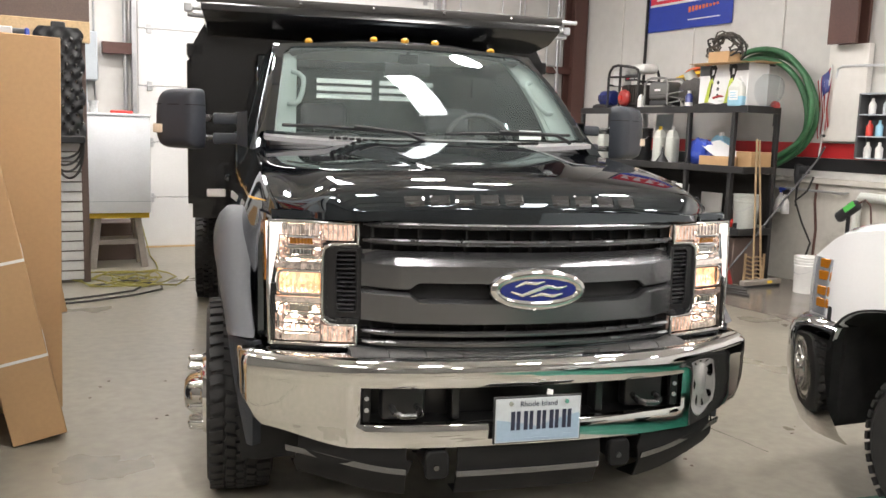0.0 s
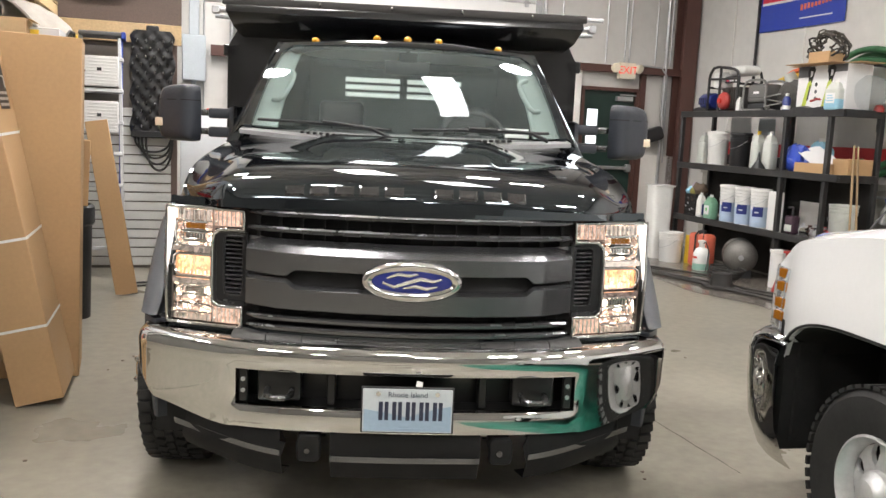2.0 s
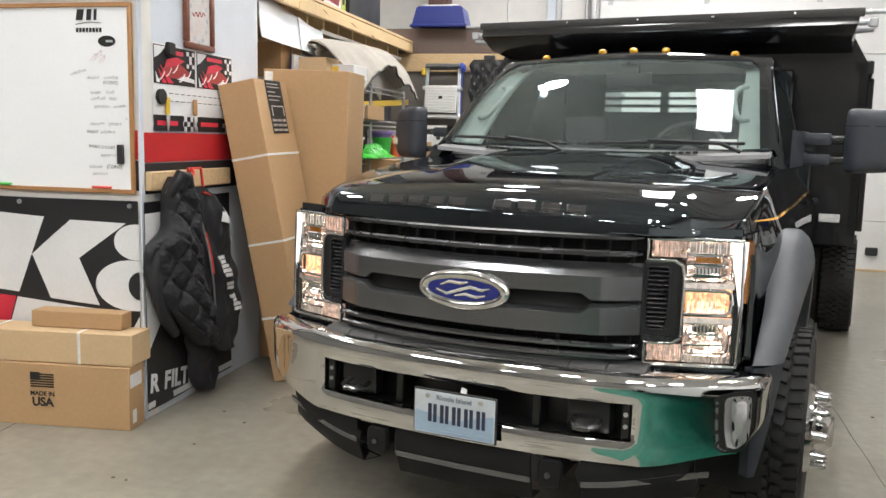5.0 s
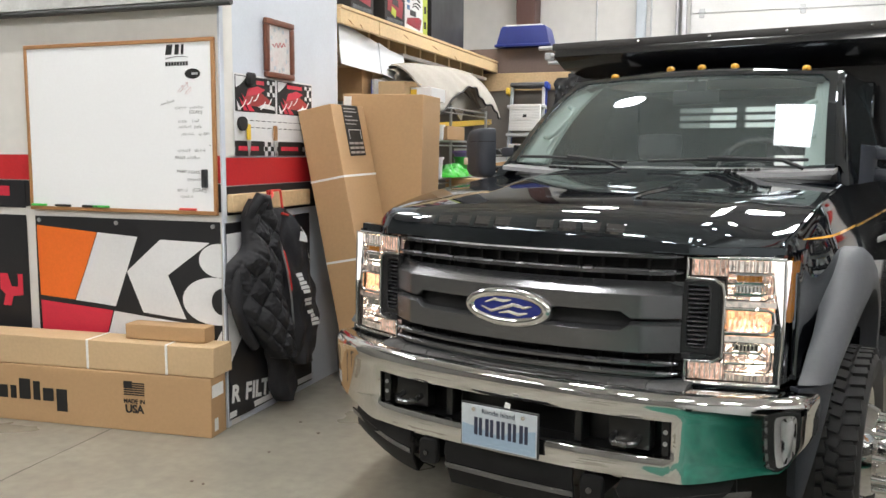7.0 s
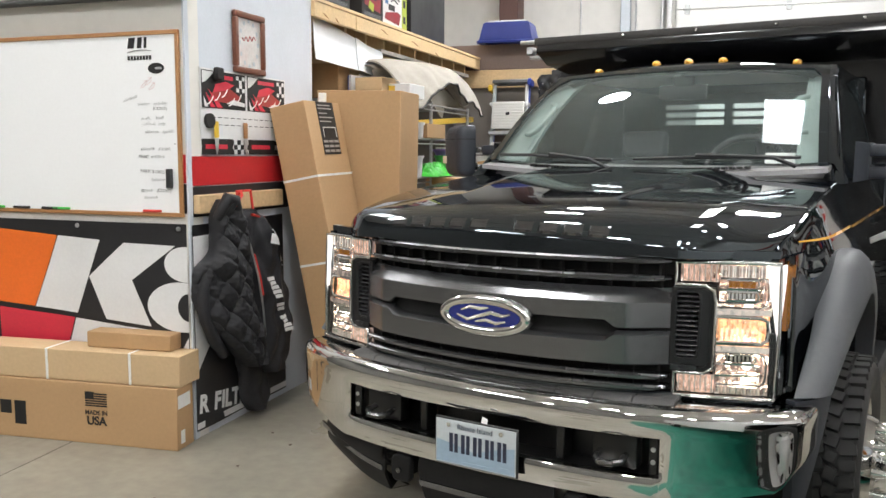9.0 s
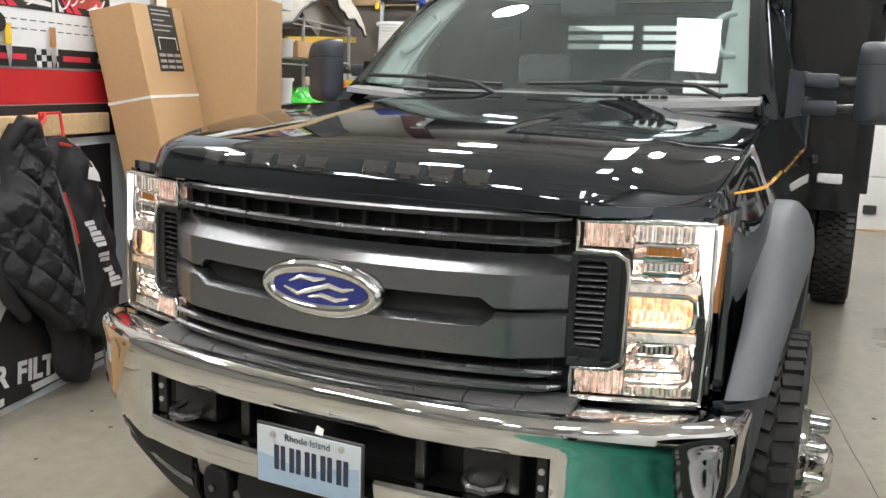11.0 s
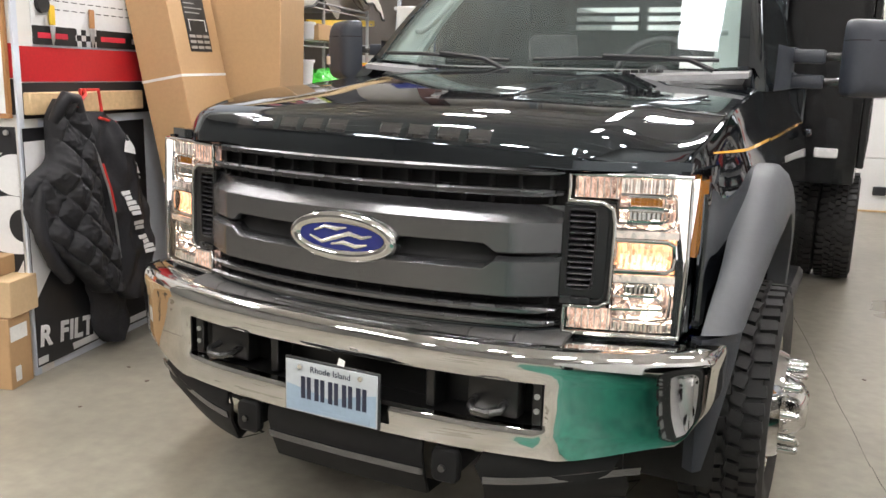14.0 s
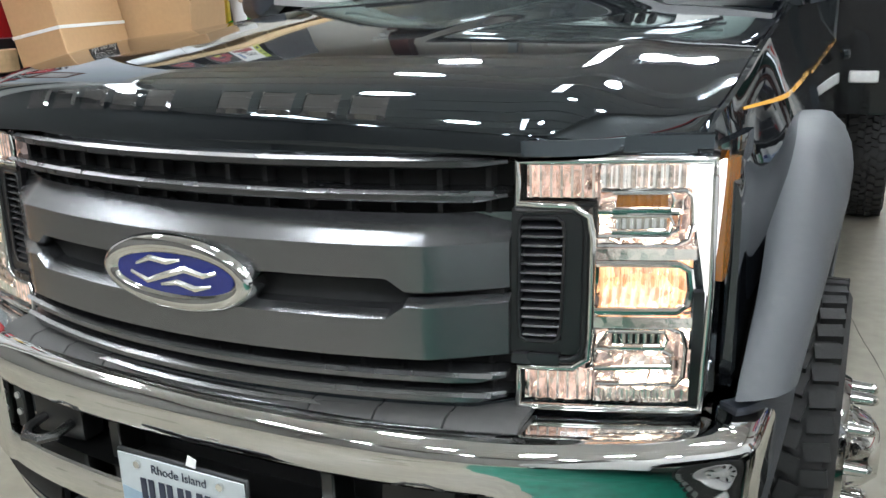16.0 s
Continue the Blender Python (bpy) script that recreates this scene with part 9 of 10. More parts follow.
for x0 in (-0.2, 0.14):
    shift = pose(x0, 0, 0)
    part("print", prism(bmesh.new(), [(0.0, 0.28), (0.05, 0.3), (0.1, 0.44), (0.07, 0.475), (0.0, 0.47), (-0.03, 0.42)], 0.002, ON @ shift), INK, pb, "black tool head picture")
    part("print", prism(bmesh.new(), [(0.02, 0.36), (0.05, 0.37), (0.06, 0.42), (0.02, 0.43)], 0.001, ON @ shift @ pose(0, 0, 0.002)), VINYL_WHITE, pb, "white gap in the tool handle")
    part("print", prism(bmesh.new(), [(-0.1, 0.03), (-0.04, 0.02), (0.05, 0.28), (0.03, 0.33), (-0.02, 0.3), (-0.06, 0.17)], 0.0022, ON @ shift), LIME, pb, "lime green tool picture")
    part("print", prism(bmesh.new(), [(-0.02, 0.1), (0.01, 0.12), (0.04, 0.27), (0.02, 0.28)], 0.001, ON @ shift @ pose(0, 0, 0.0022)), DARK_PLASTIC, pb, "dark stripe on the tool")
    for k in range(3):
        part("print", lathe(bmesh.new(), [(0, 0.002), (0.022, 0.002), (0.022, 0)], 12, ON @ shift @ pose(0.13, 0.13 + 0.075 * k, 0)), DARK_PLASTIC if k != 1 else RACK_GREY, pb, "round dark print")
for a, b in (((-0.4, -0.42, 0.485), (-0.17, 0.4, 0.492)), ((-0.19, -0.6, 0.485), (0.19, -0.42, 0.492)), ((-0.19, 0.4, 0.485), (0.19, 0.56, 0.492))):
    part("flap", boxed(a, b), CARD, pb, "open cardboard flap")
carton("carton", "small brown carton full of coiled cable", (0.2, 0.3, 0.14), at(5.62, 4.78, T + 0.47))
rng = random.Random(3)
coil = thing("cable_coil", "tangle of dusty dark cable heaped in a carton", "cable", at(5.62, 4.78, T + 0.56))
DUSTY = material("dusty_cable", (0.1, 0.092, 0.078), 0.7, vary=0.25)
for k in range(13):
    a0, rr = rng.random() * 6, 0.1 + 0.1 * rng.random()
    part("loop", tube(bmesh.new(), [Vector((0.08 * math.sin(2 * a + k), rr * 1.3 * math.cos(a + a0), 0.1 + rr * 0.75 * math.sin(a + a0) + 0.03 * math.sin(3 * a + k))) for a in spread(0, 5.6, 18)], 0.007 + 0.004 * rng.random(), 6), DUSTY if k % 3 else CORD_BLACK, coil)
wj = jug(5.43, 4.36, T, 0.14, 0.2, 0.31, CLOUDY, WHITE_PLASTIC, "clear jug of pale blue washer fluid")
part("fluid_band", boxed((-0.0725, -0.1025, 0.0), (0.0725, 0.1025, 0.13), 0.03, 3), CLEAR_BLUE, wj, "pale blue fluid")
part("jug_label", boxed((-0.0755, -0.06, 0.07), (-0.0735, 0.06, 0.17), 0.0008), VINYL_WHITE, wj, "white paper label")
for k in range(3):
    part("label_print", boxed((-0.0765, -0.045 + 0.01 * k, 0.09 + 0.025 * k), (-0.0754, 0.045, 0.1 + 0.025 * k)), CLEAR_BLUE, wj, "pale blue print")
bm = ball(bmesh.new(), (0, 0, 0.2), 0.2, (0.9, 1.15, 0.95), 28)
for v in bm.verts:
    v.co *= 1 + 0.09 * noise.noise(v.co * 9) + 0.03 * noise.noise(v.co * 31)
single("plastic_bag", bm, pane("clear_bag_film", (0.9, 0.91, 0.92), 1.45, 0.1, haze=0.1), "inflated clear plastic bag on the rack", "bag", at(5.68, 4.22, T) @ Matrix.Diagonal((0.85, 0.85, 0.9, 1)), smooth=80)
single("red_canister", lathe(bmesh.new(), [(0, 0), (0.05, 0), (0.05, 0.04), (0.03, 0.07), (0, 0.075)], 16), DULL_RED, "small red plastic canister on the rack corner", "canister", at(5.8, 4.19, T))
bm = slab(bmesh.new(), [[Vector((x, y, 0.035 + 0.02 * math.sin(17 * y + 9 * x) * math.cos(13 * x))) for y in spread(-0.27, 0.27, 18)] for x in spread(-0.09, 0.07, 7)], (0, 0, -0.03))
single("folded_cloth", bm, VINYL_BLACK, "dark folded cloth with tools on the rack", "cloth", at(5.46, 4.68, T), smooth=60)
tl = thing("hand_tool", "red and grey hand tool lying on the cloth", "tool", at(5.44, 4.58, T + 0.06, 10))
part("grip", tube(bmesh.new(), [(0, -0.16, 0.03), (0, -0.06, 0.045), (0, 0.05, 0.06), (0.01, 0.14, 0.04)], lambda t: 0.018 - 0.006 * t, 8), DULL_RED, tl, "dull red grip")
part("blade", boxed((-0.02, -0.2, 0), (0.02, 0.06, 0.012), 0.004), ALU, tl, "pale steel blade")
sc = thing("spray_can", "blue and white spray can on the rack", "can", at(5.44, 5.1, T))
part("can", lathe(bmesh.new(), [(0, 0), (0.042, 0), (0.042, 0.13), (0.02, 0.16), (0, 0.16)], 18), NAVY, sc)
part("cap", lathe(bmesh.new(), [(0, 0.157), (0.019, 0.16), (0.019, 0.19), (0, 0.193)], 14), WHITE_PLASTIC, sc)
part("band", lathe(bmesh.new(), [(0.0428, 0.02), (0.0428, 0.06)], 18), WHITE_PLASTIC, sc, "white printed band")

# middle shelf
M = 1.252
bucket(5.55, 6.42, M, 0.125, 0.4, WHITE_PLASTIC, "white plastic pail with a lid on the rack", WHITE_PLASTIC)
bucket(5.55, 5.98, M, 0.12, 0.39, VINYL_BLACK, "black plastic pail with a lid on the rack", VINYL_BLACK)
jug(5.62, 6.82, M, 0.12, 0.14, 0.4, CLOUDY, WHITE_PLASTIC, "tall cloudy jug behind the white pail")
for v, cap in ((5.68, YELLOW_PLASTIC), (5.46, WHITE_PLASTIC)):
    jug(5.57, v, M, 0.12, 0.14, 0.43, CLOUDY, cap, "tall cloudy plastic jug on the rack")
single("funnel", lathe(bmesh.new(), [(0.0, 0.0), (0.075, 0.0), (0.07, 0.025), (0.02, 0.1), (0.009, 0.19), (0, 0.19)], 18), DARK_PLASTIC, "black funnel standing upside down", "funnel", at(5.45, 5.49, M))
for v0, v1, z0, z1, mt, lb in ((6.25, 6.65, 0.42, 0.6, VINYL_WHITE, "white"), (5.8, 6.1, 0.4, 0.59, GREY_BOX, "grey")):
    single("hung_card", boxed((-0.003, 0, 0), (0.003, v1 - v0, z1 - z0)), mt, lb + " card hung under the shelf at the rack back", "card", at(5.87, v0, M + z0 - 0.01))
bm = ball(bmesh.new(), (0, 0, 0.12), 0.16, (1, 1.3, 0.8), 36)
for v in bm.verts:
    v.co *= 1 + 0.3 * noise.noise(v.co * 11) + 0.14 * noise.noise(v.co * 37)
    v.co.z = max(v.co.z, 0.0)
single("blue_tarp", bm, BLUE_PLASTIC, "crumpled blue tarp on the rack", "tarp", at(5.52, 4.95, M) @ Matrix.Diagonal((0.6, 0.85, 1.1, 1)), smooth=25)
jug(5.74, 4.86, M, 0.16, 0.26, 0.37, CLEAR_BLUE, WHITE_PLASTIC, "pale blue plastic jug behind the tarp")
carton("carton", "shallow open cardboard tray on the rack", (0.34, 0.46, 0.11), at(5.58, 4.62, M))
carton("carton", "low cardboard box on the rack", (0.3, 0.22, 0.17), at(5.66, 4.3, M))
single("paper_pile", slab(bmesh.new(), [[Vector((x, y, 0.03 + 0.1 * math.sin(3 * y + 9 * x) * 0.5)) for y in spread(-0.2, 0.2, 7)] for x in spread(-0.12, 0.12, 5)], (0, 0, 0.006)), VINYL_WHITE, "loose white paper bag on the tray", "paper", at(5.56, 4.66, M + 0.13) @ pose(0, 0, 0, 22, 0, 0))
# low shelf
L = 0.592
wbk = thing("wire_basket", "dark wire basket packed with small parts on the rack", "basket", at(5.55, 6.8, L))
for y0, y1, x0, x1 in ((-0.12, -0.116, -0.08, 0.08), (0.116, 0.12, -0.08, 0.08), (-0.116, 0.116, -0.08, -0.076), (-0.116, 0.116, 0.076, 0.08)):
    part("side", boxed((x0, y0, 0.0), (x1, y1, 0.28)), GRIMY_BOARD, wbk)
for k in range(6):
    part("wire", tube(bmesh.new(), [(-0.084, -0.12, 0.02 + 0.05 * k), (-0.084, 0.12, 0.02 + 0.05 * k)], 0.004, 5), SHELF_STEEL, wbk)
    part("wire", tube(bmesh.new(), [(-0.084, -0.11 + 0.044 * k, 0.0), (-0.084, -0.11 + 0.044 * k, 0.28)], 0.004, 5), SHELF_STEEL, wbk)
    part("wire", tube(bmesh.new(), [(-0.08, -0.124, 0.02 + 0.05 * k), (0.08, -0.124, 0.02 + 0.05 * k)], 0.004, 5), SHELF_STEEL, wbk)
rng = random.Random(5)
for k in range(9):
    part("small_part", boxed((-0.088, 0, 0), (-0.0845, 0.03, 0.018), m=pose(0, -0.1 + 0.2 * rng.random(), 0.03 + 0.2 * rng.random(), 40 * rng.random())), rng.choice((ALU, GREY_TUBE, BROWN_STEEL)), wbk, "small pale part showing through")
part("stock", boxed((-0.074, -0.112, 0.004), (0.074, 0.112, 0.27), 0.02), GREASY, wbk, "dark parts filling the basket")
for k, (du, dv, r, mt, lb) in enumerate(((-0.05, 0.06, 0.055, CLEAR_BLUE, "pale blue"), (-0.04, -0.02, 0.06, material("olive_cloth", (0.3, 0.27, 0.08), 0.85), "olive yellow"), (0.02, 0.03, 0.085, material("lilac_cloth", (0.45, 0.38, 0.46), 0.85, vary=0.3), "lilac and white"), (0.0, -0.09, 0.085, material("brown_cloth", (0.12, 0.085, 0.06), 0.85, vary=0.3), "dark brown"))):
    bm = ball(bmesh.new(), (0, 0, r * 0.7), r, (1, 1.15, 0.95), 20)
    for v in bm.verts:
        v.co *= 1 + 0.35 * noise.noise(v.co * 22 + Vector((k, 0, 0)))
        v.co.z = max(v.co.z, 0)
    single("rag", bm, mt, lb + " rag crumpled on the wire basket", "rag", at(5.55 + du, 6.8 + dv, L + 0.272), group="rags on the basket", smooth=60)
nj = jug(5.46, 6.54, L, 0.09, 0.1, 0.31, WHITE_PLASTIC, WHITE_PLASTIC, "narrow white plastic jug with a dark label")
part("jug_label", boxed((-0.02, -0.0535, 0.03), (0.04, -0.051, 0.17)), NAVY, nj, "dark blue label")
gj = jug(5.46, 6.33, L, 0.12, 0.16, 0.3, material("pale_green_jug", (0.2, 0.4, 0.27), 0.35, vary=0.15), WHITE_PLASTIC, "translucent pale green jug with a white label")
part("jug_label", boxed((-0.063, -0.05, 0.06), (-0.061, 0.05, 0.17)), VINYL_WHITE, gj, "white paper label")
part("label_print", boxed((-0.0645, -0.015, 0.1), (-0.0632, 0.015, 0.14)), GREEN_PLASTIC, gj)
PALE_TINT = material("blue_tinted_plastic", (0.42, 0.52, 0.66), 0.4, vary=0.08)
for v in (6.03, 5.74, 5.45):
    bucket(5.5, v, L, 0.108, 0.43, WHITE_PLASTIC, "white pail with a dark blue label on the low shelf", WHITE_PLASTIC, NAVY, PALE_TINT)
single("splash_board", boxed((-0.01, -0.12, 0), (0.01, 0.12, 0.43), 0.003), WHITE_PLASTIC, "white plastic board beside the pails", "board", at(5.5, 5.19, L))
single("backing_board", boxed((-0.006, -0.16, 0), (0.006, 0.16, 0.34)), WALL_WHITE, "pale board standing at the back of the low shelf", "board", at(5.8, 5.0, L))
rng = random.Random(12)
for k in range(16):
    v, u = 4.84 - 0.03 * k + rng.uniform(-0.02, 0.02), rng.uniform(5.48, 5.7)
    mt = rng.choice((GALV, DULL_CHROME, BROWN_STEEL, DARK_PLASTIC, RED_PLASTIC, ALU))
    bm = bmesh.new()
    a = rng.random() * 180
    h = rng.uniform(0.05, 0.13)
    cyl(bm, (-0.05, 0, h * 0.4), (0.06, 0, h * 0.5), h * 0.4, h * 0.3, 10)
    cyl(bm, (0.05, 0, 0.0), (0.05, 0, h), 0.02, seg=8)
    single("machine_part", bm, mt, "small greasy metal part on the low shelf", "part", at(u, v, L, a), group="loose metal parts")
db = thing("pump_bottle", "dark purple pump bottle with a pale label", "bottle", at(5.5, 4.9, L))
part("flask", boxed((-0.05, -0.07, 0), (0.05, 0.07, 0.2), 0.025, 3), material("dark_purple_liquid", (0.06, 0.035, 0.05), 0.2), db)
part("label", boxed((-0.053, -0.055, 0.03), (-0.051, 0.055, 0.1)), CLOUDY, db, "pale label")
part("pump", tube(bmesh.new(), [(0, 0, 0.19), (0, 0, 0.27), (-0.005, 0.01, 0.285), (-0.03, 0.04, 0.28)], 0.011, 8), DARK_PLASTIC, db, "black pump head")
bucket(5.64, 4.33, L, 0.135, 0.37, CLOUDY, "cloudy white plastic pail on the low shelf")

# floor in front of the rack
bin_ = thing("tall_bin", "tall narrow white plastic bin with a lid", "bin", at(5.2, 7.09, 0))
rows = [[Vector((k * sx, k * sy, z)) for sx, sy in [(0.14 * math.copysign(abs(math.cos(a)) ** 0.5, math.cos(a)), 0.14 * math.copysign(abs(math.sin(a)) ** 0.5, math.sin(a))) for a in spread(0.1, 0.1 + 2 * math.pi * 23 / 24, 24)]] for k, z in ((0.9, 0), (0.92, 0.02), (1.0, 0.93))]
part("bin_body", sheet_mesh_closed(rows), WHITE_PLASTIC, bin_)
part("bin_lid", boxed((-0.143, -0.143, 0.932), (0.143, 0.143, 0.955), 0.01, 2), WHITE_PLASTIC, bin_)
bucket(5.2, 6.74, 0, 0.15, 0.38, WHITE_PLASTIC, "white plastic pail on the floor")
single("yellow_board", boxed((-0.02, -0.06, 0), (0.02, 0.06, 0.36), 0.005), YELLOW_PLASTIC, "yellow plastic piece behind the pail", "board", at(5.36, 6.58, 0))
fc = thing("fuel_can", "faded salmon red twin fuel can with a black strap", "fuel can", at(5.36, 6.3, 0))
SALMON = material("faded_salmon_plastic", (0.62, 0.14, 0.085), 0.45, vary=0.15)
for y in (-0.09, 0.09):
    part("half", boxed((-0.09, y - 0.086, 0), (0.09, y + 0.086, 0.42), 0.045, 3), SALMON, fc)
part("web", boxed((-0.06, -0.02, 0.05), (0.06, 0.02, 0.38), 0.01), SALMON, fc)
part("cap", lathe(bmesh.new(), [(0, 0.4), (0.05, 0.4), (0.05, 0.44), (0.03, 0.46), (0, 0.46)], 14), DARK_PLASTIC, fc, "black cap")
part("strap", tube(bmesh.new(), [(-0.098, 0, 0.02), (-0.1, 0, 0.2), (-0.098, 0, 0.4), (-0.05, 0, 0.45)], 0.012, 6), CORD_BLACK, fc, "black strap")
part("strap", tube(bmesh.new(), [(-0.02, -0.05, 0.44), (-0.08, -0.14, 0.4), (-0.1, -0.16, 0.2), (-0.1, -0.15, 0.03)], 0.009, 6), CORD_BLACK, fc, "black strap")
sp = thing("pump_sprayer", "white pump sprayer half full of green liquid", "sprayer", at(5.2, 6.06, 0))
part("tank", lathe(bmesh.new(), [(0, 0), (0.08, 0), (0.095, 0.02), (0.095, 0.2), (0.07, 0.26), (0.035, 0.28), (0.035, 0.33), (0.05, 0.335), (0.05, 0.36), (0, 0.37)], 22), WHITE_PLASTIC, sp)
part("liquid_band", lathe(bmesh.new(), [(0.0962, 0.015), (0.0962, 0.09)], 22), material("green_liquid", (0.3, 0.5, 0.42), 0.4), sp, "green liquid showing through")
part("label", slab(bmesh.new(), [[Vector((-0.0975 * math.cos(a), 0.0975 * math.sin(a), z)) for a in spread(-0.5, 0.5, 6)] for z in (0.15, 0.175)], (0.001, 0, 0)), RED_PLASTIC, sp)
tank = thing("air_tank", "dull grey steel tank lying end on under the rack", "tank", at(5.42, 5.62, 0))
AXLE = pose(0, 0, 0.24, 0, 0, -32) @ pose(0, 0, 0, 90, 0, 0)
part("shell", lathe(bmesh.new(), [(0, 0.17), (0.07, 0.165), (0.14, 0.14), (0.185, 0.09), (0.19, 0.06), (0.19, -0.25), (0.1, -0.3), (0, -0.31)], 28, AXLE), material("tank_grey", (0.17, 0.163, 0.15), 0.45, vary=0.3, metal=0.4), tank)
part("boss", lathe(bmesh.new(), [(0, 0.19), (0.03, 0.19), (0.03, 0.15)], 14, AXLE), GALV, tank)
part("band", lathe(bmesh.new(), [(0.192, 0.02), (0.197, 0.02), (0.197, -0.01), (0.192, -0.01)], 28, AXLE), GREASY, tank, "dark weld band")
for y in (-0.08, 0.14):
    part("foot", boxed((-0.13, -0.02, 0), (0.13, 0.02, 0.1), m=pose(0, 0, 0, 0, 0, -32) @ pose(0, y, 0)), DARK_PLASTIC, tank)
bm = bmesh.new()
for k in range(5):
    tube(bm, [Vector((0.2 * math.cos(a) + 0.02 * k, (0.24 + 0.02 * k) * math.sin(a), 0.02 + 0.025 * k)) for a in spread(0, 6.2, 22)], 0.012, 6)
single("hose_coil", bm, CORD_BLACK, "coiled black hose on the floor by the tank", "hose", at(5.12, 5.5, 0) @ Matrix.Diagonal((0.75, 0.8, 1, 1)))
cy = thing("white_cylinder", "white capped cylinder standing under the rack", "cylinder", at(5.42, 4.95, 0))
part("drum", lathe(bmesh.new(), [(0, 0), (0.09, 0), (0.09, 0.38), (0.1, 0.385), (0.1, 0.41), (0, 0.42)], 22), WHITE_PLASTIC, cy)
part("hose", tube(bmesh.new(), [(0.0, -0.03, 0.33), (-0.02, -0.1, 0.36), (0.0, -0.15, 0.25), (-0.02, -0.16, 0.1), (-0.05, -0.18, 0.012)], 0.007, 6), CORD_BLACK, sp, "thin black hose")
for u, v in ((5.3, 4.66), (5.3, 4.3)):
    js = thing("jack_stand", "red steel jack stand on the floor", "jack stand", at(u, v, 0, 20), group="jack stands")
    for a in range(4):
        part("leg", boxed((-0.022, -0.012, 0), (0.022, 0.012, 0.34), 0.003, m=pose(0, 0, 0, 0, 0, 45 + 90 * a) @ pose(0.12, 0, 0, 0, -17, 0)), DULL_RED, js)
    part("column", cyl(bmesh.new(), (0, 0, 0.2), (0, 0, 0.42), 0.028, seg=12), DULL_RED, js)
    part("saddle", boxed((-0.06, -0.025, 0.42), (0.06, 0.025, 0.445), 0.005), DULL_RED, js)
gr = thing("grate", "small yellowed grate leaning under the rack", "grate", at(5.61, 4.13, 0, -107) @ Matrix.Diagonal((1, 0.78, 1, 1)))
for k in range(7):
    part("bar", tube(bmesh.new(), [Vector((0.0, y, 0.03 + 0.045 * k + 0.008 * math.sin(40 * y))) for y in spread(-0.14, 0.14, 9)], 0.009, 6), HANDLE_WOOD, gr)
for y in (-0.14, 0.14):
    part("side_bar", boxed((-0.012, y - 0.012, 0), (0.012, y + 0.012, 0.34)), HANDLE_WOOD, gr)
br = thing("broom", "push broom with a wide dark head leaning on the rack", "broom", at(5.57, 3.99, 0))
part("handle", cyl(bmesh.new(), (0.0, 0, 0.07), (0.0, 0.165, 1.55), 0.011, seg=10), HANDLE_WOOD, br)
part("head", boxed((-0.28, -0.035, 0.03), (0.28, 0.035, 0.085), 0.008), GREY_WOOD, br)
part("bristles", boxed((-0.27, -0.028, 0), (0.27, 0.028, 0.029), 0.006), DARK_PLASTIC, br)
part("tag", boxed((0.06, -0.041, 0.045), (0.13, -0.0355, 0.075), 0.002), YELLOW_PLASTIC, br, "yellow tag")
br = thing("broom", "thin wooden broom handle with a short brush leaning on the rack", "broom", at(5.5, 4.03, 0))
part("handle", cyl(bmesh.new(), (0, 0, 0.07), (0.0, 0.1, 1.56), 0.011, seg=10), HANDLE_WOOD, br)
part("head", boxed((-0.1, -0.02, 0.0), (0.1, 0.02, 0.075), 0.008), BROWN_BOARD, br)
single("crate", boxed((-0.2, -0.22, 0), (0.2, 0.22, 0.5), 0.01), BROWN_BOARD, "dark wooden crate standing under the rack", "crate", at(5.64, 4.5, 0))
bucket(4.12, 7.95, 0, 0.15, 0.36, WHITE_PLASTIC, "white plastic pail beside the exit door")
bm = lathe(bmesh.new(), [(0, 0.0), (0.2, 0), (0.2, 0.02), (0.12, 0.03), (0.1, 0.16), (0, 0.165)], 20)
single("rubber_base", bm, CORD_BLACK, "black rubber cone base on the floor", "base", at(4.72, 4.95, 0))
# stained strip and hoses on the floor
bm = bmesh.new()
rows = []
for v in spread(2.2, 8.2, 30):
    w = 0.25 * math.sin(2.1 * v) + 0.12 * math.sin(5 * v)
    rows.append([Vector((4.35 - 0.05 * (v - 5) + 0.4 * w, v, 0.003)), Vector((6.3, v, 0.003))])
slab(bm, rows, (0, 0, 0.001))
structure("floor_stain", bm, DARK_WET, "damp stained strip of floor before the rack", "floor")
for k in range(4):
    bm = tube(bmesh.new(), [Vector((lerp(4.0, 5.1, t) + 0.12 * math.sin(5 * t + k), lerp(7.4, 3.6, t) + 0.1 * k, 0.018 + 0.004 * k)) for t in spread(0, 1, 18)], 0.014, 6)
    single("air_hose", bm, CORD_BLACK, "dark air hose snaking over the floor", "hose", ROOM, group="floor hoses")
bm = bmesh.new()
tube(bm, [Vector((4.5 + 0.45 * math.cos(a) + 0.02 * a, 7.3 + 0.3 * math.sin(a), 0.02)) for a in spread(0, 11, 40)], 0.014, 6)
single("air_hose", bm, CORD_BLACK, "dark air hose lying in a loose coil on the floor", "hose", ROOM, group="floor hoses")
bm = bmesh.new()
tube(bm, [Vector((3.4 + 1.6 * t, 6.35 + 0.9 * math.sin(2.6 * t) - 1.2 * t, 0.02)) for t in spread(0, 1, 18)], 0.014, 6)
single("air_hose", bm, CORD_BLACK, "dark air hose snaking over the floor", "hose", ROOM, group="floor hoses")

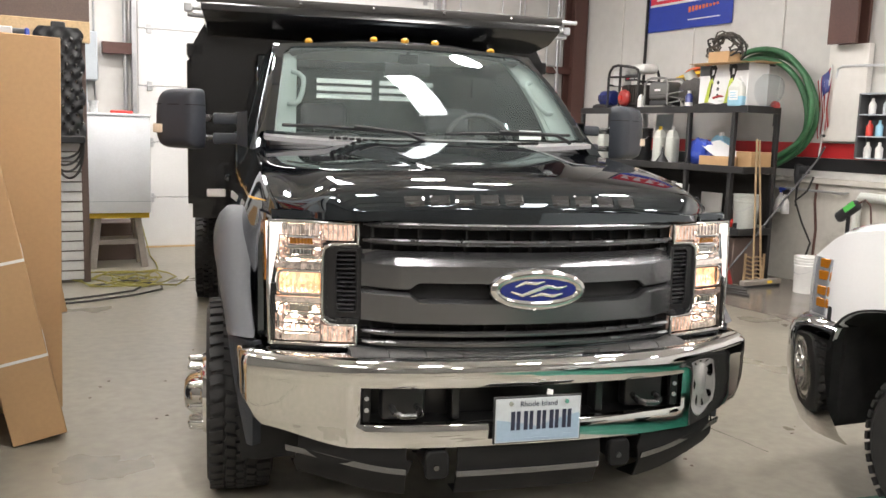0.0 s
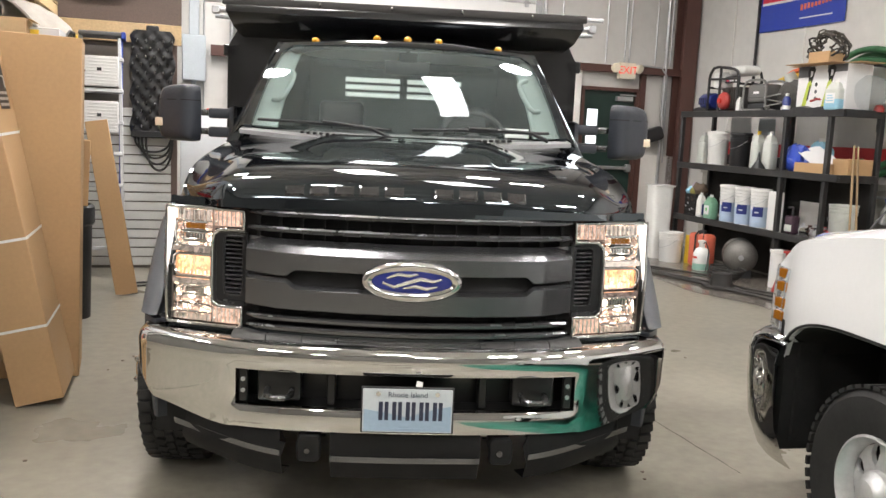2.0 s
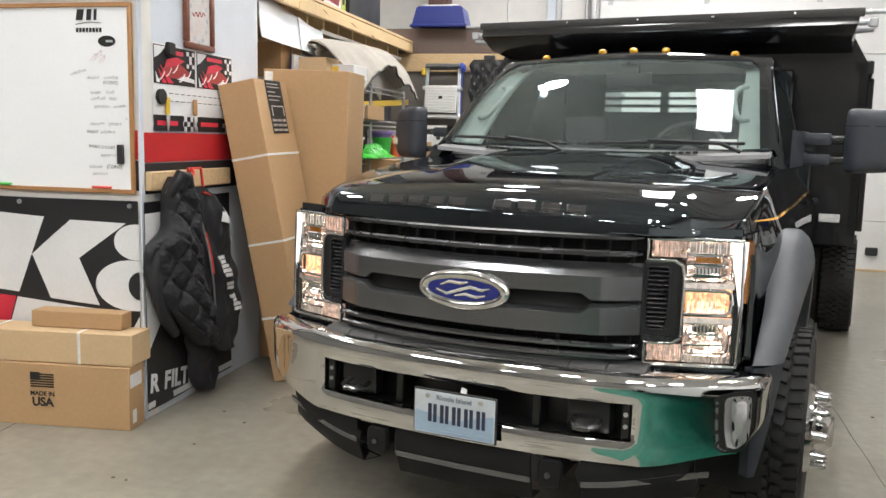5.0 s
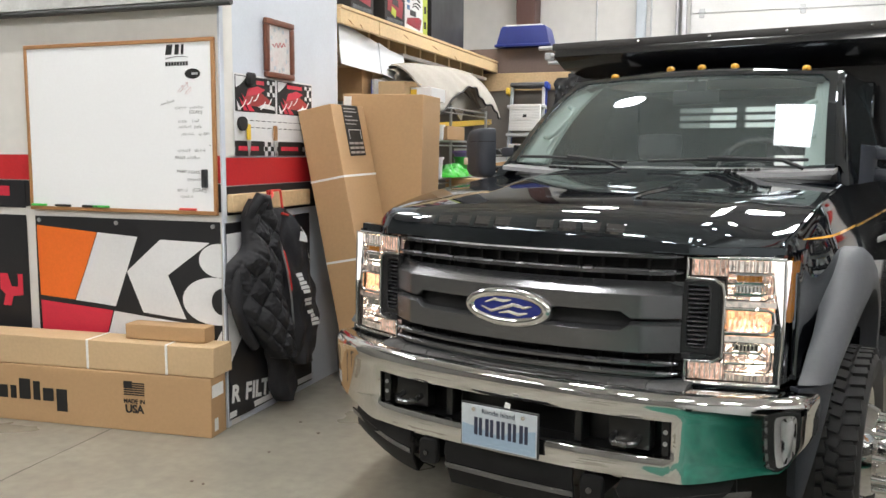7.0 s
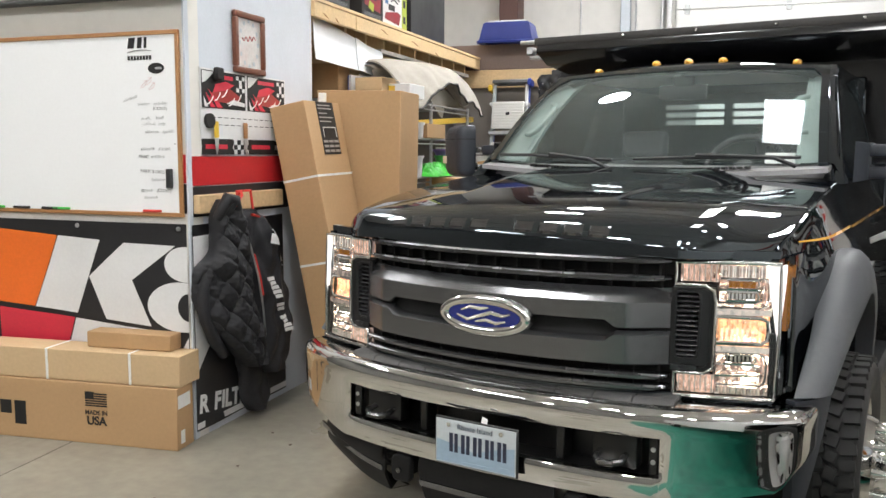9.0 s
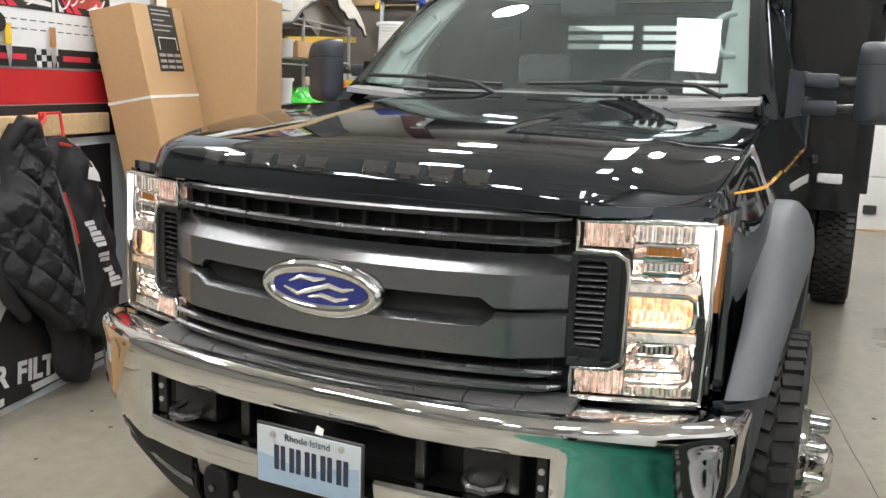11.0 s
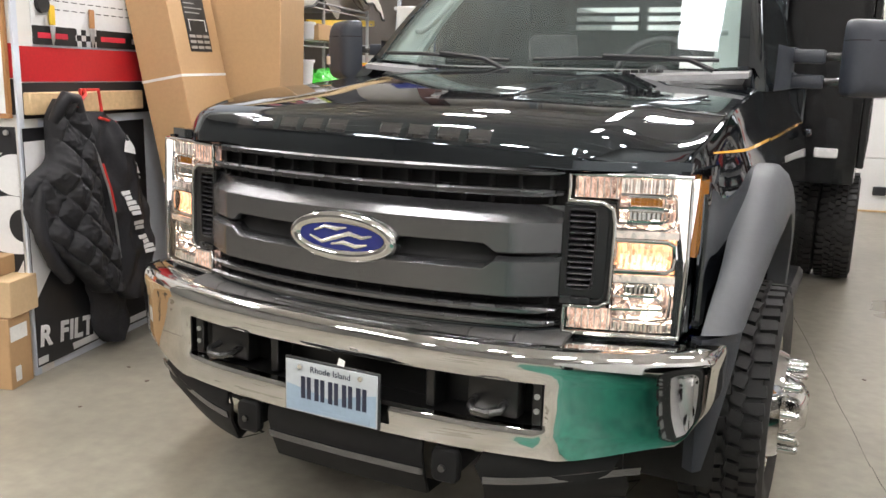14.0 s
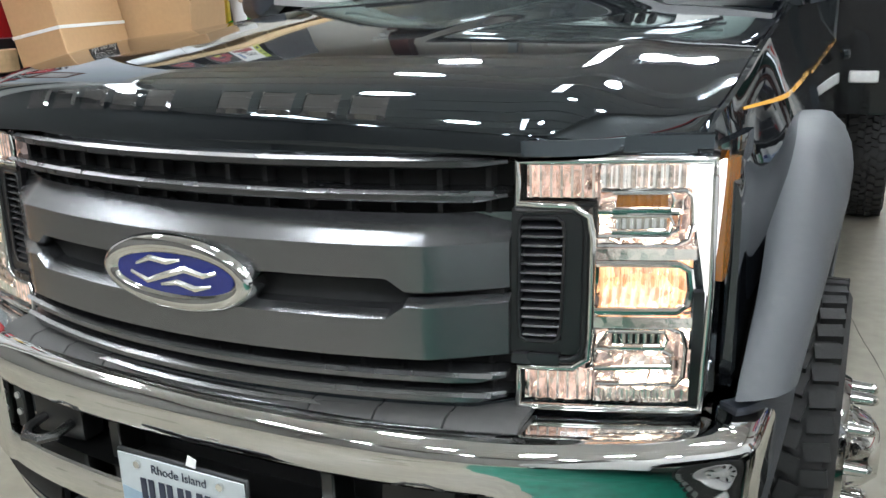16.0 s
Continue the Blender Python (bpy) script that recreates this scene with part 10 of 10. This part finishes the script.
# green hose hung on the wall
bm = bmesh.new()
ring = [(5.05, 2.44), (4.85, 2.5), (4.6, 2.5), (4.35, 2.42), (4.12, 2.22), (3.99, 1.95), (3.99, 1.7), (4.1, 1.5), (4.3, 1.36), (4.5, 1.3), (4.7, 1.36)]
for k, (dv, dz) in enumerate(((0, 0), (0.06, -0.05), (-0.02, 0.05))):
    pts = [Vector((6.18 - 0.05 * k, v + dv, z + dz)) for v, z in ring]
    dense = []
    for i in range(len(pts) - 1):
        p0, p1, p2, p3 = pts[max(i - 1, 0)], pts[i], pts[i + 1], pts[min(i + 2, len(pts) - 1)]
        for t in spread(0, 0.8, 5):
            dense.append(0.5 * (2 * p1 + (p2 - p0) * t + (2 * p0 - 5 * p1 + 4 * p2 - p3) * t * t + (3 * p1 - p0 - 3 * p2 + p3) * t**3))
    tube(bm, dense, 0.034, 10)
single("suction_hose", bm, HOSE_GREEN, "thick green suction hose hung in a loop on the wall", "hose", ROOM)
bm = cyl(bmesh.new(), (6.1, 4.75, 2.42), (6.38, 4.75, 2.42), 0.03, seg=10)
single("wall_hook", bm, SHELF_STEEL, "black steel hook holding the hose", "hook", ROOM)
# pipe stand and bottle rack on the wall
bm = tube(bmesh.new(), [(6.3, 2.9, 2.32), (6.3, 3.8, 2.34), (6.3, 3.85, 2.31), (6.3, 3.86, 2.22)], 0.014, 8)
for v in (3.1, 3.7):
    cyl(bm, (6.3, v, 2.33), (6.37, v, 2.33), 0.009, seg=8)
single("wall_pipe", bm, ALU, "thin pale pipe fixed along the wall", "pipe", ROOM)
fl = thing("flag", "small striped flag furled on a thin white staff", "flag", ROOM @ pose(6.27, 3.9, 0))
part("staff", tube(bmesh.new(), [(0.0, 0.0, 2.36), (0.0, 0.03, 1.9), (-0.005, 0.05, 1.5), (-0.02, 0.05, 1.4)], 0.008, 8), WHITE_PLASTIC, fl, "thin white staff")
part("clip", boxed((-0.01, 0.03, 1.6), (0.12, 0.06, 1.63), 0.004), DARK_PLASTIC, fl, "dark wall clip")
for k in range(7):
    rows = []
    for q in spread(0, 1, 14):
        fold = 0.018 * math.sin(7 * q + 0.9 * k)
        rows.append([Vector((-0.012 + fold, 0.004 + lerp(0.02, 0.016, q) * (k + e) - 0.025 * q, lerp(2.33, 1.72, q) - 0.02 * (k + e))) for e in (0, 1)])
    part("stripe", slab(bmesh.new(), rows, (0.002, 0, 0)), DULL_RED if k % 2 == 0 else VINYL_WHITE, fl, "red stripe" if k % 2 == 0 else "white stripe", smooth=80)
part("canton", slab(bmesh.new(), [[Vector((-0.016 + 0.018 * math.sin(7 * q + 0.9 * k), 0.01 + 0.02 * k - 0.025 * q, lerp(2.33, 1.72, q) - 0.02 * k)) for k in range(5)] for q in spread(0, 0.4, 7)], (0.002, 0, 0)), NAVY, fl, "dark blue corner", smooth=80)
bm = tube(bmesh.new(), [(6.2, 3.84, 1.5), (6.2, 3.93, 1.35), (5.87, 4.05, 0.9), (5.54, 4.15, 0.45), (5.22, 4.27, 0.012)], 0.011, 6)
single("pole", bm, RACK_GREY, "long grey pole leaning across the floor", "pole", ROOM)
bm = tube(bmesh.new(), [(6.27, 4.62, 1.03), (6.27, 3.6, 1.02)], 0.014, 8)
for v in (4.6, 4.0, 3.62):
    cyl(bm, (6.27, v, 1.025), (6.36, v, 1.025), 0.009, seg=8)
single("wall_rail", bm, GALV, "thin steel pipe rail along the lower wall", "rail", ROOM)
for v, z, lean, mt in ((4.42, 0.76, 8, BLUE_PLASTIC), (4.32, 0.74, -4, DARK_PLASTIC)):
    sb = thing("spray_bottle", "white trigger bottle hung on the wall rail", "bottle", ROOM @ pose(6.24, v, z, lean, 0, 0), group="bottles on the rail")
    part("flask", lathe(bmesh.new(), [(0, 0), (0.042, 0), (0.046, 0.02), (0.046, 0.13), (0.018, 0.2), (0.018, 0.22), (0, 0.22)], 16), WHITE_PLASTIC, sb)
    bm = boxed((-0.02, -0.06, 0.235), (0.02, 0.035, 0.275), 0.01)
    box(bm, (-0.014, -0.014, 0.215), (0.014, 0.014, 0.24))
    tube(bm, [(0, -0.03, 0.235), (0, -0.045, 0.2), (0, -0.04, 0.17)], 0.007, 6)
    part("trigger", bm, mt, sb)
gun = thing("spray_gun", "black undercoating gun hung nose down on the ledge", "tool", ROOM @ pose(6.22, 4.17, 0.84))
part("nozzle", lathe(bmesh.new(), [(0, 0), (0.008, 0), (0.012, 0.2), (0.03, 0.26), (0.045, 0.34), (0.04, 0.46), (0, 0.47)], 14), DARK_PLASTIC, gun)
part("body", boxed((-0.03, -0.14, 0.36), (0.03, 0.02, 0.45), 0.02, 2), DARK_PLASTIC, gun)
part("hanger", boxed((0.02, -0.02, 0.4), (0.16, 0.02, 0.42)), SHELF_STEEL, gun)
bm = tube(bmesh.new(), [(6.33, 4.0, 1.1), (6.33, 4.01, 0.9), (6.33, 3.97, 0.6), (6.33, 3.98, 0.3), (6.33, 3.98, 0.0)], 0.014, 8)
single("drain_pipe", bm, BROWN_STEEL, "narrow rusty pipe down the lower wall", "pipe", ROOM)
bm = tube(bmesh.new(), [(6.28, 3.42, 1.0), (6.28, 2.4, 0.99), (6.28, 1.0, 0.97)], 0.05, 12)
tube(bm, [(6.28, 3.42, 0.99), (6.28, 3.45, 0.9), (6.28, 3.46, 0.5), (6.28, 3.46, 0.0)], 0.04, 10)
single("lagged_pipe", bm, CLOUDY, "fat beige lagged pipe along the wall", "pipe", ROOM)
bm = tube(bmesh.new(), [(6.3, 4.03, 1.17), (6.26, 4.06, 1.02), (6.2, 4.16, 0.9), (6.24, 4.08, 0.66), (6.3, 4.0, 0.45), (6.26, 4.1, 0.02)], 0.012, 6)
single("air_hose", bm, CORD_BLACK, "dark hose hanging down the lower wall", "hose", ROOM)
bucket(5.78, 3.6, 0, 0.125, 0.38, WHITE_PLASTIC, "ribbed white pail on the floor")
br = thing("bottle_rack", "grey metal wall rack holding plastic bottles", "rack", ROOM @ pose(6.385, 3.24, 1.39))
part("case", boxed((-0.02, -0.26, 0), (0.0, 0.26, 0.66)), RACK_GREY, br)
for y in (-0.26, 0.26):
    part("side", boxed((-0.16, y - 0.01, 0), (-0.02, y + 0.01, 0.66)), RACK_GREY, br)
for z in (0.0, 0.22, 0.44, 0.65):
    part("shelf", boxed((-0.16, -0.25, z), (-0.02, 0.25, z + 0.012)), GREY_BOX, br)
for k, (y, z, mt) in enumerate(((0.16, 0.452, WHITE_PLASTIC), (0.0, 0.452, GREY_BOX), (0.17, 0.232, RED_PLASTIC), (0.06, 0.232, CLEAR_BLUE), (0.17, 0.012, WHITE_PLASTIC), (0.04, 0.012, WHITE_PLASTIC), (-0.1, 0.012, WHITE_PLASTIC), (-0.1, 0.232, WHITE_PLASTIC))):
    bm = lathe(bmesh.new(), [(0, 0), (0.035, 0), (0.037, 0.1), (0.015, 0.13), (0.015, 0.16), (0, 0.16)], 14)
    single("bottle", bm, mt, "plastic bottle on the wall rack", "bottle", ROOM @ pose(6.295, 3.24 + y, 1.39 + z), group="bottles on the wall rack")

# poster, exit sign, fire signs
po = thing("banner", "blue and red printed banner with a white border line", "banner", ROOM @ pose(6.385, 0, 0) @ pose(0, 6.2, 2.95, 0, 0, -90))
part("sheet", boxed((-0.75, -0.01, 0), (0.75, -0.004, 1.1)), POSTER_BLUE, po)
part("red_field", boxed((-0.72, -0.013, 0.36), (0.72, -0.0102, 1.06)), VINYL_RED, po)
part("white_line", boxed((-0.72, -0.014, 0.33), (0.72, -0.0102, 0.36)), VINYL_WHITE, po)
bm = bmesh.new()
for k in range(4):
    x = -0.6 + 0.32 * k
    prism(bm, [(x, 0.4), (x + 0.07, 0.4), (x + 0.1, 0.72), (x + 0.22, 0.72), (x + 0.24, 0.78), (x + 0.03, 0.78)], 0.003, pose(0, -0.0135, 0, 90))
    box(bm, (x + 0.05, -0.017, 0.4), (x + 0.25, -0.0135, 0.46))
part("white_shapes", bm, VINYL_WHITE, po, "large white slanted shapes")
bm = bmesh.new()
for k in range(9):
    box(bm, (0.0 + 0.06 * k, -0.0125, 0.2 + 0.006 * k), (0.04 + 0.06 * k, -0.0102, 0.27 + 0.004 * (k % 3)))
part("script", bm, ORANGE_PLASTIC, po, "row of orange script marks")
part("small_print", boxed((0.0, -0.012, 0.1), (0.55, -0.0102, 0.115)), VINYL_WHITE, po)
bm = boxed((-0.79, -0.03, -0.9), (-0.76, -0.002, 1.2), 0.002)
part("pole", bm, SHELF_STEEL, po, "black side pole")
ex = thing("exit_sign", "cream exit sign with red letters and two emergency lamps", "exit sign", ROOM @ pose(5.33, V1 - 0.13, 2.37))
part("case", boxed((-0.13, -0.05, 0), (0.13, 0.04, 0.23), 0.01), SIGN_FACE, ex)
part("bracket", boxed((-0.05, 0.04, 0.08), (0.05, 0.126, 0.18)), SIGN_FACE, ex)
words("exit_word", "EXIT", 0.15, glow("exit_red", (0.9, 0.08, 0.06), 0.6), ex, pose(0, -0.0515, 0.12, 90), 0.001)
for s in (-1, 1):
    bm = bmesh.new()
    lathe(bm, [(0, 0), (0.06, 0.0), (0.07, 0.02), (0.05, 0.08), (0, 0.1)], 18, pose(s * 0.2, -0.06, 0.14, -70, 0, s * 25))
    cyl(bm, (s * 0.12, 0, 0.12), (s * 0.2, -0.02, 0.13), 0.018, seg=8)
    part("emergency_lamp", bm, SIGN_FACE, ex, "cream emergency lamp head")
for z, arrow in ((2.2, False), (2.03, True)):
    sg = thing("fire_sign", "small red and white fire extinguisher sign" if arrow else "small red and white warning sign", "sign", ROOM @ pose(4.26, V1 - 0.105, z))
    part("sheet", boxed((-0.13, -0.004, 0), (0.13, 0, 0.15)), VINYL_WHITE, sg)
    if arrow:
        bm = boxed((-0.115, -0.006, 0.012), (0.115, -0.0042, 0.138))
        part("red_field", bm, VINYL_RED, sg)
        part("arrow", prism(bmesh.new(), [(-0.02, 0.12), (0.02, 0.12), (0.02, 0.075), (0.055, 0.075), (0, 0.025), (-0.055, 0.075), (-0.02, 0.075)], 0.0015, pose(0, -0.0062, 0, 90)), VINYL_WHITE, sg)
    else:
        words("fire_word", "FIRE", 0.085, VINYL_RED, sg, pose(0, -0.0045, 0.09, 90), 0.0005)
        part("stripe", boxed((-0.11, -0.006, 0.015), (0.11, -0.0042, 0.035)), VINYL_RED, sg)
fe = thing("fire_extinguisher", "red fire extinguisher with a white label on the wall", "fire extinguisher", ROOM @ pose(4.27, V1 - 0.19, 1.35))
part("cylinder", lathe(bmesh.new(), [(0, 0), (0.07, 0), (0.08, 0.02), (0.08, 0.44), (0.06, 0.5), (0.025, 0.53), (0.025, 0.56), (0, 0.56)], 24), RED_PLASTIC, fe)
part("label", lathe(bmesh.new(), [(0.0812, 0.15), (0.0812, 0.32)], 24), VINYL_WHITE, fe)
bm = boxed((-0.02, -0.07, 0.56), (0.02, 0.05, 0.58), 0.004)
box(bm, (-0.015, -0.1, 0.6), (0.015, 0.04, 0.615), 0.004)
tube(bm, [(0.02, 0.0, 0.57), (0.1, 0.0, 0.55), (0.11, 0.0, 0.4), (0.1, 0, 0.25)], 0.01, 8)
part("valve", bm, DARK_PLASTIC, fe, "black valve and hose")
part("bracket", boxed((-0.03, 0.07, 0.2), (0.03, 0.088, 0.4)), SHELF_STEEL, fe)
single("alarm_pull", boxed((-0.05, -0.05, 0), (0.05, 0.0, 0.12), 0.008), RED_PLASTIC, "red alarm call point on the wall panel", "alarm", ROOM @ pose(4.5, V1 - 0.103, 1.22))
single("black_bag", boxed((-0.17, -0.09, 0.0), (0.17, 0.09, 0.2), 0.05, 3, pose(0, 0, 0, 0, -18, 0)), VINYL_BLACK, "dark bag hung on the wall by the column", "bag", ROOM @ pose(5.85, V1 - 0.12, 1.5))
pw = thing("power_brush", "black and green power tool hung above the fender", "tool", ROOM @ pose(5.95, 3.3, 0.0))
part("stand", cyl(bmesh.new(), (0, 0, 0), (0, 0, 0.95), 0.02, seg=8), SHELF_STEEL, pw)
part("head", boxed((-0.05, -0.13, -0.055), (0.05, 0.16, 0.055), 0.04, 3, pose(0, 0.0, 0.88, -38, 0, 0)), DARK_PLASTIC, pw)
part("grip", boxed((-0.056, -0.11, -0.025), (-0.0505, 0.02, 0.03), 0.0, m=pose(0, 0.0, 0.89, -38, 0, 0)), GREEN_PLASTIC, pw, "lime green panel")
part("cable", tube(bmesh.new(), [(0, -0.1, 0.96), (0, -0.17, 1.0), (0, -0.23, 0.95), (0, -0.25, 0.8), (0, -0.26, 0.4), (0, -0.2, 0.01)], 0.009, 6), BROWN_STEEL, pw, "dull brown cable")

# green sheet under the pickup, and cracks in the floor
bm = bmesh.new()
edge_x = hermite([(-4.2, 0.8), (-1.0, 0.85), (-0.55, 1.05), (-0.1, 1.45), (0.2, 1.52), (0.5, 1.5)])
rows = []
for y in spread(-4.2, 0.335, 110):
    x0 = edge_x(y) + 0.015 * math.sin(9 * y)
    rows.append([Vector((x, y, 0.004 + 0.03 * max(0.0, noise.noise(Vector((x * 3.1 + 0.8 * y, y * 1.3, 2))) + 0.6 * noise.noise(Vector((x * 9, y * 4 + x, 7)))) * min(1, 6 * q * (1 - q)))) for q, x in ((q, lerp(x0, 3.5, q)) for q in spread(0, 1, 56))])
slab(bm, rows, (0, 0, 0.0015))
single("green_sheet", bm, GREEN_SHEET, "green plastic sheet spread under the white pickup", "sheet")
JOINT = material("joint_grey", (0.1, 0.09, 0.08), 0.8)
for a, b in (((-2.2, -1.2), (-2.9, 1.1)), ((1.08, 3.2), (1.41, 1.63)), ((1.41, 1.63), (1.6, 0.9)), ((1.08, 3.2), (0.5, 5.9))):
    pts = [Vector((lerp(a[0], b[0], t) + 0.003 * math.sin(17 * t + a[0]), lerp(a[1], b[1], t), 0.0005)) for t in spread(0, 1, 12)]
    part("floor_joint", tube(bmesh.new(), pts, lambda t: 0.0015 + 0.0007 * math.sin(40 * t), 4), JOINT, ground, "thin dark floor joint", m=ROOM.inverted() if ground.matrix_basis != Matrix.Identity(4) else None)
rng = random.Random(21)
bm = bmesh.new()
for k in range(40):
    x, y = rng.uniform(-2.0, 2.2), rng.uniform(-1.5, 3.5)
    prism(bm, [(x + 0.012 * rng.uniform(0.4, 1) * math.cos(a), y + 0.012 * rng.uniform(0.4, 1) * math.sin(a)) for a in spread(0, 5.2, 6)], 0.003, pose(0, 0, 0.0))
single("floor_debris", bm, BROWN_BOARD, "scattered crumbs of dirt on the floor", "debris", kind="stuff")
